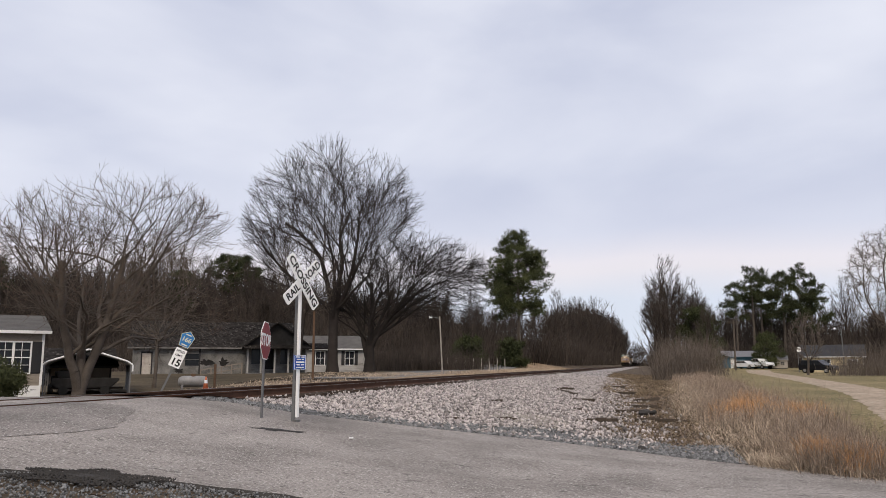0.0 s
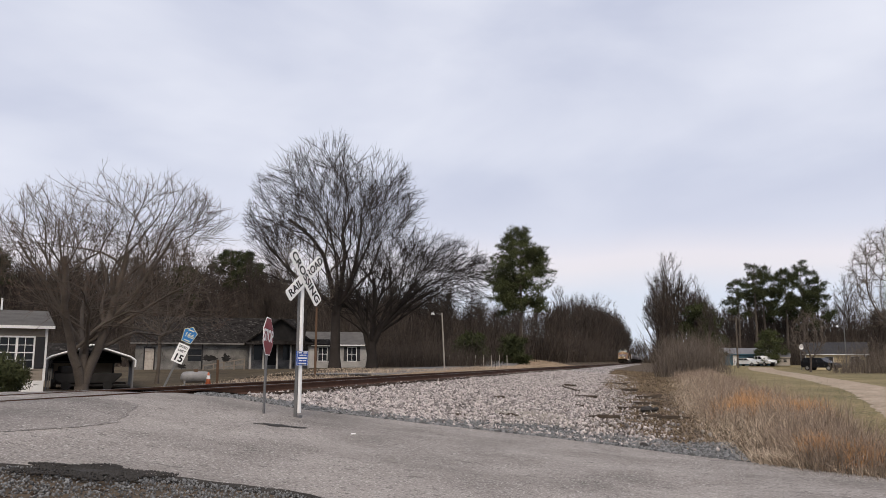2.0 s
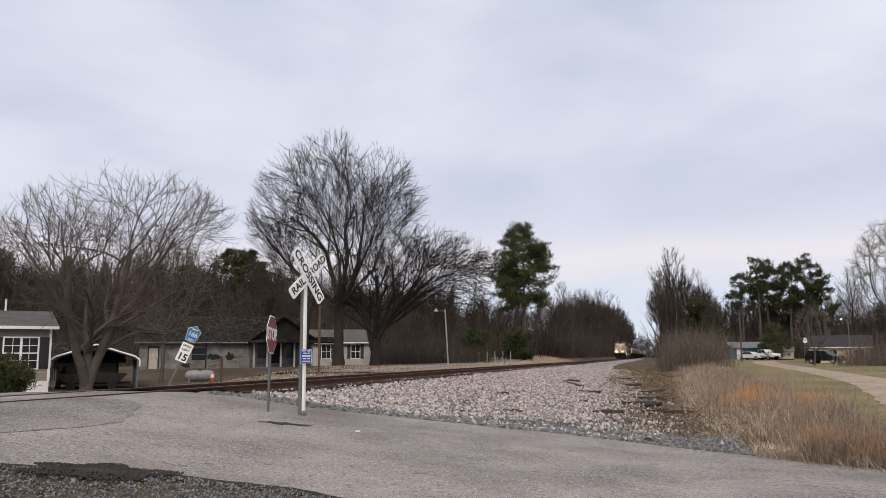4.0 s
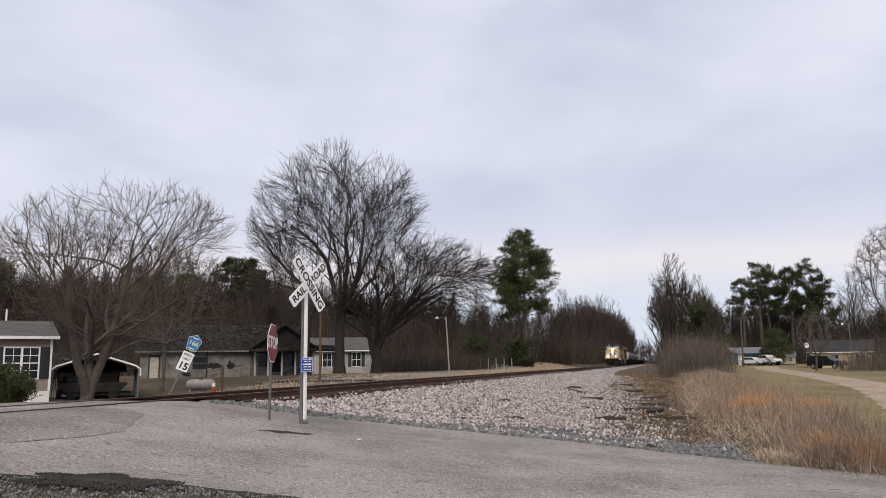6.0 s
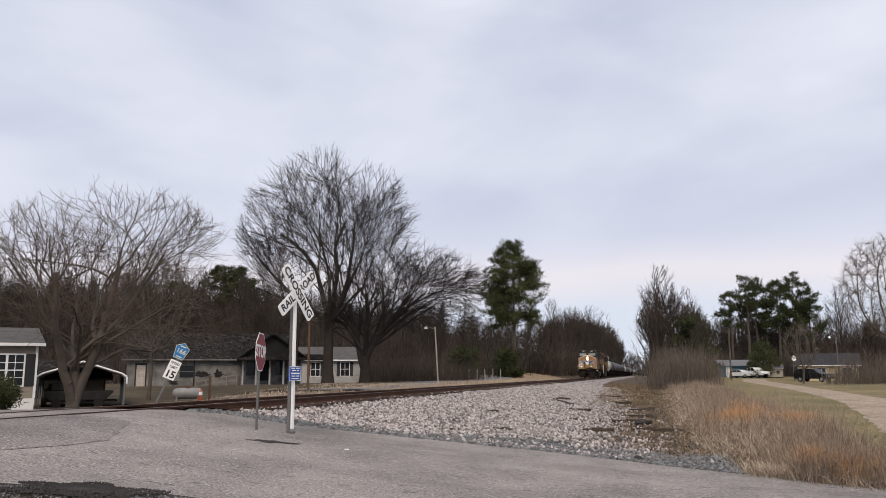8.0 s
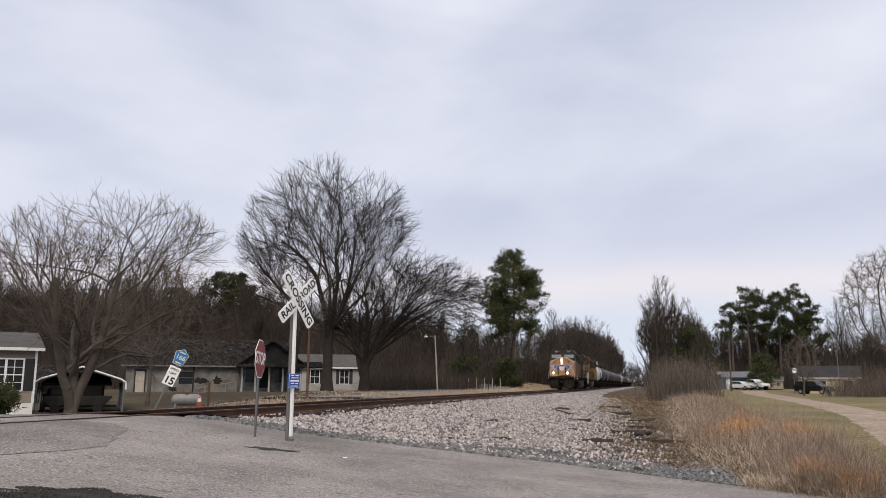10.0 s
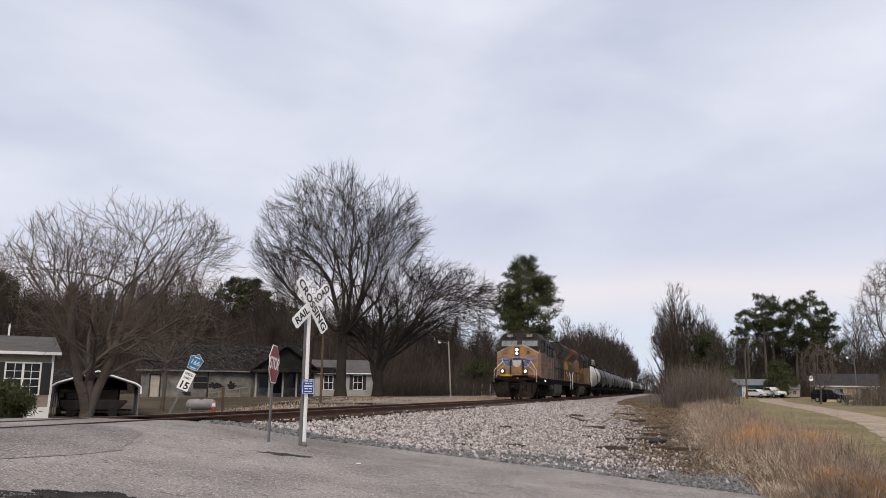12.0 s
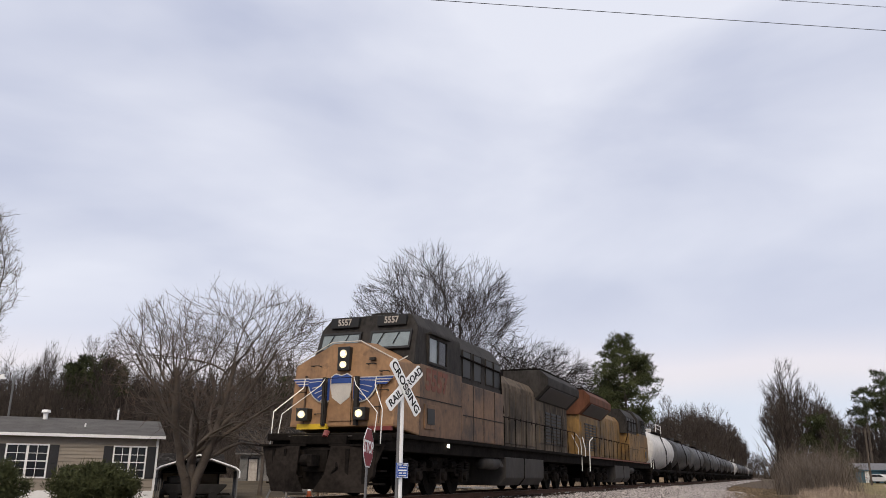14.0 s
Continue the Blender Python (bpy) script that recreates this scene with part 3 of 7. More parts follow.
def stones(name, places, rng, r0, r1, mat, label):
    n = len(places)
    r = rng.uniform(r0, r1, (n, 1, 1))
    shape = OCTA[None] * rng.uniform(0.55, 1.25, (n, 6, 1)) * rng.uniform(0.6, 1.2, (n, 1, 3)) * r
    shape = np.einsum("nij,nkj->nki", turns(rng, n), shape)
    v = shape + np.asarray(places)[:, None, :]
    f = OCTA_F[None] + 6 * np.arange(n)[:, None, None]
    return tagged(soup(name, v.reshape(-1, 3), f.reshape(-1, 3), mat), label, "gravel", kind="stuff")


def chip_depth(x):
    """How far the dark chippings reach from the road's edge."""
    return float(np.interp(x, [-8.6, -6, -4.4, -2.3, 0.5, 1.4], [0.4, 1.0, 2.6, 5.2, 3.2, 2.0])) * (1 + 0.3 * noise.noise((x * 1.1, 4.0, 1.0)))


def scatter_ballast():
    rng = np.random.default_rng(11)
    pts, dark = [], []
    while len(pts) < 47000:
        y = 14.6 + 66 * rng.random() ** 1.9
        edge = bed_edge(y)
        x = rng.uniform(-9.5, edge + 2.2)
        if x < -8.8 + 0.2 * noise.noise((x, y * 0.8, 2)) and rng.random() < 0.93:
            continue
        far_edge = float(np.interp(x, [-9, -4.3, -2, 0.3, 2.6], [13.5, 14.6, 14.8, 14.2, 12.6]))
        if y < far_edge + 0.1 or (x < -8.0 and y < 17.0) or (x < -6.0 and rng.random() > (y - 13.6) / 2.0):
            continue
        thin = smooth01(edge - 2.0, edge + 2.2, x + 0.9 * noise.noise((x * 0.8, y * 0.5, 7)))
        if rng.random() < thin:
            continue
        if y < far_edge + chip_depth(x) * 0.8 and rng.random() < 0.92:
            continue
        pts.append((x, y, height(x, y) + 0.01 + rng.random() * 0.06))
    stones("ballast", pts, rng, 0.02, 0.066, M["stone"], "loose grey and pinkish crushed stone ballast")
    while len(dark) < 22000:
        x = rng.uniform(-8.6, 1.4)
        far_edge = float(np.interp(x, [-9, -4.3, -2, 0.3, 2.6], [13.5, 14.6, 14.8, 14.2, 12.6]))
        y = far_edge + chip_depth(x) * rng.random() ** 1.25 - 0.06
        dark.append((x, y, height(x, y) + 0.01 + rng.random() * 0.03))
    stones("roadside_chippings", dark, rng, 0.017, 0.05, M["stone_dark"], "dark grey chippings along the road edge")
    near = []
    while len(near) < 15000:
        x = rng.uniform(-8, 1)
        edge = float(np.interp(x, [-9, -6.05, -4.66, -3.5, 0, 5], [4.9, 6.33, 7.0, 7.17, 6.3, 3.0]))
        y = edge - abs(rng.normal()) * 1.3 + 0.1
        near.append((x, y, height(x, y) + 0.0 + rng.random() * 0.02))
    stones("shoulder_gravel", near, rng, 0.005, 0.021, M["stone_dark"], "loose grey gravel on the road shoulder")
    chips = [(rng.uniform(-3.0, 2.4), 14.9 + 34 * rng.random() ** 1.6) for _ in range(9000)]
    far_chips = [(bed_edge(y) - 0.3 + (2.0 - bed_edge(y)) * rng.random(), y) for y in (44 + 70 * rng.random(5000) ** 1.3)]
    stones("ground_litter", [(x, y, height(x, y) + 0.01) for x, y in far_chips], rng, 0.04, 0.14, M["litter"], "brown bark chips and dead leaves along the ditch")
    stones("ground_litter", [(x, y, height(x, y) + 0.01) for x, y in chips], rng, 0.012, 0.05, M["litter"], "brown bark chips and dead leaves in the ditch")
    pale = [(-3.1 + 0.55 * rng.normal(), 20.8 + 0.8 * rng.normal()) for _ in range(900)]
    stones("limestone_spill", [(x, y, height(x, y) + 0.04 + rng.random() * 0.03) for x, y in pale], rng, 0.015, 0.05, M["pale_rock"], "small spill of whitish limestone on the ballast")
    rocks = [(rng.uniform(-2.0, 1.3), 14.8 + 22 * rng.random() ** 1.5) for _ in range(80)]
    stones("ditch_rocks", [(x, y, height(x, y) + 0.03) for x, y in rocks], rng, 0.03, 0.085, M["pale_rock"], "pale broken rocks lying in the ditch")


M["chip_bed"] = material("packed_dark_chippings", (0.07, 0.07, 0.07), 0.95, vary=0.4, scale=4, fine=20, bump=0.8)
flecked(M["chip_bed"], 22, (0.035, 0.035, 0.035), (0.22, 0.22, 0.225), 0.75)
CHIP_X = [float(v) for v in np.linspace(-6.5, 1.3, 60)]
strip("chipping_verge", [(x, float(np.interp(x, [-9, -4.3, -2, 0.3, 2.6], [13.5, 14.6, 14.8, 14.2, 12.6])) + 0.05) for x in CHIP_X],
      [(x, float(np.interp(x, [-9, -4.3, -2, 0.3, 2.6], [13.5, 14.6, 14.8, 14.2, 12.6])) + chip_depth(x) * 0.8) for x in CHIP_X], M["chip_bed"], 0.034, "verge of packed dark chippings beside the road", "verge", 20)
scatter_ballast()


def road_patches():
    rng = random.Random(8)
    for cx, cy, rx, ry, label in ((-5.33, 6.60, 0.36, 0.15, "dark oily patch at the road edge"), (-5.73, 11.43, 0.42, 0.13, "dark round asphalt patch")):
        g = Geo()
        n = 56
        ring = []
        for i in range(n):
            k = 1 + 0.75 * noise.noise((math.cos(TAU * i / n) * 1.7, math.sin(TAU * i / n) * 1.7, cx)) + 0.2 * rng.uniform(-1, 1)
            u, v = rx * math.cos(TAU * i / n) * k, ry * math.sin(TAU * i / n) * k
            ring.append((cx + u * 0.94 - v * 0.34, cy + u * 0.34 + v * 0.94))
        g.v = [(x, y, height(x, y) + 0.036) for x, y in ring] + [(cx, cy, height(cx, cy) + 0.04)]
        g.f = [(i, (i + 1) % n, n) for i in range(n)]
        tagged(part("road_patch", g, M["asphalt_dark"]), label, "road patch", kind="structure")
    nrng = np.random.default_rng(3)
    a = nrng.uniform(0, TAU, 2600)
    k = np.sqrt(nrng.random(2600)) * (1.0 + 0.5 * np.sin(2 * a + 0.6) * np.cos(3 * a)) * 1.2
    spots = [(-5.33 + 0.46 * kk * math.cos(t) - 0.1 * math.sin(t), 6.62 + 0.28 * kk * math.sin(t) + 0.22 * kk * math.cos(t)) for t, kk in zip(a, k)]
    stones("dark_grit", [(x, y, height(x, y) + 0.035) for x, y in spots], nrng, 0.006, 0.02, M["asphalt_dark"], "dark loose grit on the road edge")


road_patches()


# ---- trees and grass ----
def grow(rng, trunk, crown, n, step, reach, kill, up=0.12, rounds=140, droop=0.0, stems=()):
    """Branches that grow from the trunk's points towards points spread in the crown. Returns the nodes and their parents."""
    pos, par = [np.array(trunk[0], float)], [-1]
    for p in trunk[1:]:
        a, b = pos[-1], np.array(p, float)
        k = max(1, int(np.linalg.norm(b - a) / step))
        for i in range(1, k + 1):
            pos.append(a + (b - a) * i / k + rng.normal(size=3) * 0.02 * step)
            par.append(len(pos) - 2)
    for stem in stems:
        last = 0
        for p in stem:
            a, b = pos[last], np.array(p, float)
            k = max(1, int(np.linalg.norm(b - a) / step))
            for i in range(1, k + 1):
                pos.append(a + (b - a) * i / k + rng.normal(size=3) * 0.04 * step)
                par.append(last)
                last = len(pos) - 1
    aim = crown(rng, n)
    best_d, best_i = np.full(n, 1e9), np.zeros(n, int)
    fresh = list(range(len(pos)))
    born = {}
    for _ in range(rounds):
        for i in fresh:
            d = np.linalg.norm(aim - pos[i], axis=1)
            m = d < best_d
            best_d[m], best_i[m] = d[m], i
        live = (best_d < reach) & (best_d > kill)
        if not live.any():
            break
        idx = best_i[live]
        way = aim[live] - np.array([pos[i] for i in idx])
        way /= np.linalg.norm(way, axis=1)[:, None]
        keys, inv = np.unique(idx, return_inverse=True)
        total = np.zeros((len(keys), 3))
        np.add.at(total, inv, way)
        fresh = []
        for k, w in zip(keys, total):
            born[k] = born.get(k, 0) + 1
            if born[k] > 3:
                continue
            w = w / (np.linalg.norm(w) + 1e-9) + np.array((0, 0, up - droop)) + rng.normal(size=3) * 0.09
            w /= np.linalg.norm(w)
            pos.append(pos[k] + w * step)
            par.append(int(k))
            fresh.append(len(pos) - 1)
        keep = best_d > kill
        aim, best_d, best_i = aim[keep], best_d[keep], best_i[keep]
        if not len(aim):
            break
    return np.array(pos), np.array(par)


def thickness(par, tip, power):
    area = np.zeros(len(par))
    kids = np.zeros(len(par), int)
    for i in range(len(par) - 1, -1, -1):
        if kids[i] == 0:
            area[i] = tip ** power
        if par[i] >= 0:
            area[par[i]] += area[i]
            kids[par[i]] += 1
    return area ** (1 / power), kids


def sticks(p0, p1, r0, r1, sides):
    """Tapered sticks, as arrays of vertices and triangles."""
    n = len(p0)
    d = p1 - p0
    d = d / (np.linalg.norm(d, axis=1)[:, None] + 1e-9)
    ref = np.where(np.abs(d[:, 2:3]) < 0.9, np.array([[0, 0, 1.0]]), np.array([[1.0, 0, 0]]))
    a = np.cross(d, ref)
    a /= np.linalg.norm(a, axis=1)[:, None]
    b = np.cross(d, a)
    rings = []
    for p, r in ((p0, r0), (p1, r1)):
        for k in range(sides):
            c, s = math.cos(TAU * k / sides), math.sin(TAU * k / sides)
            rings.append(p + (a * c + b * s) * r[:, None])
    v = np.stack(rings, 1).reshape(-1, 3)
    f = []
    for k in range(sides):
        k2 = (k + 1) % sides
        f += [(k, k2, sides + k2), (k, sides + k2, sides + k)]
    f = (np.array(f)[None] + (2 * sides * np.arange(n))[:, None, None]).reshape(-1, 3)
    return v, f


def spikes(p0, way, r):
    """Thin pointed twigs."""
    n = len(p0)
    d = way / (np.linalg.norm(way, axis=1)[:, None] + 1e-9)
    ref = np.where(np.abs(d[:, 2:3]) < 0.9, np.array([[0, 0, 1.0]]), np.array([[1.0, 0, 0]]))
    a = np.cross(d, ref)
    a /= np.linalg.norm(a, axis=1)[:, None]
    b = np.cross(d, a)
    v = np.stack([p0 + a * r, p0 - a * r * 0.5 + b * r * 0.87, p0 - a * r * 0.5 - b * r * 0.87, p0 + way], 1).reshape(-1, 3)
    f = (np.array([(0, 1, 3), (1, 2, 3), (2, 0, 3)])[None] + (4 * np.arange(n))[:, None, None]).reshape(-1, 3)
    return v, f


def slivers(p0, way, r):
    """Far thin twigs of one triangle each."""
    side = np.cross(way, np.random.default_rng(len(p0)).normal(size=way.shape))
    side /= np.linalg.norm(side, axis=1)[:, None] + 1e-9
    v = np.stack([p0 - side * r, p0 + side * r, p0 + way], 1).reshape(-1, 3)
    return v, np.arange(3 * len(p0)).reshape(-1, 3)


def join(pieces):
    vs, fs, n = [], [], 0
    for v, f in pieces:
        vs.append(v)
        fs.append(f + n)
        n += len(v)
    return np.concatenate(vs), np.concatenate(fs)


def blob(cx, cy, cz, rx, ry, rz, low=-1.0, hollow=0.5):
    """Points spread through an ellipsoid, thicker towards its skin."""
    def fill(rng, n):
        v = rng.normal(size=(n * 3, 3))
        v /= np.linalg.norm(v, axis=1)[:, None]
        v *= (hollow + (1 - hollow) * rng.random((n * 3, 1))) ** 0.7
        v = v[v[:, 2] > low][:n]
        while len(v) < n:
            v = np.concatenate([v, v[: n - len(v)]])
        return v * (rx, ry, rz) + (cx, cy, cz)
    return fill


def bare_parts(seed, trunk, crown, n, step, reach, kill, tip=0.011, power=2.35, twigs=3, twig_len=0.5, thin=0.0045, up=0.12, droop=0.0, base_flare=1.25, stems=()):
    rng = np.random.default_rng(seed)
    pos, par = grow(rng, trunk, crown, n, step, reach, kill, up, droop=droop, stems=stems)
    r, kids = thickness(par, tip, power)
    r = r * np.where(pos[:, 2] < pos[0, 2] + 0.5, base_flare, 1.0)
    seg = np.arange(1, len(pos))
    p0, p1, r0, r1 = pos[par[seg]], pos[seg], np.minimum(r[par[seg]], r[seg] * 1.35), r[seg]
    thick = r1 > 0.055
    wood = sticks(p0[thick], p1[thick], r0[thick], r1[thick], 5)
    fine = sticks(p0[~thick], p1[~thick], r0[~thick], r1[~thick], 3)
    ends = seg[r[seg] < tip * 2.6]
    at = np.repeat(ends, twigs)
    d = pos[at] - pos[par[at]]
    d /= np.linalg.norm(d, axis=1)[:, None] + 1e-9
    w = d + rng.normal(size=d.shape) * 0.55 + (0, 0, 0.2 - 2 * droop)
    w /= np.linalg.norm(w, axis=1)[:, None]
    w *= rng.uniform(0.4, 1.2, (len(w), 1)) * twig_len
    tw = spikes(pos[at], w, thin)
    mid = pos[at] + w * rng.uniform(0.3, 0.7, (len(w), 1))
    w2 = w * 0.5 + rng.normal(size=w.shape) * 0.22 * twig_len
    return wood, fine, join([tw, spikes(mid, w2, thin * 0.8)])


def forked(seed, base, limbs, centre, radii, levels, tip=0.012, spread=0.62, curve=0.10, lift=0.10, trunk_r=0.35, twig=0.6, thin=0.008, kids=(6, 5, 5, 4), seg=0.8, hairs=3, hair=spikes, least=0.5, sway=None):
    """A leafless tree whose limbs divide again and again, each kept inside its rounded crown. limbs: (start height, heading, tilt, length, radius)."""
    rng = np.random.default_rng(seed)
    c, q = np.array(centre, float), np.array(radii, float)
    thick, fine, tufts = [], [], []

    def room(p, d):
        o, e = (p - c) / q, d / q
        a, b, k = e @ e, o @ e, o @ o - 1
        disc = b * b - a * k
        return (-b + math.sqrt(disc)) / a if disc > 0 else 0.0

    def shoot(p, d, length, r, level):
        length = min(length, room(p, d) * rng.uniform(0.66, 1.06)) if level else length
        if length < (0.25 if level < 2 else least):
            return
        n = max(2, int(length / seg))
        pts, ds = [p], []
        for i in range(n):
            d = d + rng.normal(size=3) * (curve if level or sway is None else sway) + np.array((0, 0, lift / n))
            d = d / np.linalg.norm(d)
            ds.append(d)
            pts.append(pts[-1] + d * length / n)
        end = max(tip * 0.7, r * (0.42 if level else 0.45))
        rr = np.linspace(r, end, n + 1)
        for i in range(n):
            (thick if rr[i] > 0.05 else fine).append((pts[i], pts[i + 1], rr[i], rr[i + 1]))
        if level >= levels:
            for i in range(1, n + 1):
                for _ in range(hairs):
                    w = ds[i - 1] + rng.normal(size=3) * 0.5 + np.array((0, 0, 0.15))
                    tufts.append((pts[i], w / np.linalg.norm(w) * twig * rng.uniform(0.4, 1.2)))
            return
        m = kids[min(level, len(kids) - 1)]
        for j in range(m):
            f = 0.28 + 0.72 * (j + rng.random()) / m
            i = min(n - 1, int(f * n))
            at = pts[i] + (pts[i + 1] - pts[i]) * (f * n - i)
            side = np.cross(ds[i], rng.normal(size=3))
            side /= np.linalg.norm(side) + 1e-9
            w = ds[i] + side * spread * rng.uniform(0.6, 1.35)
            w /= np.linalg.norm(w)
            shoot(at, w, length * rng.uniform(0.5, 0.78), max(tip, rr[i] * 0.46), level + 1)

    foot = np.array(base, float)
    top = max(l[0] for l in limbs)
    zz = np.linspace(0, top, 6)
    for a, b in zip(zz, zz[1:]):
        fa, fb = 1.3 - 0.3 * min(1, a / 0.8), 1.3 - 0.3 * min(1, b / 0.8)
        thick.append((foot + (0, 0, a), foot + (0, 0, b), trunk_r * fa * (1 - 0.25 * a / top), trunk_r * fb * (1 - 0.25 * b / top)))
    for z0, heading, tilt, length, stout in limbs:
        h, t = radians(heading), radians(tilt)
        shoot(foot + (0, 0, z0), np.array((math.sin(h) * math.sin(t), math.cos(h) * math.sin(t), math.cos(t))), length, stout, 0)
    packs = [sticks(*[np.array(v, float) for v in zip(*group)], sides) for group, sides in ((thick, 8), (fine, 3))]
    return packs[0], packs[1], hair(np.array([h[0] for h in tufts]), np.array([h[1] for h in tufts]), thin)


def forked_tree(label, x, y, bark, twig_mat, *args, **more):
    t = thing("bare_tree", label, "tree", Matrix.Translation((x, y, height(x, y) - 0.05)))
    wood, fine, tw = forked(*args, **more)
    soup("trunk", *wood, bark, t)
    tagged(soup("branchwork", *fine, bark, t), kind="stuff")
    tagged(soup("twigwork", *tw, twig_mat, t), kind="stuff")
    return t


def bare_tree(name, label, x, y, bark, twig, seed, trunk, crown, n, step, reach, kill, **more):
    t = thing(name, label, "tree", Matrix.Translation((x, y, height(x, y) - 0.05)))
    wood, fine, tw = bare_parts(seed, trunk, crown, n, step, reach, kill, **more)
    soup("trunk", *wood, bark, t)
    tagged(soup("branchwork", *fine, bark, t), kind="stuff")
    tagged(soup("twigwork", *tw, twig, t), kind="stuff")
    return t


def clumps(rng, centres, radius, per, blade, wide):
    """Tufts of short flat needles round the centres."""
    n = len(centres) * per
    c = np.repeat(centres, per, 0)
    rad = np.repeat(radius, per)[:, None]
    v = rng.normal(size=(n, 3))
    v /= np.linalg.norm(v, axis=1)[:, None]
    p = c + v * rad * rng.random((n, 1)) ** 0.5 * (1, 1, 0.68)
    way = (v * 0.6 + rng.normal(size=(n, 3)) * 0.5 + (0, 0, 0.25)) * blade
    side = np.cross(way, rng.normal(size=(n, 3)))
    side /= np.linalg.norm(side, axis=1)[:, None] + 1e-9
    side *= wide * rng.uniform(0.6, 1.4, (n, 1))
    verts = np.stack([p - side, p + side, p + way], 1).reshape(-1, 3)
    return verts, np.arange(3 * n).reshape(-1, 3)


def pine_parts(seed, h, crown_from, spread, limbs, per=60, lean=0.0, blade=0.42, wide=0.06, shape=None, tuft=0.75):
    """A pine: a straight trunk with whorled limbs that end in tufts."""
    rng = np.random.default_rng(seed)
    z = np.linspace(0, h, 14)
    tx = np.stack([lean * (z / h) ** 2 * h + 0.06 * np.sin(z), 0.06 * np.cos(z * 0.7), z], 1)
    rad = 0.017 * h * (1 - 0.93 * z / h)
    wood = [sticks(tx[:-1], tx[1:], rad[:-1], rad[1:], 8)]
    cen, rr = [], []
    for k in range(limbs):
        f = crown_from + (1 - crown_from) * (k + rng.random()) / limbs
        reach = spread * float(np.interp((f - crown_from) / (1 - crown_from), *(shape or ([0, 0.15, 0.5, 0.8, 1.0], [0.75, 1.0, 0.85, 0.5, 0.12])))) * rng.uniform(0.55, 1.12)
        a = rng.uniform(0, TAU)
        p = np.array([np.interp(f * h, z, tx[:, 0]), 0, f * h])
        d = np.array([math.cos(a), math.sin(a), rng.uniform(-0.05, 0.45)])
        pts = [p]
        steps = max(2, int(reach / 0.7))
        for j in range(steps):
            d = d + np.array([0, 0, 0.03]) + rng.normal(size=3) * 0.12
            d /= np.linalg.norm(d)
            pts.append(pts[-1] + d * reach / steps)
            if j > steps * 0.3:
                for _ in range(2):
                    cen.append(pts[-1] + rng.normal(size=3) * (0.45, 0.45, 0.25))
                    rr.append(rng.uniform(0.55, 1.1) * tuft)
        pts = np.array(pts)
        rl = np.linspace(0.012 * reach + 0.02, 0.012, len(pts))
        wood.append(sticks(pts[:-1], pts[1:], rl[:-1], rl[1:], 4))
    return join(wood), clumps(rng, np.array(cen), np.array(rr), per, blade, wide)


def pine(name, label, x, y, bark, leaf, *args, sink=0.1, **more):
    t = thing(name, label, "tree", Matrix.Translation((x, y, height(x, y) - sink)))
    wood, tufts = pine_parts(*args, **more)
    soup("trunk", *wood, bark, t)
    soup("crown", *tufts, leaf, t, "green needle tufts")
    return t


forked_tree("bare forked tree with upswept grey branches beside the track", -19.75, 23.9, M["bark"], M["twig_red"], 3, (0, 0, 0),
            [(0.15, 232, 10, 5.0, 0.18), (0.15, 52, 11, 5.2, 0.19), (1.7, 236, 36, 4.4, 0.085), (1.9, 55, 40, 4.8, 0.10), (1.4, 140, 34, 4.0, 0.08), (1.5, 320, 34, 4.0, 0.08), (1.8, 50, 62, 4.2, 0.075)],
            (0.75, 0.6, 4.6), (5.0, 4.2, 3.75), 3, tip=0.0085, trunk_r=0.20, twig=0.42, thin=0.0055, lift=0.18, curve=0.2, sway=0.09, kids=(8, 6, 4), spread=0.92, seg=0.45, hairs=2, least=0.3)
forked_tree("tall bare hardwood with a broad rounded crown", -24.1, 57.2, M["bark_dark"], M["bark_dark"], 7, (0, 0, 0),
            [(4.4, 280, 9, 9.0, 0.23), (4.2, 60, 12, 9.0, 0.22), (4.6, 95, 30, 8.0, 0.18), (4.5, 275, 32, 8.0, 0.18), (3.8, 180, 34, 7.5, 0.16), (4.0, 0, 34, 7.5, 0.16), (5.0, 262, 54, 7.0, 0.13), (4.8, 98, 54, 7.0, 0.13)],
            (-0.1, 0, 11.0), (7.7, 6.6, 7.75), 4, tip=0.0145, trunk_r=0.46, twig=0.65, thin=0.0105, lift=0.2, curve=0.12, kids=(6, 5, 4, 4), spread=0.62, hairs=2, least=0.75)
forked_tree("dark bare tree with arching drooping limbs", -21.4, 58.2, M["black_bark"], M["black_bark"], 9, (0, 0, 0),
            [(0.6, 275, 13, 6.0, 0.24), (0.7, 80, 9, 6.5, 0.26), (1.6, 88, 24, 6.5, 0.24), (2.2, 92, 38, 6.3, 0.19), (2.6, 80, 46, 6.5, 0.16), (1.8, 180, 30, 5.2, 0.16), (1.8, 0, 30, 5.2, 0.16), (2.2, 270, 36, 4.2, 0.13), (2.4, 85, 60, 6.5, 0.13)],
            (3.0, 0.9, 6.6), (7.0, 4.6, 4.7), 4, tip=0.016, trunk_r=0.44, twig=0.75, thin=0.011, lift=-0.1, sway=0.07, kids=(6, 5, 4, 3), spread=0.64, hairs=1, least=0.55)
bare_tree("bare_tree", "slender bare yard tree in front of the old grey house", -29.2, 41.8, M["bark"], M["twig"], 13,
          [(0, 0, 0), (0.1, 0, 1.6), (0.0, 0.1, 2.6)], blob(-0.3, 0, 6.0, 3.0, 2.6, 3.7, -0.8), 1300, 0.28, 3.5, 0.4, tip=0.012, twigs=4, twig_len=0.6, thin=0.009, up=0.2)
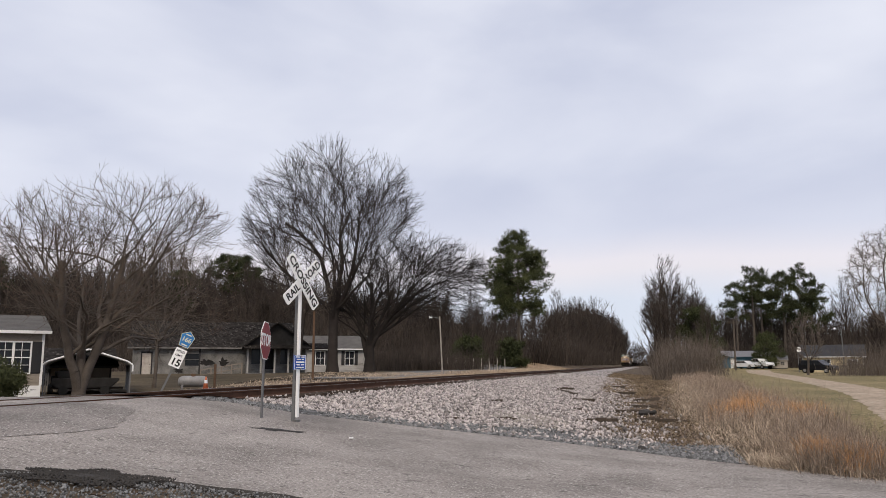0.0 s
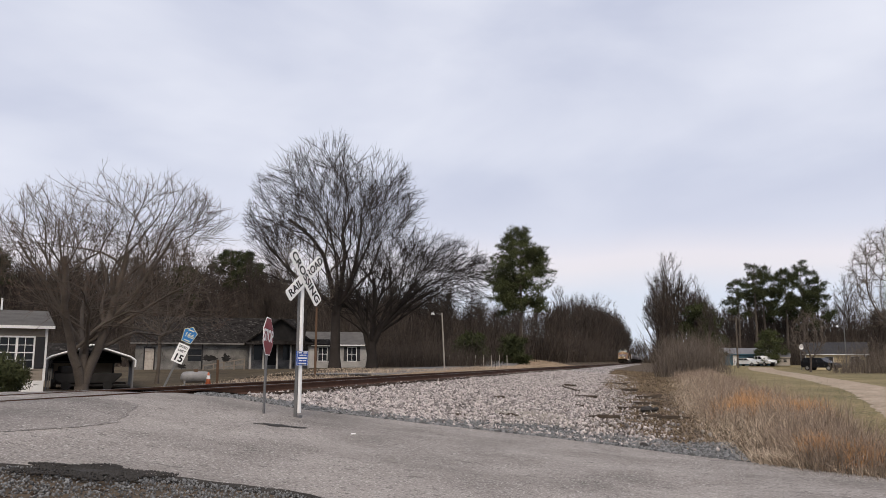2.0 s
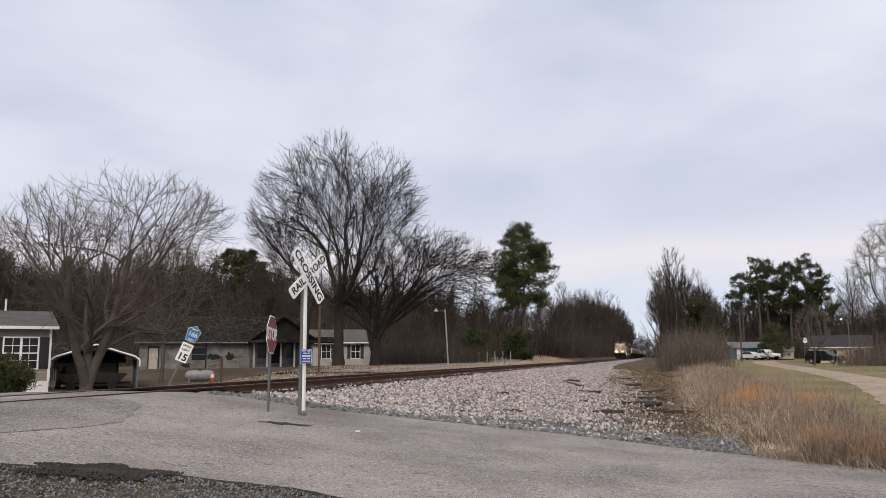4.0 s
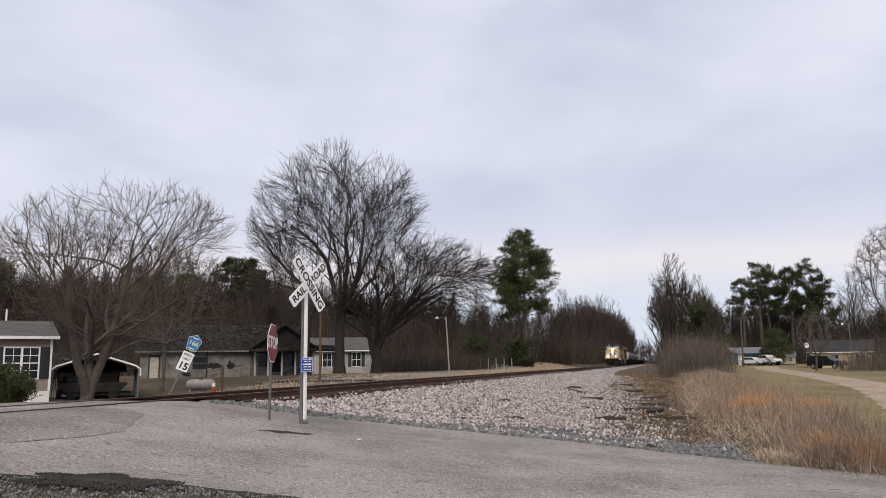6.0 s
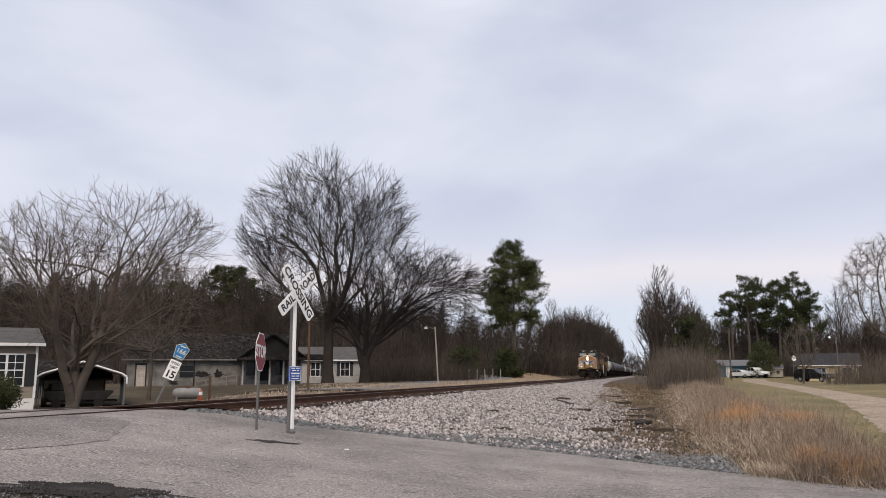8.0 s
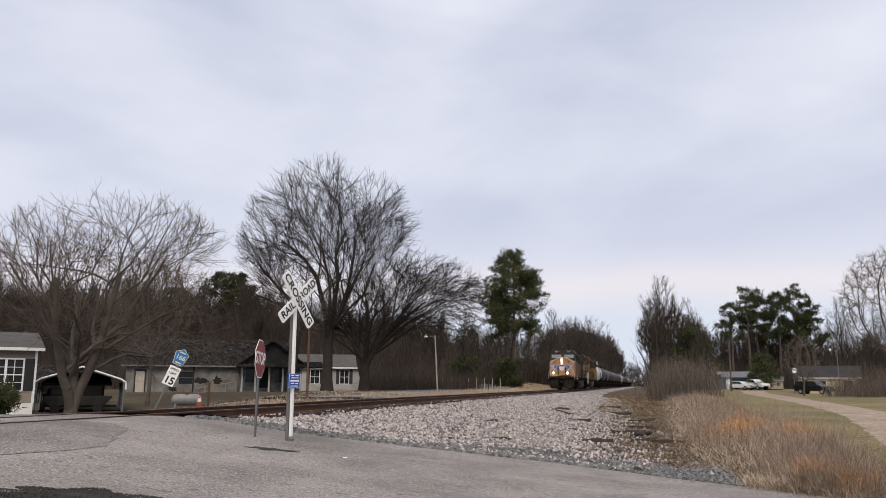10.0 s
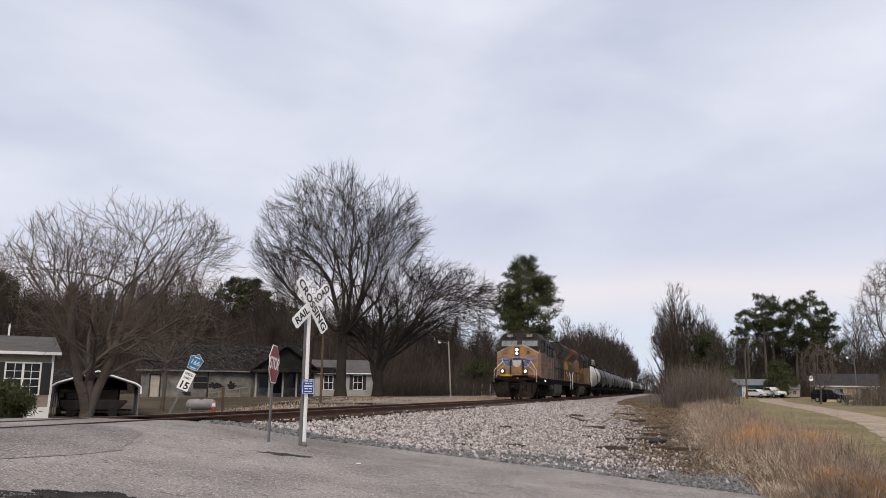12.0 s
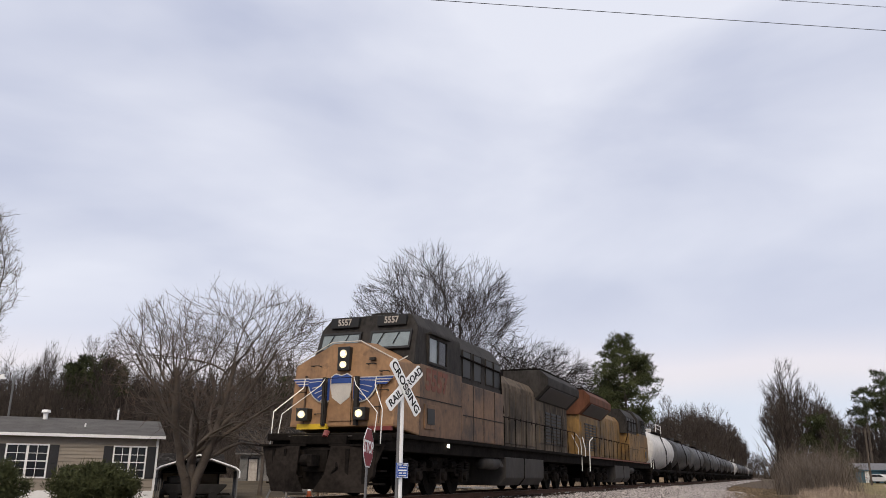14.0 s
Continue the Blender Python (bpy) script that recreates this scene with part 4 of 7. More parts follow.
bare_tree("bare_tree", "slim bare tree beside the big hardwood", -25.9, 55.0, M["bark_dark"], M["twig"], 15,
          [(0, 0, 0), (0.1, 0, 2.0), (0.2, 0.1, 3.6)], blob(0.6, 0, 8.0, 2.6, 2.6, 4.6, -0.8), 1000, 0.34, 4.5, 0.5, tip=0.014, twigs=4, twig_len=0.7, thin=0.01, up=0.2)
bare_tree("bare_tree", "bare yard tree with pale upright branches", 20.9, 77.6, M["bark"], M["twig"], 17,
          [(0, 0, 0), (0.05, 0, 2.0), (0.0, 0.1, 3.2)], blob(0.1, 0, 8.4, 3.9, 3.6, 5.2, -0.8), 1700, 0.36, 4.5, 0.5, tip=0.016, twigs=4, twig_len=0.8, thin=0.013, up=0.22)
bare_tree("bare_tree", "small bare tree on the lawn", 17.3, 98.5, M["bark"], M["twig"], 19,
          [(0, 0, 0), (0.1, 0, 1.4)], blob(0, 0, 4.2, 2.2, 2.2, 3.0, -0.8), 600, 0.3, 3.5, 0.45, tip=0.018, twigs=4, twig_len=0.6, thin=0.014, up=0.2)
bare_tree("bare_tree", "tall bare tree behind the tan mobile home", -50.5, 34.5, M["bark"], M["twig"], 21,
          [(0, 0, 0), (0.1, 0, 4), (0.0, 0.1, 7)], blob(0, 0, 13.5, 4.6, 4.6, 7.0, -0.85), 1800, 0.45, 5.5, 0.65, tip=0.016, twigs=4, twig_len=0.9, thin=0.013, up=0.2)

pine("pine_tree", "tall loblolly pine with a dense dark green crown", -19.1, 116.4, M["bark"], M["needle"], 31, 19.2, 0.36, 5.3, 125, per=58, blade=0.36, wide=0.06, tuft=0.78, shape=([0, 0.14, 0.4, 0.62, 0.85, 1.0], [0.8, 1.0, 0.9, 0.74, 0.5, 0.22]))
for i, (x, y, h, cf, sp, n) in enumerate(((17.4, 174, 17.5, 0.45, 3.4, 26), (20.6, 173, 20.5, 0.5, 3.6, 30), (22.6, 176, 20.0, 0.45, 3.6, 30), (26.5, 173, 19.5, 0.35, 4.6, 40),
                                           (29.5, 172, 20.5, 0.3, 5.2, 46), (32.2, 175, 18.0, 0.25, 4.6, 40), (25.0, 180, 19.0, 0.3, 4.4, 36))):
    pine("pine_tree", "tall slender pine with a high dark crown", x, y, M["bark"], M["needle_dark"], 40 + i, h, cf + 0.12, sp * 0.85, int(n * 0.8), per=42, blade=0.5, wide=0.09)
for i, (b, d, h) in enumerate(((-30.4, 138, 18.5), (-29.2, 142, 17.5), (-45.6, 130, 18.5), (-47.0, 132, 18.0), (-33.5, 130, 15.0))):
    pine("pine_tree", "pine standing among bare woodland trees", d * math.sin(radians(b)), d * math.cos(radians(b)), M["bark"], M["needle_dark"], 60 + i, h * 0.62, 0.4, 3.6, 30, per=48, blade=0.5, wide=0.1)
for i, (x, y, h, sp) in enumerate(((19.8, 149.5, 6.0, 2.5), (5.8, 112, 8.5, 2.6), (7.4, 116, 8.0, 2.4), (-20.5, 88, 3.2, 1.6), (-16.8, 96.0, 3.0, 1.3))):
    pine("cedar_tree", "dense dark green cedar", x, y, M["bark_dark"], M["needle_dark"] if i else M["needle"], 70 + i, h, 0.04, sp, 60, per=60, blade=0.3, wide=0.06, tuft=0.65,
         shape=([0, 0.3, 0.7, 1.0], [0.95, 1.0, 0.7, 0.15]))


def woods_kinds():
    kinds = []
    for k in range(7):
        h = (11.5, 13.0, 14.0, 12.0, 15.0, 10.0, 13.5)[k]
        wide = (2.0, 2.5, 2.8, 1.8, 3.0, 2.3, 2.2)[k]
        rng = random.Random(k)
        limbs = [(h * rng.uniform(0.22, 0.42), 60 * j + rng.uniform(-20, 20), rng.uniform(8, 34), h * 0.36, 0.075) for j in range(6)] + [(h * 0.42, 0, 3, h * 0.4, 0.10)]
        kinds.append(join(list(forked(100 + k, (0, 0, 0), limbs, (0, 0, h * 0.62), (wide, wide, h * 0.4), 2, tip=0.022, trunk_r=0.14, twig=0.95, thin=0.017,
                                      lift=0.35, curve=0.11, kids=(5, 4), spread=0.55, seg=1.3, hairs=5, hair=slivers))))
    return kinds


KINDS = woods_kinds()


def woods(name, label, places, seed, mat):
    """Many bare trees, too many to count, as one mesh."""
    rng = np.random.default_rng(seed)
    out = []
    for x, y, s in places:
        v, f = KINDS[rng.integers(len(KINDS))]
        a = rng.uniform(0, TAU)
        c, sn = math.cos(a), math.sin(a)
        k = s * rng.uniform(0.85, 1.15)
        w = v @ np.array([(c, sn, 0), (-sn, c, 0), (0, 0, 1)]) * (k, k, k) + (x, y, height(x, y) - 0.1)
        out.append((w, f))
    return tagged(soup(name, *join(out), mat), label, "woods", kind="stuff")


def brush(name, label, places, seed, mat, tall, per, spread, thin=0.012):
    """Leafless undergrowth: upright bundles of thin stems."""
    rng = np.random.default_rng(seed)
    c = np.repeat(np.array([(x, y, height(x, y) - 0.05) for x, y in places]), per, 0)
    k = np.repeat(np.array([rng.uniform(0.6, 1.15) for _ in places]), per)[:, None]
    n = len(c)
    p = c + rng.normal(size=(n, 3)) * (spread, spread, 0)
    w = (rng.normal(size=(n, 3)) * (0.28, 0.28, 0.1) + (0, 0, 1)) * tall * k * rng.uniform(0.35, 1.1, (n, 1))
    stems = slivers(p, w, thin * 1.25)
    at = p + w * rng.uniform(0.3, 0.9, (n, 1))
    side = slivers(at, w * 0.3 + rng.normal(size=(n, 3)) * 0.16 * tall, thin * 0.7)
    side2 = slivers(p + w * rng.uniform(0.4, 0.95, (n, 1)), w * 0.2 + rng.normal(size=(n, 3)) * 0.13 * tall, thin * 0.7)
    return tagged(soup(name, *join([stems, side, side2]), mat), label, "brush", kind="stuff")


def polar(rng, b0, b1, d0, d1):
    b, d = radians(rng.uniform(b0, b1)), rng.uniform(d0, d1)
    return d * math.sin(b), d * math.cos(b)


RW = random.Random(77)


def track_wood(n):
    """Places and sizes of the trees on the far side of the track: taller farther along."""
    out = []
    for _ in range(n):
        y = 134 + 440 * RW.random() ** 1.35
        out.append((-16.0 - 16 * RW.random() ** 1.5, y, float(np.interp(y, [134, 180, 340, 560], [0.75, 0.95, 1.85, 1.6])) * RW.uniform(0.88, 1.08)))
    return out


woods("woods", "bare brown woodland behind the houses", [(*polar(RW, -64, -27, 108, 150), RW.uniform(0.62, 0.92)) for _ in range(105)]
      + [(*polar(RW, -28, -12, 102, 140), RW.uniform(0.65, 0.9)) for _ in range(40)], 1, M["bark_wood"])
woods("woods", "bare woodland lining the track", track_wood(120), 2, M["bark_wood"])
woods("woods", "thick stand of bare trees near the ditch", [(0.3 + 6.8 * RW.random(), 104 + 24 * RW.random(), RW.uniform(0.8, 1.05)) for _ in range(14)]
      + [(1.5 + 6 * RW.random(), 130 + 250 * RW.random(), RW.uniform(0.8, 1.0)) for _ in range(16)], 3, M["bark_wood"])
woods("woods", "far grey woodland where the track vanishes", [(RW.uniform(-60, 20), RW.uniform(706, 800), RW.uniform(1.1, 1.5)) for _ in range(26)], 8, M["bark_wood"])
woods("woods", "bare woodland beyond the lawn", [(*polar(RW, 4.0, 24, 180, 215), RW.uniform(0.8, 1.05)) for _ in range(64)], 4, M["bark_wood"])
brush("undergrowth", "tangled leafless undergrowth at the wood's edge", [polar(RW, -64, -12, 92, 135) for _ in range(420)], 5, M["bark_wood"], 4.6, 60, 1.7, 0.028)
brush("undergrowth", "tangled leafless undergrowth beside the track", [(-15.5 - 3.5 * RW.random(), 124 + 240 * RW.random() ** 1.5) for _ in range(70)], 6, M["bark_wood"], 6.5, 90, 1.2, 0.03)
brush("thicket", "leafless brown thicket at the ditch", [(1.2 + 5.0 * RW.random() * (0.5 + 0.5 * RW.random()), 66 + 36 * RW.random()) for _ in range(70)], 7, M["twig"], 3.4, 90, 0.8, 0.012)
brush("undergrowth", "leafless undergrowth behind the lawn", [polar(RW, 4, 22, 162, 185) for _ in range(130)], 8, M["bark_wood"], 5.0, 70, 1.7, 0.03)
brush("hedge_brush", "brown bushes in front of the wood", [polar(RW, -19.5, -12.5, 76, 98) for _ in range(60)], 9, M["bark_wood"], 2.4, 110, 0.9, 0.014)

brush("understorey", "tall dim understorey filling the woodland on the rise", [polar(RW, -66, -26, 118, 165) for _ in range(360)], 10, M["bark_wood"], 7.2, 60, 2.3, 0.045)
brush("understorey", "leafless understorey behind the white house", [polar(RW, -28, -10, 104, 145) for _ in range(280)], 11, M["bark_wood"], 6.5, 60, 1.9, 0.038)
brush("understorey", "leafless understorey behind the pines", [polar(RW, 4, 26, 184, 220) for _ in range(170)], 12, M["bark_wood"], 8.0, 60, 2.5, 0.055)
brush("hedge_brush", "leafless bushes beside the cream house", [polar(RW, 12.0, 18, 92, 118) for _ in range(34)], 13, M["twig"], 3.2, 90, 0.9, 0.014)

brush("far_treeline", "distant bare treeline closing the view along the track", [(RW.uniform(-46, -15), RW.uniform(400, 700)) for _ in range(70)] + [(RW.uniform(1.5, 14), RW.uniform(280, 700)) for _ in range(60)]
      + [(RW.uniform(-50, 20), RW.uniform(720, 780)) for _ in range(50)], 14, M["bark_wood"], 14.0, 18, 2.2, 0.16)


def blades(name, label, spots, seed, mat, tall, lean, wide, category="grass"):
    rng = np.random.default_rng(seed)
    n = len(spots)
    p = np.array([(x, y, height(x, y) - 0.03) for x, y in spots])
    clump = 0.55 + 0.75 * np.array([noise.noise((x * 1.3, y * 1.3, seed)) * 0.5 + 0.5 for x, y in spots])[:, None]
    h = rng.uniform(0.4, 1.1, (n, 1)) * tall * clump
    a = rng.uniform(0, TAU, n)
    out = np.stack([np.cos(a), np.sin(a), np.zeros(n)], 1)
    side = np.stack([-np.sin(a), np.cos(a), np.zeros(n)], 1)
    turn = rng.uniform(0, TAU, n)
    side = side * np.cos(turn)[:, None] + out * np.sin(turn)[:, None]
    bend = lean * rng.uniform(0.2, 1.4, (n, 1)) * h
    w = wide * rng.uniform(0.6, 1.4, (n, 1))
    mid = p + out * bend * 0.35 + (0, 0, 1) * h * 0.6
    tip = p + out * bend + (0, 0, 1) * h * rng.uniform(0.75, 1.0, (n, 1))
    v = np.stack([p - side * w, p + side * w, mid - side * w * 0.8, mid + side * w * 0.8, tip], 1).reshape(-1, 3)
    f = (np.array([(0, 1, 3), (0, 3, 2), (2, 3, 4)])[None] + (5 * np.arange(n))[:, None, None]).reshape(-1, 3)
    return tagged(soup(name, v, f, mat), label, category, kind="stuff")


def grassland():
    rng = np.random.default_rng(21)

    def tufts(n, fx, per, r):
        out = []
        for _ in range(n):
            x, y = fx()
            k = rng.normal(size=(per, 2)) * r
            out += [(x + a, y + b) for a, b in k]
        return out

    def bank():
        y = 12.4 + 62 * rng.random() ** 1.9
        lo = float(np.interp(y, [12, 15.5, 19, 26, 60], [1.7, 1.4, 1.05, 0.8, 1.0])) + 0.25 * noise.noise((y * 0.6, 9, 0))
        hi = 3.5 + 0.03 * (y - 15)
        x = lo + (hi - lo) * rng.random()
        y = max(y, float(np.interp(x, [0.3, 2.6, 8], [14.4, 12.8, 9.7])))
        return x, y

    def crest():
        x, y = bank()
        return x + 0.25 * (3.2 - x), y

    blades("matted_grass", "matted flattened dead grass on the ditch bank", tufts(1500, bank, 18, 0.16), 22, M["grass_tan"], 0.26, 1.9, 0.005)
    blades("tall_grass", "tall arching dead tan grass on the ditch bank", tufts(520, crest, 20, 0.08), 29, M["grass_tan"], 0.52, 0.9, 0.0045)
    stalks = [crest() for _ in range(430)]
    stalks = [p for p in stalks if noise.noise((p[0] * 0.9, p[1] * 0.5, 5)) > -0.12]
    brush("weeds", "tangled brown dead weed stalks on the ditch bank", stalks, 23, M["weed"], 0.66, 46, 0.26, 0.0046)

    def orange():
        cx, cy, r, n = ((2.3, 22.9, 0.45, 0.9), (2.95, 12.9, 0.4, 0.25), (3.3, 20.3, 0.5, 0.8), (2.7, 24.6, 0.5, 1.2), (2.2, 22.4, 0.3, 0.6), (2.4, 13.4, 0.12, 0.1))[rng.integers(6)]
        return cx + rng.normal() * r * 0.6, max(cy + rng.normal() * n, 12.75)

    blades("broom_sedge", "orange clumps of broom sedge on the ditch bank", tufts(190, orange, 30, 0.09), 24, M["grass_orange"], 0.6, 0.45, 0.0045)

    def ditch():
        y = 15.5 + 60 * rng.random() ** 1.6
        return -1.0 + 2.4 * rng.random() ** 0.8 - 0.03 * max(0, y - 30), y

    blades("ditch_grass", "flattened dead grass in the ditch", tufts(800, ditch, 14, 0.25), 25, M["weed"], 0.13, 2.2, 0.005)

    def lawn_blades():
        y = 14.5 + 45 * rng.random() ** 1.8
        return 2.9 + (1.6 + 0.03 * y) * rng.random(), y

    blades("lawn_grass", "short tufts of tan and green lawn grass", tufts(1500, lawn_blades, 14, 0.16), 28, M["lawn"], 0.10, 0.8, 0.007)

    def left():
        y = 24 + 34 * rng.random()
        return -13.4 - 9 * rng.random(), y

    blades("verge_grass", "short dead grass along the far verge", tufts(700, left, 14, 0.25), 26, M["grass_tan"], 0.16, 0.7, 0.01)

    def bank_left():
        return -12.7 - 2.4 * rng.random() ** 1.3, 55 + 75 * rng.random()

    blades("verge_grass", "tan dead grass on the bank by the track", tufts(600, bank_left, 16, 0.4), 27, M["grass_tan"], 0.35, 0.6, 0.016)


grassland()


def shrub(label, x, y, rx, ry, h, seed):
    t = thing("shrub", label, "shrub", Matrix.Translation((x, y, height(x, y))), "shrubs by the mobile home")
    rng = np.random.default_rng(seed)
    n = 420
    v = rng.normal(size=(n, 3))
    v /= np.linalg.norm(v, axis=1)[:, None]
    v = v * (0.55 + 0.45 * rng.random((n, 1))) * (rx, ry, h * 0.55) + (0, 0, h * 0.52)
    v = v[v[:, 2] > 0.12]
    soup("foliage", *clumps(rng, v, np.full(len(v), 0.2), 46, 0.14, 0.018), M["shrub"], t, "small dark green leaves")
    stem = rng.normal(size=(40, 3)) * (0.15, 0.15, 0)
    top = v[rng.integers(len(v), size=40)]
    soup("stems", *sticks(stem, top, np.full(40, 0.018), np.full(40, 0.005), 4), M["bark_dark"], t)


shrub("rounded evergreen shrub with fine dark foliage", -21.4, 21.1, 1.75, 1.3, 1.42, 51)
shrub("rounded evergreen shrub with fine dark foliage", -24.0, 18.6, 1.9, 1.4, 1.65, 52)


# ---- train ----
def wheelset(parent, y, r, gauge=0.755):
    w = new("wheelset")
    w.parent = parent
    w.matrix_basis = pose(0, y, r)
    for sx in (-1, 1):
        g = Geo().tube((sx * (gauge - 0.05), 0, 0), (sx * (gauge + 0.07), 0, 0), r, n=26)
        g.tube((sx * (gauge - 0.09), 0, 0), (sx * (gauge - 0.05), 0, 0), r + 0.025, n=26)
        g.tube((sx * (gauge + 0.07), 0, 0), (sx * (gauge + 0.10), 0, 0), r * 0.42, n=14)
        part("wheel", g, M["iron"], w)
    part("axle", Geo().tube((-1.05, 0, 0), (1.05, 0, 0), 0.08, n=10), M["iron"], w)
    return w


def loco_truck(parent, y):
    """A three-axle truck."""
    t = new("truck")
    t.parent = parent
    t.matrix_basis = pose(0, y, 0)
    for sx in (-1, 1):
        x = sx * 1.02
        g = Geo().prism([(-2.55, 0.72), (-2.55, 0.95), (-2.1, 1.02), (-1.2, 0.86), (-0.6, 1.05), (0.6, 1.05), (1.2, 0.86), (2.1, 1.02), (2.55, 0.95), (2.55, 0.72),
                         (2.2, 0.52), (1.35, 0.52), (1.15, 0.66), (0.4, 0.66), (0.3, 0.5), (-0.3, 0.5), (-0.4, 0.66), (-1.15, 0.66), (-1.35, 0.52), (-2.2, 0.52)], "x", x - 0.09, x + 0.09)
        part("side_frame", g, M["plow"], t, bevel=0.02)
        for ay in (-1.78, 0, 1.78):
            g = Geo().box(x + sx * 0.05, x + sx * 0.2, ay - 0.2, ay + 0.2, 0.34, 0.74)
            g.tube((x + sx * 0.16, ay, 0.53), (x + sx * 0.30, ay, 0.53), 0.13, n=12)
            part("axle_box", g, M["plow"], t, bevel=0.015)
            for k in (-1, 1):
                g = Geo()
                for i in range(5):
                    g.tube((x + sx * 0.13, ay + k * 0.33, 0.62 + i * 0.07), (x + sx * 0.13, ay + k * 0.33, 0.655 + i * 0.07), 0.085, n=10)
                part("spring", g, M["iron"], t)
        for by in (-0.95, 0.55):
            part("brake_cylinder", Geo().tube((x + sx * 0.17, by, 0.85), (x + sx * 0.17, by + 0.4, 0.85), 0.11, n=12), M["iron"], t)
    part("bolster", Geo().box(-0.9, 0.9, -0.5, 0.5, 0.6, 1.1), M["iron"], t)
    return t


def rail_path(points, r, name, mat, parent, label=""):
    g = Geo()
    for a, b in zip(points, points[1:]):
        g.tube(a, b, r, n=6)
    return part(name, g, mat, parent, label)


def locomotive(label, yellow, side, hood, lit, number):
    """A six-axle road locomotive. Its nose is at y = 0 and it runs towards -y; z = 0 on the rail."""
    L = thing("locomotive", label, "locomotive")
    # frame, deck and pilot
    g = Geo().box(-1.42, 1.42, -0.75, 21.0, 1.12, 1.50)
    g.box(-1.52, 1.52, 0.0, 21.0, 1.44, 1.56)
    part("underframe", g, M["iron"], L, "grimy black frame and walkway", bevel=0.02)
    g = Geo().prism([(-1.5, 1.18), (-1.4, 0.5), (-1.0, 0.2), (1.0, 0.2), (1.4, 0.5), (1.5, 1.18)], "y", -0.95, -0.8)
    part("pilot_sheet", g, M["plow"], L, "dusty dark steel pilot", bevel=0.02)
    for sx in (-1, 1):
        # one wing of the pointed plow, swept back and flared at the top
        outer = [(sx * 0.12, -1.42, 0.14), (sx * 1.22, -1.0, 0.14), (sx * 1.62, -0.86, 1.2), (sx * 0.42, -1.16, 1.2), (sx * 0.36, -1.32, 0.55)]
        g = Geo()
        g.v = outer + [(x, y + 0.06, z) for x, y, z in outer]
        g.f = [(0, 1, 2, 3, 4), (9, 8, 7, 6, 5)] + [(i, i + 5, (i + 1) % 5 + 5, (i + 1) % 5) for i in range(5)]
        part("plow_wing", g, M["plow"], L, "dusty dark steel snowplow", bevel=0.012)
        g = Geo()
        for x0, x1 in ((0.78, 0.86), (1.16, 1.24)):
            f0, f1 = -1.25 + 0.26 * x0, -1.25 + 0.26 * x1
            g.add([(sx * x0, f0 - 0.06, 0.3), (sx * x1, f1 - 0.06, 0.3), (sx * x1, f1 - 0.08, 1.14), (sx * x0, f0 - 0.08, 1.14),
                   (sx * x0, f0 + 0.1, 0.3), (sx * x1, f1 + 0.1, 0.3), (sx * x1, f1 + 0.1, 1.14), (sx * x0, f0 + 0.1, 1.14)],
                  [(0, 1, 2, 3), (4, 7, 6, 5), (0, 4, 5, 1), (2, 6, 7, 3), (1, 5, 6, 2), (0, 3, 7, 4)])
        part("plow_rib", g, M["iron"], L)
        part("plow_shelf", Geo().box(min(sx * 0.3, sx * 1.6), max(sx * 0.3, sx * 1.6), -1.05, -0.75, 1.2, 1.25), M["iron"], L)
        for i in range(4):
            part("step", Geo().box(1.15 if sx > 0 else -1.5, 1.5 if sx > 0 else -1.15, -0.78 + 0.05 * i, -0.45 + 0.05 * i, 0.32 + i * 0.3, 0.36 + i * 0.3), M["iron"], L)
    g = Geo().box(-0.32, 0.32, -1.12, -0.8, 0.6, 1.12)
    part("draft_pocket", g, M["iron"], L, bevel=0.02)
    g = Geo().box(-0.13, 0.13, -1.45, -1.0, 0.72, 1.0).tube((-0.14, -1.45, 0.86), (0.14, -1.45, 0.86), 0.14, n=12).box(0.08, 0.2, -1.62, -1.35, 0.72, 1.0)
    part("coupler", g, M["iron"], L, "dark steel knuckle coupler", bevel=0.02)
    for sx in (-1, 1):
        rail_path([(sx * 0.5, -1.05, 1.0), (sx * 0.62, -1.2, 0.7), (sx * 0.4, -1.25, 0.45), (sx * 0.25, -1.2, 0.5)], 0.03, "air_hose", M["iron"], L)
    part("anticlimber", Geo().box(-1.45, 1.45, -0.95, -0.05, 1.34, 1.52).box(-0.75, 0.75, -1.05, -0.6, 1.24, 1.46), M["iron"], L, bevel=0.03)
    # nose
    W = 1.5
    g = Geo()
    a = [(-W + 0.06, 0.0, 1.72), (W - 0.06, 0.0, 1.72), (W - 0.05, 0.16, 3.34), (0.4, 0.2, 3.82), (-0.4, 0.2, 3.82), (-W + 0.05, 0.16, 3.34)]
    b = [(-W, 1.5, 1.55), (W, 1.5, 1.55), (W, 1.5, 3.46), (0.4, 1.3, 3.92), (-0.4, 1.3, 3.92), (-W, 1.5, 3.46)]
    g.add(a + b, [(0, 1, 2, 3, 4, 5), (11, 10, 9, 8, 7, 6)] + [(i, (i + 1) % 6, 6 + (i + 1) % 6, 6 + i) for i in range(6)])
    nose = part("nose", g, yellow, L, "faded yellow sooty nose", bevel=0.05)
    # pale line along the top edge of the nose
    rail_path([(-W + 0.02, 0.13, 3.36), (-0.41, 0.17, 3.845), (0.41, 0.17, 3.845), (W - 0.02, 0.13, 3.36), (W + 0.012, 0.6, 3.52)], 0.014, "trim_line", M["wing_white"], nose, "pale reflective line")
    part("nose_door", Geo().box(-0.33, 0.33, -0.02, 0.08, 1.85, 3.0), yellow, nose, bevel=0.02)
    for x in (-0.45, 0.45):
        part("door_post", Geo().box(x - 0.05, x + 0.05, -0.10, 0.06, 1.75, 2.98), M["loco_grey"], nose)
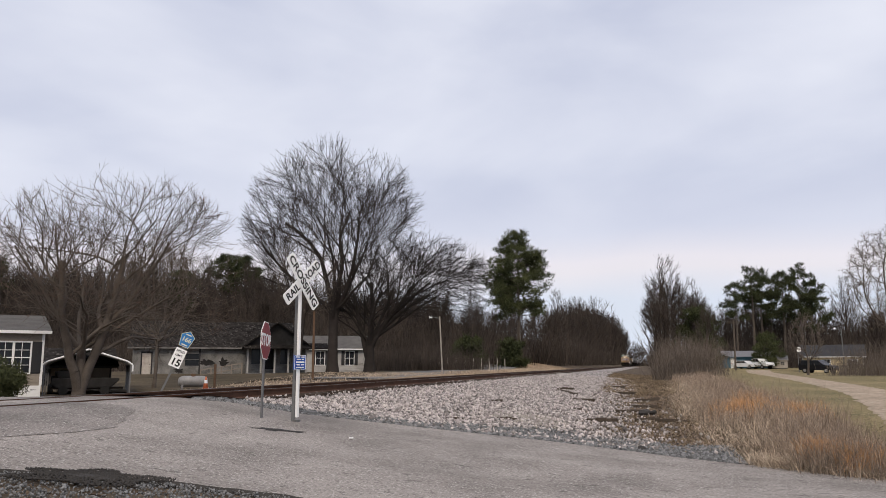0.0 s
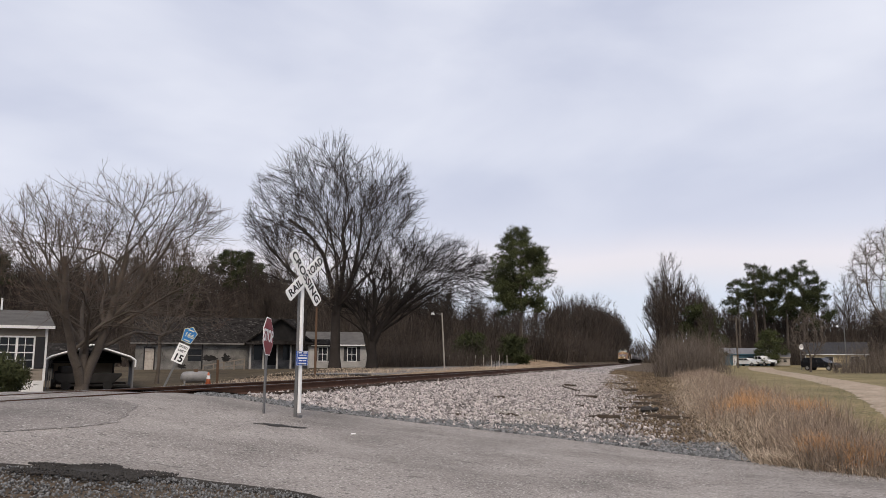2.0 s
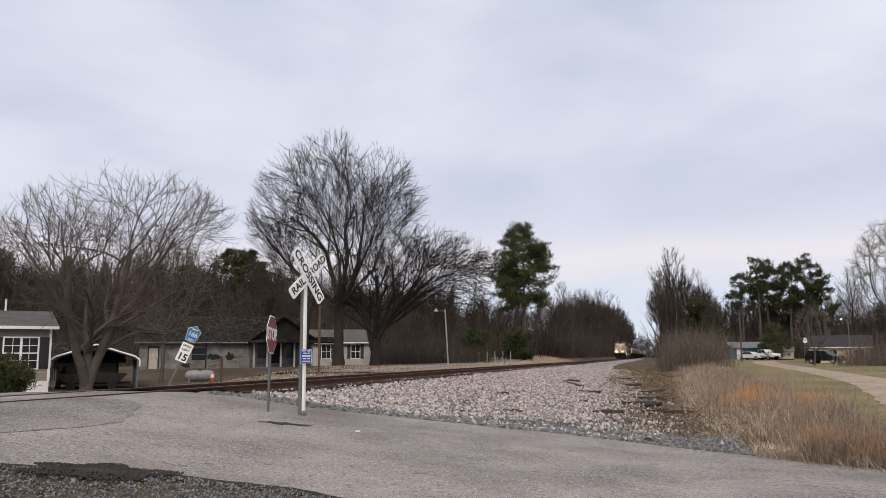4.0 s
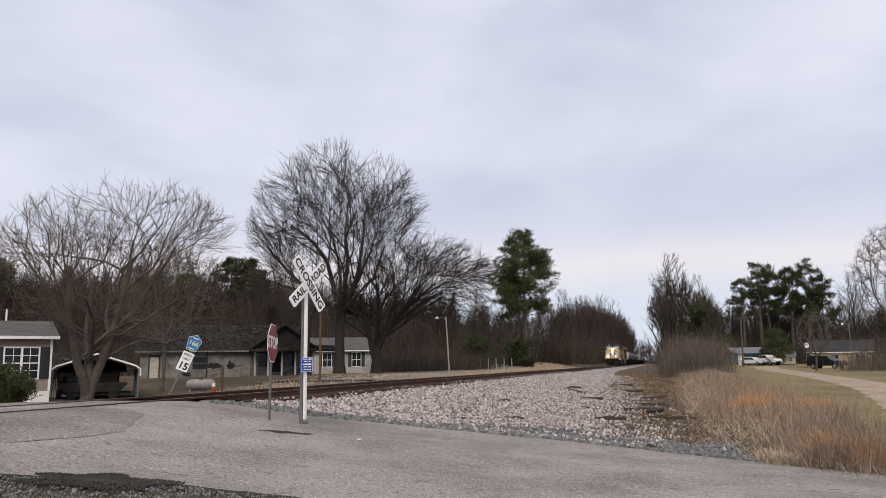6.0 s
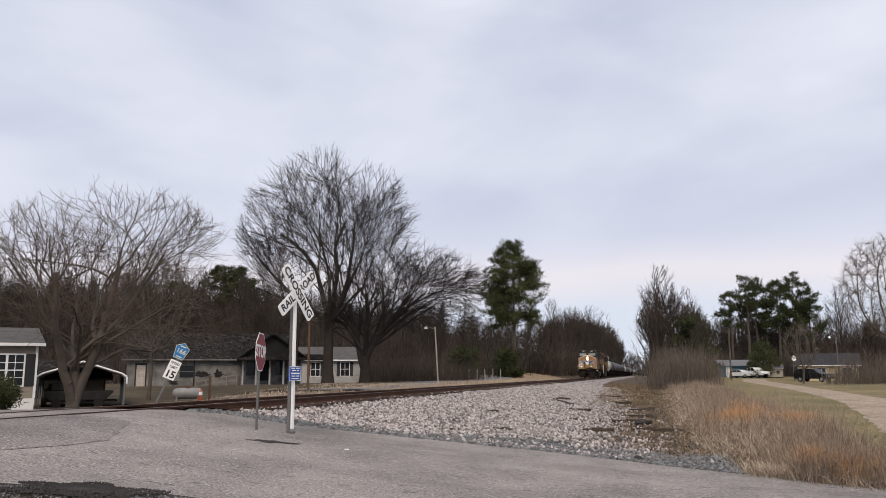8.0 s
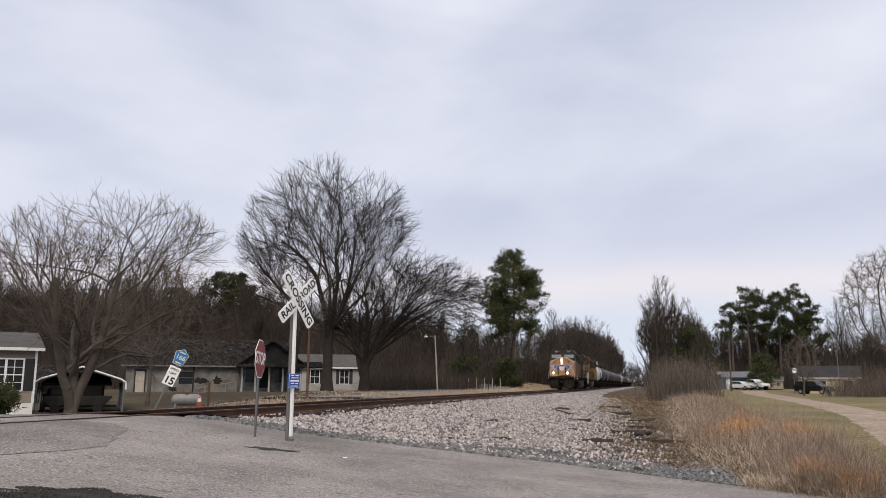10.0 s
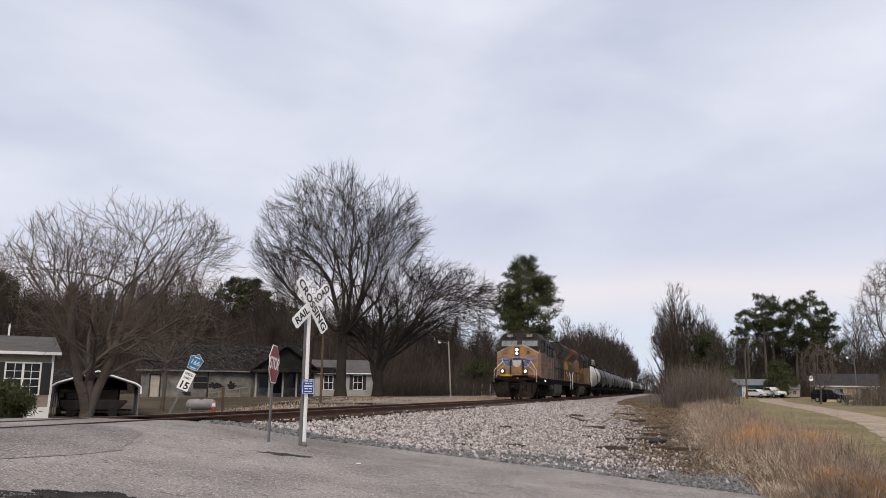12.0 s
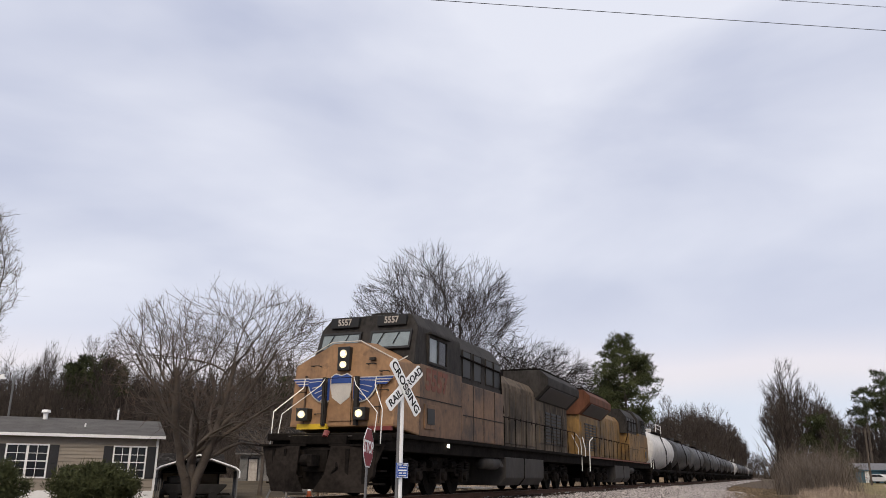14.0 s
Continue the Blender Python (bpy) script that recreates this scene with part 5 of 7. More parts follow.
    for x in (-1.05, 1.05):
        part("nose_seam", Geo().box(x - 0.015, x + 0.015, 0.005, 0.10, 1.8, 3.05), M["loco_side"], nose)
    part("stripe", Geo().box(-1.2, -0.35, -0.05, 0.06, 1.66, 1.80), M["stripe"], nose, "bright yellow step edge")
    part("stripe", Geo().box(0.8, W - 0.1, -0.04, 0.06, 1.62, 1.72), M["wing_red"], nose, "dull red sill stripe")
    for x, z in ((-1.15, 2.62), (-1.15, 2.2), (1.15, 2.62), (1.15, 3.1), (0.78, 3.3), (-0.78, 3.3), (-0.62, 2.05), (0.98, 2.2)):
        part("grab_iron", Geo().tube((x - 0.11, -0.03, z), (x + 0.11, -0.03, z), 0.012, n=6).box(x - 0.115, x - 0.095, -0.03, 0.12, z - 0.012, z + 0.012).box(x + 0.095, x + 0.115, -0.03, 0.12, z - 0.012, z + 0.012), M["loco_grey"], nose)
    part("nose_light", Geo().box(0.72, 0.86, 0.04, 0.16, 3.4, 3.46), M["loco_grey"], nose)
    part("red_hose_end", Geo().tube((0.2, -0.98, 1.55), (0.2, -1.06, 1.42), 0.07, n=10), M["wing_red"], L, "dull red glad hand")
    g = Geo().box(-0.17, 0.17, 0.02, 0.2, 3.16, 3.72)
    part("headlight_housing", g, M["black"], nose, bevel=0.02)
    for z in (3.56, 3.31):
        part("headlight", Geo().tube((0, 0.04, z), (0, -0.01, z), 0.095, 0.09, n=18), M["lamp"] if lit else M["windscreen"], nose, "round lit headlight" if lit else "")
        if lit:
            part("bulb", Geo().tube((0, -0.01, z), (0, -0.025, z), 0.03, 0.024, n=12), M["bulb"], nose)
    for x in (-0.98, 0.62):
        part("ditch_light_box", Geo().box(x - 0.16, x + 0.16, -0.22, 0.05, 1.87, 2.19), M["black"], nose, bevel=0.02)
        part("ditch_light", Geo().tube((x, -0.2, 2.03), (x, -0.25, 2.03), 0.10, 0.095, n=18), M["lamp"] if lit else M["windscreen"], nose, "round lit ditch light" if lit else "")
        if lit:
            part("bulb", Geo().tube((x, -0.25, 2.03), (x, -0.265, 2.03), 0.03, 0.024, n=12), M["bulb"], nose)
    if lit:
        # emblem: a shield between two spread wings, and stripes on either side
        def plate(poly, mat, y, nm, lab=""):
            part(nm, Geo().prism(poly, "y", y, y + 0.03), mat, nose, lab)
        plate([(-0.30, 3.0), (-0.16, 3.08), (0, 3.03), (0.16, 3.08), (0.30, 3.0), (0.31, 2.75), (0.24, 2.45), (0, 2.28), (-0.24, 2.45), (-0.31, 2.75)], M["wing_white"], -0.03, "shield", "pale shield emblem")
        plate([(-0.28, 2.98), (-0.16, 3.05), (0, 3.0), (0.16, 3.05), (0.28, 2.98), (0.28, 2.82), (-0.28, 2.82)], M["wing_blue"], -0.04, "shield_band")
        for sx in (-1, 1):
            plate([(sx * 0.28, 2.98), (sx * 0.98, 2.97), (sx * 1.0, 2.82), (sx * 0.92, 2.62), (sx * 0.80, 2.46), (sx * 0.66, 2.36), (sx * 0.46, 2.32), (sx * 0.28, 2.40)], M["wing_white"], 0.015, "wing", "pale painted wing")
            plate([(sx * 0.30, 2.955), (sx * 0.95, 2.945), (sx * 0.96, 2.83), (sx * 0.885, 2.64), (sx * 0.775, 2.49), (sx * 0.645, 2.395), (sx * 0.46, 2.355), (sx * 0.30, 2.43)], M["wing_blue"], -0.002, "wing_field", "blue painted wing")
            for j in range(5):
                a0 = radians(-3 - 9 * j)
                root = Vector((0.40, 2.90 - 0.092 * j))
                tip = root + Vector((math.cos(a0), math.sin(a0))) * (0.53 - 0.075 * j)
                up2 = Vector((-math.sin(a0), math.cos(a0))) * 0.011
                plate([(sx * p.x, p.y) for p in (root - up2 * 0.4, tip - up2, tip + up2, root + up2 * 0.4)], M["wing_white"], -0.012, "feather", "pale painted feather line")
            for z in (2.97, 2.90, 2.83):
                plate([(sx * 0.95, z + 0.012), (sx * (1.42 - (2.97 - z)), z + 0.012), (sx * (1.42 - (2.97 - z)), z - 0.012), (sx * 0.95, z - 0.012)], M["wing_white"], -0.0, "wing_line", "pale painted line")
                plate([(sx * 0.95, z - 0.015), (sx * (1.40 - (2.97 - z)), z - 0.015), (sx * (1.38 - (2.97 - z)), z - 0.055), (sx * 0.95, z - 0.055)], M["wing_blue"], -0.0, "wing_line", "blue painted line")
    # cab
    g = Geo()
    c0 = [(-W, 1.0, 3.40), (W, 1.0, 3.40), (W - 0.06, 1.38, 4.32), (1.18, 1.5, 4.64), (-1.18, 1.5, 4.64), (-W + 0.06, 1.38, 4.32)]
    c1 = [(-W, 4.6, 3.40), (W, 4.6, 3.40), (W - 0.06, 4.6, 4.32), (1.1, 4.6, 4.74), (-1.1, 4.6, 4.74), (-W + 0.06, 4.6, 4.32)]
    g.add(c0 + c1, [(0, 1, 2, 3, 4, 5), (11, 10, 9, 8, 7, 6)] + [(i, (i + 1) % 6, 6 + (i + 1) % 6, 6 + i) for i in range(6)])
    cab = part("cab", g, M["loco_grey"], L, "sooty grey cab top", bevel=0.05)
    part("cab_side", Geo().box(-W, W, 1.45, 4.6, 1.55, 3.46), side, L, "sooty yellow cab side with some shade in its colour", bevel=0.02)
    slope = math.degrees(math.atan2(0.35, 0.84))
    for sx in (-1, 1):
        m = Matrix.Translation((sx * 0.74, 1.205, 3.98)) @ pose(0, 0, 0, -slope, 0, 0)
        ws = part("windscreen", Geo().box(-0.55, 0.55, -0.035, 0.0, -0.19, 0.19, m), M["windscreen"], cab, "windscreen pane with sky light in its colour")
        g = Geo()
        for x0, x1, z0, z1 in ((-0.6, 0.6, 0.19, 0.245), (-0.6, 0.6, -0.245, -0.19), (-0.6, -0.55, -0.19, 0.19), (0.55, 0.6, -0.19, 0.19)):
            g.box(x0, x1, -0.06, 0.0, z0, z1, m)
        part("windscreen_frame", g, M["black"], cab)
        for wx in (-0.2, 0.25):
            part("wiper", Geo().tube(m @ Vector((wx, -0.06, 0.2)), m @ Vector((wx - 0.14, -0.06, -0.12)), 0.014, n=5), M["black"], cab)
        nb = part("number_board", Geo().box(sx * 0.70 - 0.42, sx * 0.70 + 0.42, 1.30, 1.5, 4.345, 4.60), M["black"], cab, bevel=0.02)
        if number:
            lettering("board_number", number, 0.21, M["door_old"], nb, Matrix.Translation((sx * 0.70, 1.295, 4.472)), bold=0.006, label="pale number on black")
        for y0, y1 in ((2.0, 2.62), (2.7, 3.3)):
            part("side_window", Geo().box(sx * (W - 0.03) - 0.03, sx * (W - 0.03) + 0.03, y0, y1, 3.56, 4.12), M["windscreen"] if y0 < 2.5 else M["glass_dark"], cab, "cab side window")
        g = Geo()
        for y0, y1, z0, z1 in ((1.93, 3.37, 4.12, 4.18), (1.93, 3.37, 3.5, 3.56), (1.93, 2.0, 3.56, 4.12), (2.62, 2.7, 3.56, 4.12), (3.3, 3.37, 3.56, 4.12)):
            g.box(sx * (W - 0.02) - 0.05, sx * (W - 0.02) + 0.05, y0, y1, z0, z1)
        part("window_frame", g, M["loco_grey"], cab)
        part("sun_visor", Geo().box(sx * W - 0.12, sx * W + 0.12, 1.9, 3.4, 4.19, 4.22), M["loco_grey"], cab)
        if number:
            m2 = Matrix.Translation((sx * (W + 0.006), 2.62, 3.06)) @ pose(0, 0, 0, 0, 0, 90 if sx > 0 else -90)
            lettering("side_number", number, 0.80, M["loco_red"], L, m2, bold=0.03, label="faded red road number")
        g = Geo().box(sx * (W + 0.01) - 0.03, sx * (W + 0.01) + 0.03, 1.75, 2.5, 1.75, 2.42)
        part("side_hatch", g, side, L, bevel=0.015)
        part("hatch_opening", Geo().box(sx * (W + 0.03) - 0.03, sx * (W + 0.03) + 0.03, 1.88, 2.37, 1.88, 2.3), M["black"], L)
        part("seam", Geo().box(sx * W - 0.01, sx * W + 0.01, 1.2, 4.6, 2.54, 2.57), M["loco_grey"], L)
    g = Geo().box(-0.35, 0.35, 2.2, 3.4, 4.70, 4.82).tube((0.5, 2.4, 4.72), (0.5, 2.4, 4.95), 0.03, n=6).box(-0.8, -0.5, 3.2, 3.9, 4.70, 4.86)
    part("roof_gear", g, M["loco_grey"], cab, bevel=0.02)
    # equipment cabin behind the cab
    g = Geo().box(-W, W, 4.6, 8.7, 1.56, 3.30)
    part("equipment_cabin", g, side, L, "stained yellow equipment cabin with some shade in its colour", bevel=0.03)
    for sx in (-1, 1):
        for y in (5.6, 6.6, 7.7):
            part("seam", Geo().box(sx * W - 0.012, sx * W + 0.012, y, y + 0.03, 1.6, 3.28), M["loco_grey"], L)
        part("seam", Geo().box(sx * W - 0.012, sx * W + 0.012, 4.7, 8.7, 2.3, 2.33), M["loco_grey"], L)
    g = Geo().prism([(-1.36, 3.30), (1.36, 3.30), (1.36, 4.2), (1.0, 4.62), (-1.0, 4.62), (-1.36, 4.2)], "y", 4.62, 8.9)
    part("grid_house", g, M["loco_grey"], L, "sooty grey upper housing", bevel=0.03)
    for sx in (-1, 1):
        for y in (5.0, 6.0, 7.2, 8.05):
            gr = part("grille", Geo().box(sx * 1.36 - 0.025, sx * 1.36 + 0.025, y, y + 0.68, 3.5, 4.16), M["black"], L)
            for fy in (y - 0.04, y + 0.68):
                part("grille_frame", Geo().box(sx * 1.375 - 0.02, sx * 1.375 + 0.02, fy, fy + 0.04, 3.46, 4.2), M["loco_grey"], gr)
    # engine hood
    g = Geo().prism([(-0.92, 1.56), (0.92, 1.56), (0.92, 3.85), (0.7, 4.12), (0.35, 4.24), (-0.35, 4.24), (-0.7, 4.12), (-0.92, 3.85)], "y", 8.7, 15.2)
    part("engine_hood", g, hood, L, "grimy engine hood", bevel=0.03)
    for sx in (-1, 1):
        for k in range(8):
            y = 8.9 + k * 0.78
            d = part("hood_door", Geo().box(sx * 0.93 - 0.02, sx * 0.93 + 0.02, y, y + 0.72, 1.72, 3.72), hood, L, bevel=0.012)
            part("latch", Geo().box(sx * 0.955 - 0.015, sx * 0.955 + 0.015, y + 0.6, y + 0.66, 2.6, 2.72), M["iron"], d)
    part("exhaust_stack", Geo().box(-0.35, 0.35, 11.2, 12.4, 4.2, 4.45), M["iron"], L, bevel=0.02)
    # radiator end with wide wings
    g = Geo().prism([(-0.92, 1.56), (0.92, 1.56), (0.92, 3.7), (-0.92, 3.7)], "y", 15.2, 20.6)
    part("radiator_hood", g, hood, L, "yellow radiator hood", bevel=0.03)
    g = Geo().prism([(-0.92, 3.62), (0.92, 3.62), (1.52, 4.12), (1.52, 4.42), (1.2, 4.68), (-1.2, 4.68), (-1.52, 4.42), (-1.52, 4.12)], "y", 14.8, 20.7)
    part("radiator_wing", g, M["loco_grey"] if lit else M["wing_rust"], L, "overhanging radiator wings", bevel=0.03)
    part("radiator_top", Geo().box(-1.15, 1.15, 15.0, 20.5, 4.66, 4.76), M["iron"], L)
    for sx in (-1, 1):
        part("radiator_screen", Geo().prism([(sx * 0.97, 3.70), (sx * 1.47, 4.10), (sx * 1.50, 4.07), (sx * 1.0, 3.66)], "y", 15.2, 20.2), M["black"], L)
        for k in range(5):
            y = 15.5 + k * 1.0
            gr = part("vent_panel", Geo().box(sx * 0.93 - 0.02, sx * 0.93 + 0.02, y, y + 0.8, 1.9, 3.3), M["black"] if k in (1, 2, 3) else hood, L)
            g = Geo()
            for i in range(9):
                g.box(sx * 0.955 - 0.02, sx * 0.955 + 0.02, y, y + 0.8, 1.95 + 0.15 * i, 1.99 + 0.15 * i)
            part("louvre", g, hood, gr)
    part("rear_platform", Geo().box(-1.4, 1.4, 20.6, 21.2, 1.2, 1.52), M["iron"], L)
    # under the frame
    g = Geo().prism([(-1.47, 1.18), (-1.47, 0.48), (-1.25, 0.22), (1.25, 0.22), (1.47, 0.48), (1.47, 1.18)], "y", 9.0, 14.0)
    part("fuel_tank", g, M["fuel"], L, "grey fuel tank", bevel=0.04)
    part("tank_strap", Geo().prism([(-1.49, 1.18), (-1.49, 0.47), (-1.27, 0.20), (1.27, 0.20), (1.49, 0.47), (1.49, 1.18)], "y", 11.2, 11.27), M["iron"], L)
    for sx in (-1, 1):
        part("air_reservoir", Geo().tube((sx * 1.25, 7.0, 0.95), (sx * 1.25, 8.5, 0.95), 0.2, n=14), M["fuel"], L, smooth=True)
        part("bell", Geo().tube((sx * 1.3, 8.75, 1.1), (sx * 1.3, 8.75, 0.84), 0.06, 0.16, n=12), M["fuel"], L)
        part("marker_light", Geo().tube((sx * 1.45, 3.6, 1.36), (sx * 1.5, 3.6, 1.36), 0.05, n=10), M["lamp_small"] if lit else M["iron"], L)
        part("sill_stripe", Geo().box(sx * 1.52 - 0.006, sx * 1.52 + 0.008, 0.0, 20.9, 1.46, 1.54), M["iron"] if lit else M["loco_red"], L)
    axles = []
    for y in (4.0, 17.2):
        loco_truck(L, y)
        for a in (-1.78, 0, 1.78):
            axles.append(wheelset(L, y + a, 0.53))
    # handrails
    pale = M["rail_white"]
    for sx in (-1, 1):
        rail_path([(sx * 1.0, -0.1, 2.95), (sx * 1.0, -0.15, 2.72), (sx * 1.48, -0.7, 2.08), (sx * 1.48, -0.76, 1.25)], 0.013, "front_handrail", pale, L, "white front handrail")
        rail_path([(sx * 0.4, -0.12, 2.95), (sx * 0.5, -0.2, 2.75), (sx * 1.3, -0.6, 2.02), (sx * 1.3, -0.72, 1.52)], 0.011, "front_handrail", pale, L, "white front handrail")
        rail_path([(sx * 0.38, -0.18, 1.75), (sx * 0.38, -0.18, 2.94), (-sx * 0.0, -0.18, 2.94)], 0.009, "door_rail", M["iron"], L)
        rail_path([(sx * 1.4, -0.8, 1.5), (sx * 0.6, -1.0, 1.42), (0, -1.02, 1.4)], 0.016, "chain", M["fuel"], L)
        ys = [8.9 + 1.35 * i for i in range(9)]
        rail_path([(sx * 1.46, 8.8, 2.55)] + [(sx * 1.46, y, 2.55) for y in ys[1:]], 0.02, "walkway_rail", M["iron"], L)
        for y in ys:
            part("stanchion", Geo().tube((sx * 1.46, y, 1.5), (sx * 1.46, y, 2.56), 0.02, n=6), M["iron"], L)
        rail_path([(sx * 1.46, 20.0, 2.5), (sx * 1.46, 20.8, 2.3), (sx * 1.48, 21.0, 1.9), (sx * 1.48, 21.05, 0.8)], 0.024, "rear_handrail", pale, L, "white rear handrail")
        rail_path([(sx * 1.1, 20.75, 2.5), (sx * 1.3, 21.15, 1.9), (sx * 1.3, 21.15, 1.3)], 0.02, "rear_handrail", pale, L, "white rear handrail")
        rail_path([(sx * 1.4, 4.7, 4.0), (sx * 1.42, 8.6, 3.95), (sx * 1.42, 8.75, 3.2), (sx * 1.35, 9.2, 2.7)], 0.03, "conduit", M["iron"], L)
    # true proportions: the cab stands tall and the body is 3.15 m wide
    for ob in L.children_recursive:
        if ob.type != "MESH" or ob.parent in axles or ob.parent.name.startswith("truck"):
            continue
        for v in ob.data.vertices:
            v.co.x *= 1.05
            if v.co.z > 3.4:
                v.co.z = 3.4 + (v.co.z - 3.4) * 1.2
    return L, axles


def tank_car(label, shell, banded):
    """A tank car 17 m long; its leading end is at y = 0."""
    T = thing("tank_car", label, "tank car", group="tank cars of the train")
    prof = [(0.9, 0.0), (0.93, 0.75), (1.05, 1.2), (1.25, 1.46), (1.5, 1.53), (8.3, 1.53), (14.9, 1.53), (15.15, 1.46), (15.35, 1.2), (15.47, 0.75), (15.5, 0.0)]
    zc, n = 2.72, 28
    g = Geo()
    for y, r in prof:
        for i in range(n):
            g.v.append((r * math.cos(TAU * i / n), y + 0.1, zc + r * math.sin(TAU * i / n)))
    for k in range(len(prof) - 1):
        for i in range(n):
            g.f.append((k * n + i, k * n + (i + 1) % n, (k + 1) * n + (i + 1) % n, (k + 1) * n + i))
    body = part("tank", g, shell, T, smooth=True)
    for y in (3.4, 6.0, 8.3, 10.6, 13.2) if banded else (4.6, 12.0):
        part("band", Geo().tube((0, y - 0.03, zc), (0, y + 0.03, zc), 1.545, n=28), shell, body)
    part("manway", Geo().tube((0, 8.3, zc + 1.45), (0, 8.3, zc + 1.85), 0.45, n=16), shell, T)
    part("valve_housing", Geo().tube((0, 7.2, zc + 1.5), (0, 7.2, zc + 1.75), 0.2, n=12), M["iron"], T)
    part("walk_platform", Geo().box(-1.05, 1.05, 6.6, 10.0, zc + 1.44, zc + 1.50), M["iron"], T)
    for sx in (-1, 1):
        rail_path([(sx * 1.05, 6.6, zc + 1.5), (sx * 1.05, 6.6, zc + 2.15), (sx * 1.05, 10.0, zc + 2.15), (sx * 1.05, 10.0, zc + 1.5)], 0.035, "platform_rail", M["rail_white"] if banded else M["fuel"], T)
        rail_path([(sx * 1.05, 6.6, zc + 1.82), (sx * 1.05, 10.0, zc + 1.82)], 0.025, "platform_rail", M["rail_white"] if banded else M["fuel"], T)
        g = Geo()
        for dy in (-0.25, 0.25):
            g.tube((sx * 1.62, 8.3 + dy, 1.0), (sx * 1.62, 8.3 + dy, zc), 0.025, n=5).tube((sx * 1.62, 8.3 + dy, zc), (sx * 1.1, 8.3 + dy, zc + 1.45), 0.025, n=5)
        for i in range(6):
            g.tube((sx * 1.62, 8.05, 1.1 + i * 0.28), (sx * 1.62, 8.55, 1.1 + i * 0.28), 0.018, n=5)
        part("ladder", g, M["iron"], T)
        rail_path([(sx * 1.4, 0.3, 1.15), (sx * 1.4, 0.3, 2.0), (sx * 1.4, 1.4, 2.0), (sx * 1.4, 1.4, 1.15)], 0.022, "end_rail", M["rail_white"] if banded else M["iron"], T)
        part("side_sill", Geo().box(sx * 1.4 - 0.05, sx * 1.4 + 0.05, 0.3, 16.1, 0.98, 1.14), M["iron"], T)
    for y in (2.6, 13.8):
        part("saddle", Geo().prism([(-1.4, 1.0), (1.4, 1.0), (1.3, 2.0), (0.8, 1.5), (-0.8, 1.5), (-1.3, 2.0)], "y", y - 0.3, y + 0.3), M["iron"], T)
    part("centre_sill", Geo().box(-0.3, 0.3, -0.35, 16.75, 0.78, 1.05), M["iron"], T)
    part("end_platform", Geo().box(-1.4, 1.4, 0.0, 1.2, 1.0, 1.1).box(-1.4, 1.4, 15.2, 16.4, 1.0, 1.1), M["iron"], T)
    part("brake_reservoir", Geo().tube((0.9, 6.0, 0.8), (0.9, 7.2, 0.8), 0.2, n=12), M["iron"], T)
    for y in (2.2, 14.2):
        t = new("truck")
        t.parent = T
        t.matrix_basis = pose(0, y, 0)
        for sx in (-1, 1):
            x = sx * 1.0
            g = Geo().prism([(-1.15, 0.40), (-1.15, 0.62), (-0.55, 0.72), (-0.3, 0.84), (0.3, 0.84), (0.55, 0.72), (1.15, 0.62), (1.15, 0.40), (0.75, 0.40), (0.35, 0.25), (-0.35, 0.25), (-0.75, 0.40)], "x", x - 0.08, x + 0.08)
            part("side_frame", g, M["iron"], t)
            for ay in (-0.88, 0.88):
                part("wheel", Geo().tube((sx * 0.70, ay, 0.46), (sx * 0.83, ay, 0.46), 0.46, n=20), M["iron"], t)
        part("bolster", Geo().box(-0.95, 0.95, -0.25, 0.25, 0.5, 0.78), M["iron"], t)
    return T


LEAD, LEAD_AXLES = locomotive("sooty yellow diesel locomotive with grey cab top and lit headlights", M["loco_yellow"], M["loco_side"], M["loco_dirt"], True, "5557")
SECOND, _ = locomotive("brighter yellow diesel locomotive coupled facing backwards", M["loco_clean"], M["loco_clean"], M["loco_clean"], False, "")
CARS = []
_first = tank_car("white tank car with rust stains and white railings", M["tank_white"], True)
_black = tank_car("black tank car with a stained shell", M["tank_black"], False)
_grey = tank_car("weathered grey tank car", M["tank_grey"], False)
CARS = [_first, _black, _grey]
for i in range(15):
    CARS.append(copy_thing((_black, _grey, _black, _black, _grey, _first)[i % 6], Matrix.Identity(4)))


# ---- signs ----
def facing(x, y, z, heading):
    """A frame whose -y axis looks towards the compass heading (degrees clockwise from +y)."""
    return Matrix.Translation((x, y, z)) @ pose(0, 0, 0, 0, 0, 180 - heading)


def plate(poly, t, m=None):
    g = Geo().prism(poly, "y", -t, 0)
    if m is not None:
        g.v = [tuple(m @ Vector(p)) for p in g.v]
    return g


def bars(parent, rows, mat, y):
    for x, z, w, h in rows:
        part("text_bar", Geo().box(x - w / 2, x + w / 2, y - 0.002, y, z - h / 2, z + h / 2), mat, parent)


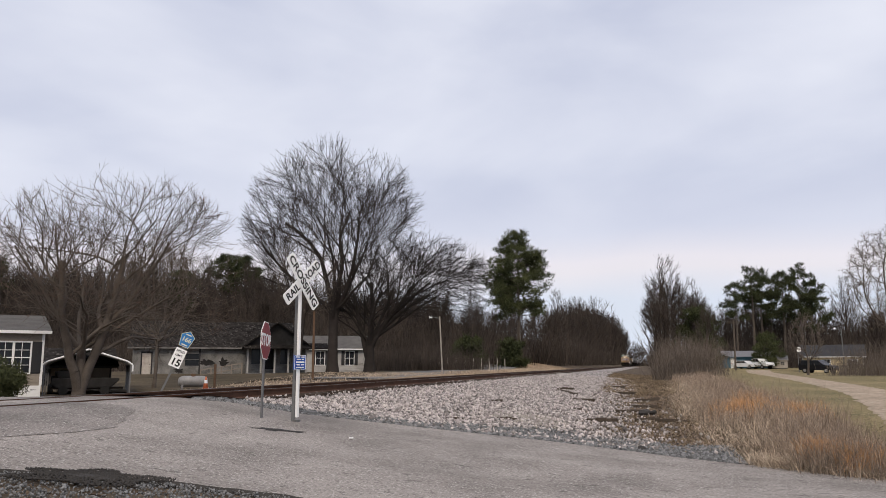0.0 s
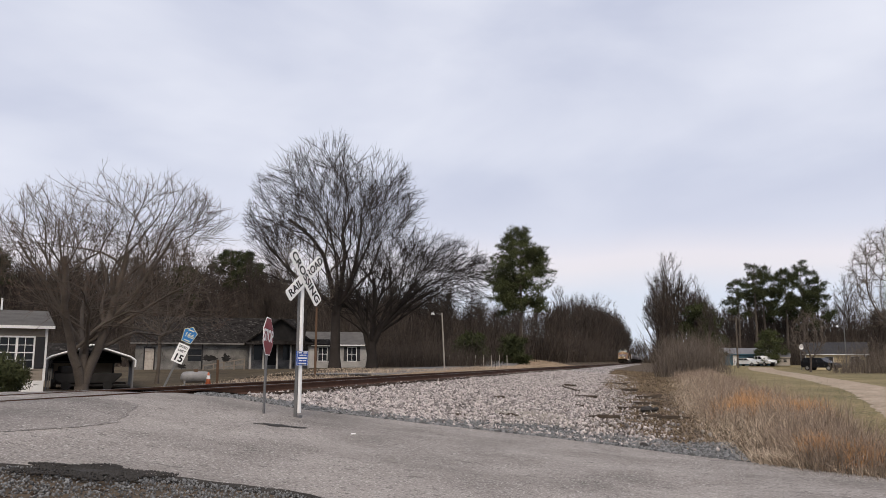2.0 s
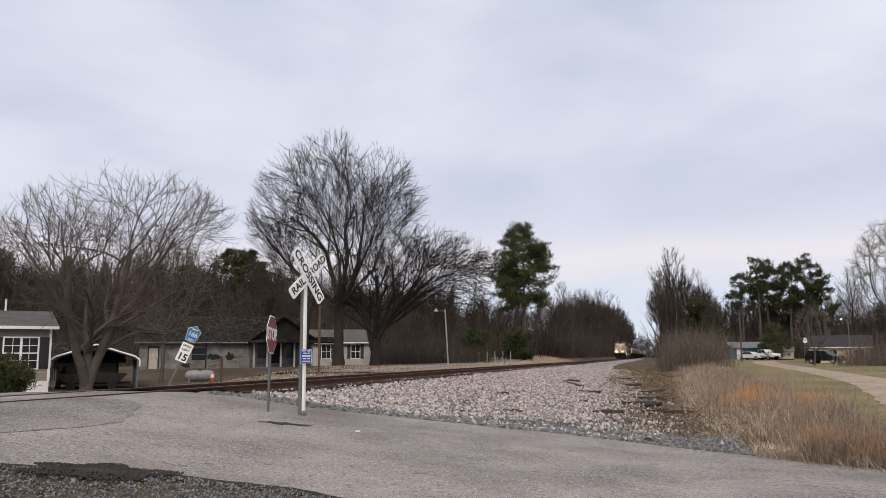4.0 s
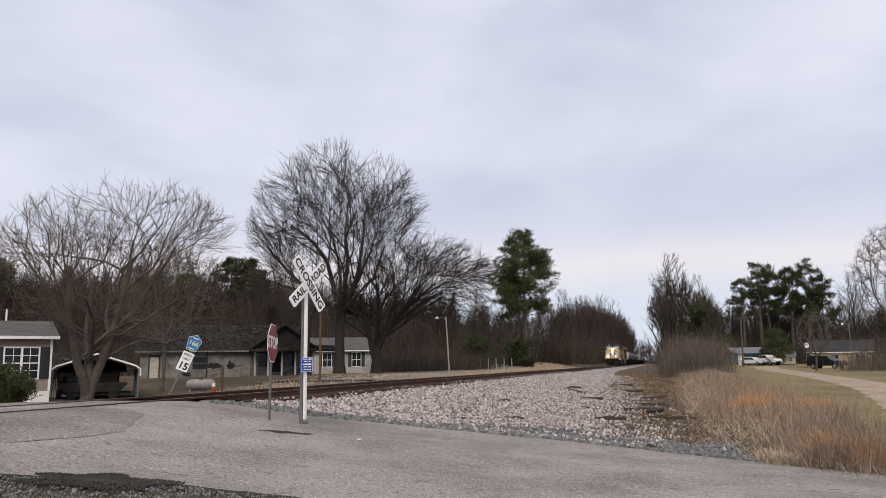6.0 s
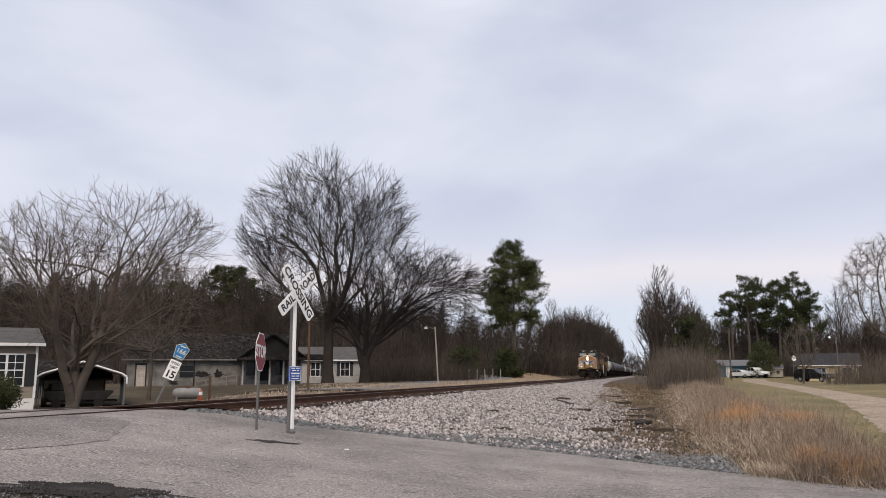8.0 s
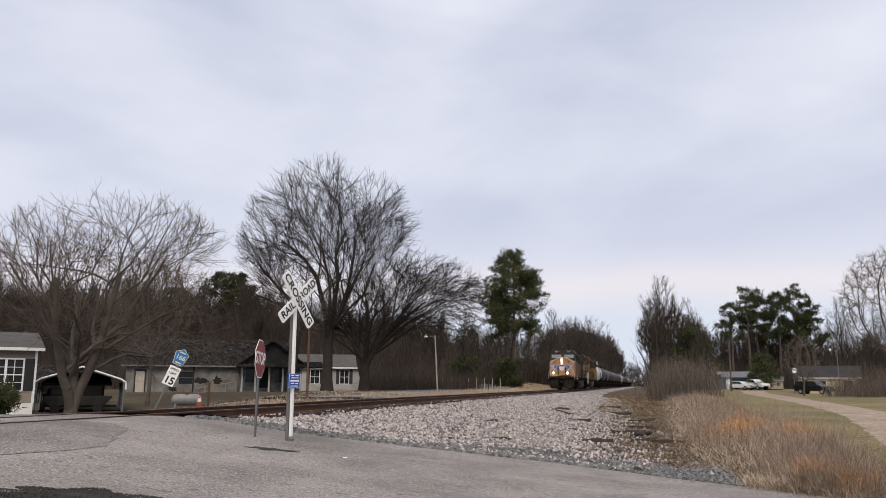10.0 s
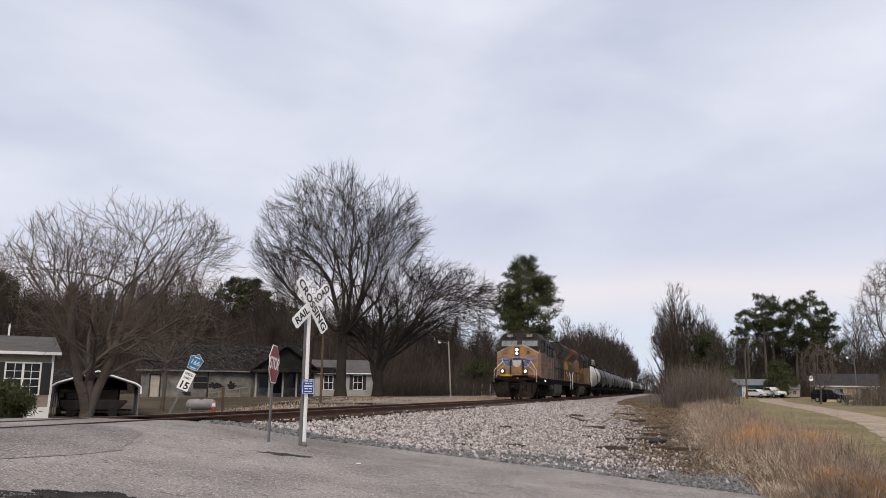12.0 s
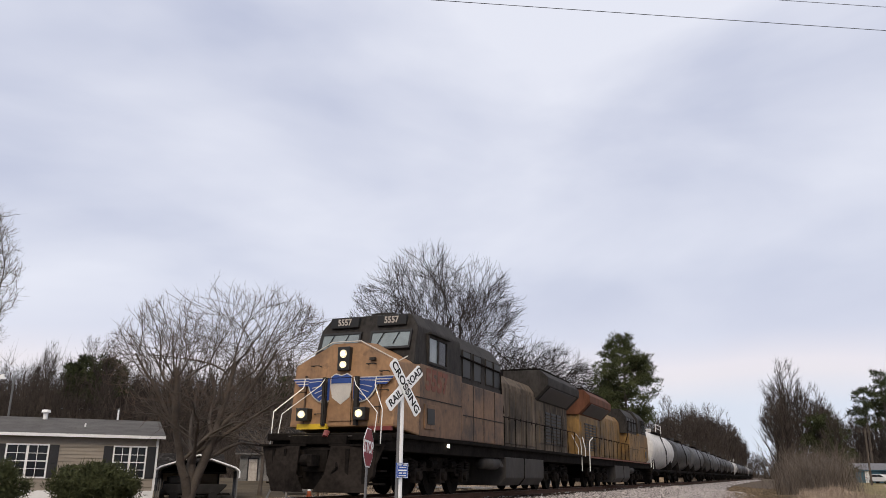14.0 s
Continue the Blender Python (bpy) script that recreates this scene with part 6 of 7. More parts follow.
def crossbuck():
    x, y = -6.0, 12.75
    z = height(x, y)
    t = thing("crossbuck_sign", "white railroad crossing sign on a white post beside the track", "railroad sign", facing(x, y, z - 0.05, 106))
    part("post", Geo().box(-0.027, 0.027, 0.0, 0.045, 0.16, 2.6), M["white"], t, "white painted steel post", bevel=0.008)
    part("back_post", Geo().tube((-0.03, 0.085, 0), (-0.01, 0.075, 2.6), 0.032, n=10), M["galv"], t, "dark galvanised rear post")
    part("post_sleeve", Geo().box(-0.045, 0.045, -0.01, 0.05, 0.0, 0.12), M["galv"], t)
    w, h = 1.14, 0.22
    c = 2.53
    for k, (angle, words, off) in enumerate(((-45 + 5, "", -0.02), (45 + 5, "CROSSING", -0.035))):
        m = Matrix.Translation((0, off, c)) @ pose(0, 0, 0, 0, angle, 0)
        r = 0.03
        poly = [(-w / 2 + r, -h / 2), (w / 2 - r, -h / 2), (w / 2, -h / 2 + r), (w / 2, h / 2 - r), (w / 2 - r, h / 2), (-w / 2 + r, h / 2), (-w / 2, h / 2 - r), (-w / 2, -h / 2 + r)]
        b = part("blade", plate(poly, 0.012, m), M["sheet_white"], t, "white reflective blade with black letters")
        if words:
            lettering("lettering", words, 0.185, M["black"], b, m @ Matrix.Translation((0, -0.015, 0)) @ Matrix.Diagonal((1.22, 1, 1, 1)), bold=0.004)
        else:
            lettering("lettering", "RAIL", 0.185, M["black"], b, m @ Matrix.Translation((-0.32, -0.015, 0)) @ Matrix.Diagonal((1.05, 1, 1, 1)), bold=0.004)
            lettering("lettering", "ROAD", 0.185, M["black"], b, m @ Matrix.Translation((0.33, -0.015, 0)) @ Matrix.Diagonal((0.94, 1, 1, 1)), bold=0.004)
    s = part("emergency_plate", Geo().box(-0.15, 0.15, -0.02, 0.0, 0.98, 1.235), M["blue_sign"], t, "small blue notice plate")
    bars(s, [(-0.06, 1.20, 0.09, 0.018), (0.06, 1.20, 0.10, 0.018), (-0.03, 1.16, 0.11, 0.016), (0.07, 1.16, 0.05, 0.016), (0, 1.11, 0.22, 0.026), (-0.05, 1.065, 0.09, 0.018), (0.06, 1.065, 0.08, 0.018), (0, 1.02, 0.2, 0.014)], M["sheet_white"], -0.021)
    rail = Geo()
    for x0, x1, z0, z1 in ((-0.146, 0.146, 0.984, 0.991), (-0.146, 0.146, 1.224, 1.231), (-0.146, -0.139, 0.991, 1.224), (0.139, 0.146, 0.991, 1.224)):
        rail.box(x0, x1, -0.023, -0.02, z0, z1)
    part("plate_border", rail, M["sheet_white"], s)
    for zz in (1.0, 1.215, 2.43, 2.6):
        part("bolt", Geo().tube((0, -0.05, zz), (0, -0.03, zz), 0.012, n=6), M["galv"], t)


crossbuck()


def stop_sign():
    x, y = -6.6, 12.58
    z = height(x, y)
    t = thing("stop_sign", "red octagonal stop sign on a thin leaning steel post", "stop sign", facing(x, y, z - 0.05, 77) @ pose(0, 0, 0, 0, 3.0, 0))
    g = Geo().prism([(-0.035, 0.0), (-0.02, 0.03), (0.02, 0.03), (0.035, 0.0), (0.03, -0.004), (-0.03, -0.004)], "z", 0, 1.75)
    part("post", g, M["galv"], t, "galvanised steel channel post")
    R = 0.36
    for nm, rad, y, mat in (("border", R, 0.0, "sheet_white"), ("face", R * 0.945, -0.004, "red")):
        poly = [(rad * math.cos(TAU * (i + 0.5) / 8), 1.42 + rad * math.sin(TAU * (i + 0.5) / 8)) for i in range(8)]
        g = Geo().prism(poly, "y", y - 0.008, y)
        face = part(nm, g, M[mat], t)
    lettering("lettering", "STOP", 0.295, M["sheet_white"], face, Matrix.Translation((0, -0.014, 1.42)) @ Matrix.Diagonal((0.9, 1, 1, 1)), bold=0.006)


stop_sign()


def route_sign():
    x, y = -15.89, 23.05
    t = thing("route_sign", "leaning blue county route marker above a white speed limit sign", "road sign", facing(x, y, height(x, y) - 0.05, 146) @ pose(0, 0, 0, 0, 23, 0))
    part("post", Geo().prism([(-0.035, 0.0), (-0.02, 0.03), (0.02, 0.03), (0.035, 0.0), (0.03, -0.004), (-0.03, -0.004)], "z", 0, 1.95), M["galv"], t)
    c = 2.05
    for nm, k, yy, mat in (("marker_border", 1.0, 0.0, "cream_ink"), ("marker", 0.93, -0.005, "blue_light")):
        poly = [(-0.165 * k, c - 0.27 * k), (0.165 * k, c - 0.27 * k), (0.235 * k, c + 0.13 * k), (0, c + 0.29 * k), (-0.235 * k, c + 0.13 * k)]
        b = part(nm, Geo().prism(poly, "y", yy - 0.01, yy), M[mat], t)
    lettering("lettering", "166", 0.22, M["cream_ink"], b, Matrix.Translation((0, -0.022, c - 0.02)), bold=0.003)
    bars(b, [(0, c + 0.155, 0.2, 0.035), (0, c - 0.2, 0.2, 0.035)], M["cream_ink"], -0.018)
    s = part("speed_plate", Geo().box(-0.19, 0.19, -0.012, 0, 1.05, 1.70), M["sheet_white"], t, "white speed limit sign", bevel=0.02)
    lettering("lettering", "SPEED", 0.108, M["black"], s, Matrix.Translation((0, -0.015, 1.60)), bold=0.002)
    lettering("lettering", "LIMIT", 0.108, M["black"], s, Matrix.Translation((0, -0.015, 1.46)), bold=0.002)
    lettering("lettering", "15", 0.33, M["black"], s, Matrix.Translation((0, -0.015, 1.21)), bold=0.010)


route_sign()


# ---- houses ----
def wall_cells(length, h, thick, holes, lap=0.0):
    """A wall along x from 0 to length, its outside on y = 0, with openings (x0, x1, z0, z1) through it and, if lap is given, boards of that height."""
    xs = sorted({0.0, length, *[v for o in holes for v in o[:2]]})
    zs = {0.0, h, *[v for o in holes for v in o[2:4]]}
    if lap:
        zs |= {round(i * lap, 3) for i in range(int(h / lap) + 1)}
    zs = sorted(zs)
    g = Geo()
    for x0, x1 in zip(xs, xs[1:]):
        for z0, z1 in zip(zs, zs[1:]):
            cx, cz = (x0 + x1) / 2, (z0 + z1) / 2
            if any(o[0] < cx < o[1] and o[2] < cz < o[3] for o in holes):
                continue
            out = 0.022 if lap else 0.0
            vs = [(x0, -out, z0), (x0, 0, z1), (x0, thick, z0), (x0, thick, z1), (x1, -out, z0), (x1, 0, z1), (x1, thick, z0), (x1, thick, z1)]
            g.add(vs, [(0, 1, 3, 2), (4, 6, 7, 5), (0, 4, 5, 1), (2, 3, 7, 6), (0, 2, 6, 4), (1, 5, 7, 3)])
    return g


def wall_pieces(g):
    """The wall's boards and panels, one by one."""
    return [Geo().add(g.v[k:k + 8], [(0, 1, 3, 2), (4, 6, 7, 5), (0, 4, 5, 1), (2, 3, 7, 6), (0, 2, 6, 4), (1, 5, 7, 3)]) for k in range(0, len(g.v), 8)]


def window(parent, x0, x1, z0, z1, frame_mat, cols=2, rows=2, shutters=None, y=0.0):
    w = new("window")
    w.parent = parent
    f = 0.06
    g = Geo()
    for a, b, c, d in ((x0 - f, x1 + f, z1, z1 + f), (x0 - f, x1 + f, z0 - f, z0), (x0 - f, x0, z0, z1), (x1, x1 + f, z0, z1)):
        g.box(a, b, y - 0.035, y + 0.06, c, d)
    part("frame", g, frame_mat, w)
    g = Geo()
    for i in range(1, cols):
        x = x0 + (x1 - x0) * i / cols
        bar = 0.045 if cols == 4 and i == 2 else 0.011 if cols == 4 else 0.02
        g.box(x - bar, x + bar, y - 0.01, y + 0.04, z0, z1)
    for j in range(1, rows):
        z = z0 + (z1 - z0) * j / rows
        bar = 0.011 if rows == 4 and j != 2 else 0.022
        g.box(x0, x1, y - 0.012, y + 0.038, z - bar, z + bar)
    part("muntin", g, frame_mat, w)
    part("pane", Geo().box(x0, x1, y + 0.04, y + 0.05, z0, z1), M["glass_dark"], w, "dark glass")
    if shutters is not None:
        for a, b in ((x0 - f - 0.36, x0 - f - 0.01), (x1 + f + 0.01, x1 + f + 0.36)):
            s = part("shutter", Geo().box(a, b, y - 0.04, y - 0.01, z0 - 0.04, z1 + 0.04), shutters, w, "dark shutter", bevel=0.006)
            g = Geo()
            for i in range(12):
                z = z0 + (z1 - z0) * (i + 0.5) / 12
                g.box(a + 0.04, b - 0.04, y - 0.052, y - 0.038, z - 0.03, z + 0.02)
            part("slat", g, shutters, s)
    return w


def gable_roof(length, depth, eave, rise, over, thick=0.1):
    """Two slopes with the ridge along x."""
    g = Geo()
    mid = depth / 2
    k = rise / mid
    a = [(-over, eave - over * k), (mid, eave + rise), (depth + over, eave - over * k), (depth + over, eave - over * k + thick), (mid, eave + rise + thick), (-over, eave - over * k + thick)]
    return g.prism(a, "x", -over, length + over)


def gable_end(depth, eave, rise, x0, x1):
    return Geo().prism([(0, eave), (depth, eave), (depth / 2, eave + rise)], "x", x0, x1)


def simple_house(name, label, x, y, z, turn, length, depth, h, rise, wall, roof, trim, holes, skirt=0.0, skirt_mat=None, lap=0.0, over=0.35, shutters=None, doors=(), cols=2, rows=2):
    """A house whose long front lies along its x axis; openings and doors are in the front wall."""
    H = thing(name, label, "house", pose(x, y, z, 0, 0, turn))
    z0 = skirt
    up = Matrix.Translation((0, 0, z0))
    cut = [tuple(o) for o in holes] + [tuple(o[:4]) for o in doors]
    g = wall_cells(length, h, 0.12, cut, lap)
    g.v = [tuple(up @ Vector(p)) for p in g.v]
    fw = new("front_wall")
    fw.parent = H
    for piece in wall_pieces(g):
        part("board" if lap else "wall_panel", piece, wall, fw)
    part("back_wall", Geo().box(0, length, depth - 0.12, depth, z0, z0 + h), wall, H)
    for nm, a, b in (("end_wall", 0, 0.12), ("end_wall", length - 0.12, length)):
        part(nm, Geo().box(a, b, 0.12, depth - 0.12, z0, z0 + h), wall, H)
        part("gable", gable_end(depth, z0 + h, rise, a, b), wall, H)
    part("floor_slab", Geo().box(0.12, length - 0.12, 0.12, depth - 0.12, z0 - 0.1, z0), M["soil"], H)
    part("inner_wall", Geo().box(0.12, length - 0.12, 1.2, 1.25, z0, z0 + h), M["junk"], H, "unlit inside")
    rf = part("roof", gable_roof(length, depth, z0 + h, rise, over), roof, H, bevel=0.02)
    part("fascia", Geo().box(-over, length + over, -over - 0.03, -over + 0.0, z0 + h - over * rise / (depth / 2) - 0.03, z0 + h - over * rise / (depth / 2) + 0.09), trim, H, "pale eave trim")
    if skirt:
        part("skirting", Geo().box(-0.02, length + 0.02, -0.03, 0.1, -0.5, z0), skirt_mat, H, "white skirting")
    part("foundation", Geo().box(0, length, 0.1, depth, -0.8, z0), M["junk"], H)
    for cx in (0, length):
        part("corner_trim", Geo().box(cx - 0.05, cx + 0.05, -0.03, 0.05, z0, z0 + h), trim, H)
    for o in holes:
        window(H, o[0], o[1], z0 + o[2], z0 + o[3], trim, cols, rows, shutters)
    for o in doors:
        d = part("door", Geo().box(o[0] + 0.05, o[1] - 0.05, 0.03, 0.08, z0 + o[2], z0 + o[3] - 0.05), o[4], H, bevel=0.01)
        g = Geo()
        for a, b, c, e in ((o[0] - 0.06, o[1] + 0.06, o[3], o[3] + 0.08), (o[0] - 0.06, o[0] + 0.02, o[2], o[3]), (o[1] - 0.02, o[1] + 0.06, o[2], o[3])):
            g.box(a, b, -0.03, 0.05, z0 + c, z0 + e)
        part("door_frame", g, M["shutter"] if o[5] else trim, d)
        part("door_handle", Geo().tube((o[1] - 0.14, 0.0, z0 + o[2] + 0.95), (o[1] - 0.14, 0.04, z0 + o[2] + 0.95), 0.03, n=8), M["iron"], d)
    return H, rf


# tan mobile home: its right-hand front corner is at (-24.0, 26.8)
LEN = 17.0
cx, cy = -24.0 - LEN * math.cos(radians(45.6)), 26.8 - LEN * math.sin(radians(45.6))
home, roof = simple_house("mobile_home", "tan vinyl-sided mobile home with dark shutters and white skirting", cx, cy, 0.15, 45.6, LEN, 8.2, 2.16, 0.78,
                          M["siding"], M["shingle"], M["white"],
                          [(LEN - 5.57, LEN - 4.14, 0.52, 1.72), (LEN - 1.64, LEN - 0.45, 0.52, 1.72), (2.5, 3.7, 0.52, 1.72), (8.0, 9.2, 0.52, 1.72)], skirt=0.62, skirt_mat=M["white"], lap=0.14, over=0.28, shutters=M["shutter"], cols=4, rows=4)
part("roof_vent", Geo().tube((LEN - 4.6, 3.6, 3.5), (LEN - 4.6, 3.6, 3.85), 0.1, n=10).tube((LEN - 4.6, 3.6, 3.85), (LEN - 4.6, 3.6, 3.97), 0.2, 0.16, n=12), M["white"], roof, "white roof vent cap")
part("roof_vent", Geo().tube((LEN - 2.9, 1.7, 3.0), (LEN - 2.9, 1.7, 3.35), 0.035, n=8), M["white"], roof)
part("roof_vent", Geo().box(LEN - 3.5, LEN - 3.2, 1.2, 1.5, 2.98, 3.12), M["black"], roof, "black box vent")
part("vent_pipe", Geo().tube((LEN - 1.6, 4.5, 3.4), (LEN - 1.6, 4.5, 4.2), 0.04, n=8), M["white"], roof)

# old grey house with a gabled porch
OLD, _ = simple_house("old_house", "derelict grey board house with a dark sagging roof", -41.5, 56.4, 0.62, 33, 13.0, 7.0, 2.62, 2.1, M["old_board"], M["old_roof"], M["old_board"],
                      [(10.6, 11.5, 0.7, 2.1), (4.1, 5.2, 0.9, 1.9)], lap=0.16, over=0.45, doors=[(0.65, 1.45, 0.05, 2.0, M["door_old"], True)], cols=1, rows=2)
for k, (x, z, w, h2) in enumerate(((5.9, 1.15, 1.3, 0.55), (3.6, 0.5, 0.9, 0.5), (7.2, 1.2, 0.9, 0.7))):
    g = Geo()
    rr = random.Random(k)
    n = 26
    g.prism([(x + w / 2 * math.cos(TAU * i / n) * rr.uniform(0.45, 1.2), z + h2 / 2 * math.sin(TAU * i / n) * rr.uniform(0.35, 1.3)) for i in range(n)], "y", -0.03, -0.016)
    part("broken_siding", g, M["junk"], OLD, "dark hole where boards are missing")
part("wall_pilaster", Geo().box(2.75, 2.95, -0.06, 0.0, 0, 2.6), M["old_board"], OLD)
part("wall_pilaster", Geo().box(5.2, 5.32, -0.06, 0.0, 0, 2.6), M["black"], OLD)


def porch():
    """Front porch of the old house, with its own gable, posts, rail and steps."""
    P = new("porch")
    P.parent = OLD
    inv = OLD.matrix_basis.inverted()
    P.matrix_basis = inv @ pose(-31.9, 57.75, 0.62, 0, 0, 29)
    w, d, eave = 5.0, 5.2, 2.35
    part("porch_floor", Geo().box(0, w, 0, d, 0.1, 0.3), M["old_board"], P, bevel=0.01)
    for x in (0.15, 1.2, 2.3, 3.4, 4.85):
        part("porch_post", Geo().box(x - 0.07, x + 0.07, 0.1, 0.24, 0.3, eave), M["house_white"], P, "pale square porch post", bevel=0.01)
    for x in (0.4, 1.6, 2.8, 4.2):
        part("pier", Geo().box(x, x + 0.4, 0.1, 0.5, -0.5, 0.1), M["pale_rock"], P)
    part("porch_beam", Geo().box(0, w, 0.05, 0.25, eave, eave + 0.2), M["old_board"], P)
    g = Geo().prism([(-0.35, eave - 0.05), (w / 2, eave + 2.0), (w + 0.35, eave - 0.05), (w + 0.35, eave + 0.1), (w / 2, eave + 2.15), (-0.35, eave + 0.1)], "y", -0.35, d + 1.5)
    part("porch_roof", g, M["old_roof"], P, "dark shingled gable roof", bevel=0.02)
    part("porch_gable", Geo().prism([(0.0, eave + 0.2), (w, eave + 0.2), (w / 2, eave + 2.0)], "y", 0.12, 0.22), M["junk"], P, "dark gable boards")
    part("porch_skirt_roof", Geo().prism([(-0.7, eave - 0.12), (-0.75, eave - 0.04), (0.6, eave + 0.42), (0.6, eave + 0.32)], "x", -0.2, w + 1.6), M["old_roof"], P)
    back = part("porch_wall", wall_cells(w, eave, 0.1, [(0.5, 1.2, 0.8, 2.0), (1.5, 2.3, 0.3, 2.2), (2.9, 3.6, 0.8, 2.0)], 0.16), M["old_board"], P)
    back.matrix_basis = Matrix.Translation((0, 2.4, 0.3))
    part("porch_dark", Geo().box(0.1, w - 0.1, 2.6, 2.7, 0.3, eave), M["junk"], P)
    for x in (0.85, 3.25):
        part("porch_window", Geo().box(x - 0.4, x + 0.4, 2.36, 2.42, 1.05, 2.3), M["glass_dark"], P)
    # ramp with a rail towards the yard
    part("ramp", Geo().prism([(-0.1, 0.25), (-0.1, 0.15), (-3.6, -0.35), (-3.6, -0.25)], "y", 0.6, 1.5), M["old_board"], P)
    for k in range(5):
        x = -0.3 - 0.8 * k
        part("ramp_post", Geo().box(x - 0.05, x + 0.05, 0.5, 0.6, -0.6, 1.15 - 0.13 * k), M["wood"], P)
    for dz in (0.0, -0.4):
        part("ramp_rail", Geo().tube((-0.3, 0.55, 1.1 + dz), (-3.5, 0.55, 0.55 + dz), 0.04, n=5), M["wood"], P)
    for k in range(4):
        x = w + 0.4 + 0.5 * k
        part("yard_bench", Geo().box(x, x + 0.42, -0.2, 0.5, -0.3, 0.12), M["wood"], P)


porch()

simple_house("white_house", "low white house with dark-shuttered windows", -43.0, 73.6, 0.85, 23.3, 15.0, 7.5, 2.5, 1.35, M["house_white"], M["shingle"], M["white"],
             [(9.3, 10.2, 0.75, 2.15), (12.4, 13.3, 0.75, 2.15), (5.5, 6.4, 0.75, 2.15)], lap=0.18, over=0.4, shutters=M["shutter"], cols=2, rows=2)
simple_house("shed", "brown roofed outbuilding behind the carport", -35.0, 35.5, -0.1, 42, 6.0, 5.0, 1.7, 0.9, M["siding"], M["old_roof"], M["shutter"], [(2.0, 2.8, 0.6, 1.4)], over=0.4)
simple_house("blue_house", "blue-sided mobile home with a white door", 10.6, 154.8, 0.95, -6, 10.5, 5.5, 2.15, 1.0, M["house_blue"], M["metal_roof"], M["house_blue"],
             [(5.9, 7.4, 0.6, 1.6)], over=0.3, doors=[(3.4, 4.5, 0.0, 2.0, M["white"], False)], cols=3, rows=2)
simple_house("cream_house", "cream-sided house with a grey hipped roof", 21.9, 128.2, 0.48, -11, 8.0, 7.0, 2.45, 1.6, M["house_cream"], M["slate"], M["white"],
             [(2.6, 3.7, 0.7, 1.9), (6.0, 7.2, 0.7, 1.9)], over=0.45, shutters=None)
simple_house("small_shed", "small grey garden shed", 20.2, 148.6, 1.0, -8, 2.6, 2.4, 1.5, 0.7, M["pole"], M["metal_roof"], M["pole"], [(1.6, 2.1, 0.6, 1.1)], over=0.2)


def carport():
    x, y = -30.0, 33.7
    t = thing("carport", "open metal carport with pale trim, dark things stored below", "carport", pose(x, y, 0.05, 0, 0, 38.5))
    w, d, e, a = 4.1, 6.0, 1.55, 2.35
    prof = [(-0.1, e - 0.35), (-0.1, e), (0.15, e + 0.18), (w / 2, a), (w - 0.15, e + 0.18), (w + 0.1, e), (w + 0.1, e - 0.35)]
    inner = [(p[0] + (0.05 if p[0] < w / 2 else -0.05), p[1] - 0.06) for p in prof]
    part("carport_roof", Geo().prism(prof + inner[::-1], "y", 0, d), M["carport"], t, "grey sheet metal roof")
    for k, yy in enumerate((0.0, 2.0, 4.0, d)):
        for xx in (0, w):
            part("leg", Geo().box(xx - 0.035, xx + 0.035, yy - 0.035, yy + 0.035, -0.2, e), M["galv"], t)
    g = Geo()
    for p, q in zip(prof, prof[1:]):
        g.tube((p[0], -0.03, p[1]), (q[0], -0.03, q[1]), 0.045, n=6)
    part("front_trim", g, M["white"], t, "white front trim")
    j = thing("stored_boat", "dark covered boat on a trailer under the carport", "boat", pose(x, y, 0.05, 0, 0, 38.5))
    hull = Geo().prism([(0.35, 0.55), (0.55, 0.35), (3.2, 0.35), (3.6, 0.75), (3.6, 0.85), (0.35, 0.85)], "y", 0.6, 2.0)
    part("hull", hull, M["junk"], j, bevel=0.05)
    part("cover", Geo().box(0.6, 1.5, 0.8, 1.9, 0.85, 1.25), M["junk"], j, bevel=0.1)
    for xx in (0.9, 2.9):
        part("trailer_wheel", Geo().tube((xx, 0.5, 0.22), (xx, 0.62, 0.22), 0.24, n=14), M["tyre"], j)
    part("trailer_frame", Geo().box(0.3, 3.8, 0.65, 0.75, 0.28, 0.36).box(0.3, 3.8, 1.85, 1.95, 0.28, 0.36), M["iron"], j)
    q = thing("garden_tractor", "dark machine parked under the carport", "tractor", pose(x, y, 0.05, 0, 0, 38.5))
    part("bonnet", Geo().box(0.2, 1.0, 2.4, 3.4, 0.3, 0.95), M["junk"], q, bevel=0.08)
    part("seat", Geo().box(0.35, 0.85, 3.4, 3.8, 0.5, 1.2), M["junk"], q, bevel=0.05)
    for yy in (2.5, 3.6):
        part("tyre", Geo().tube((0.1, yy, 0.25), (0.3, yy, 0.25), 0.27, n=14), M["tyre"], q)


carport()


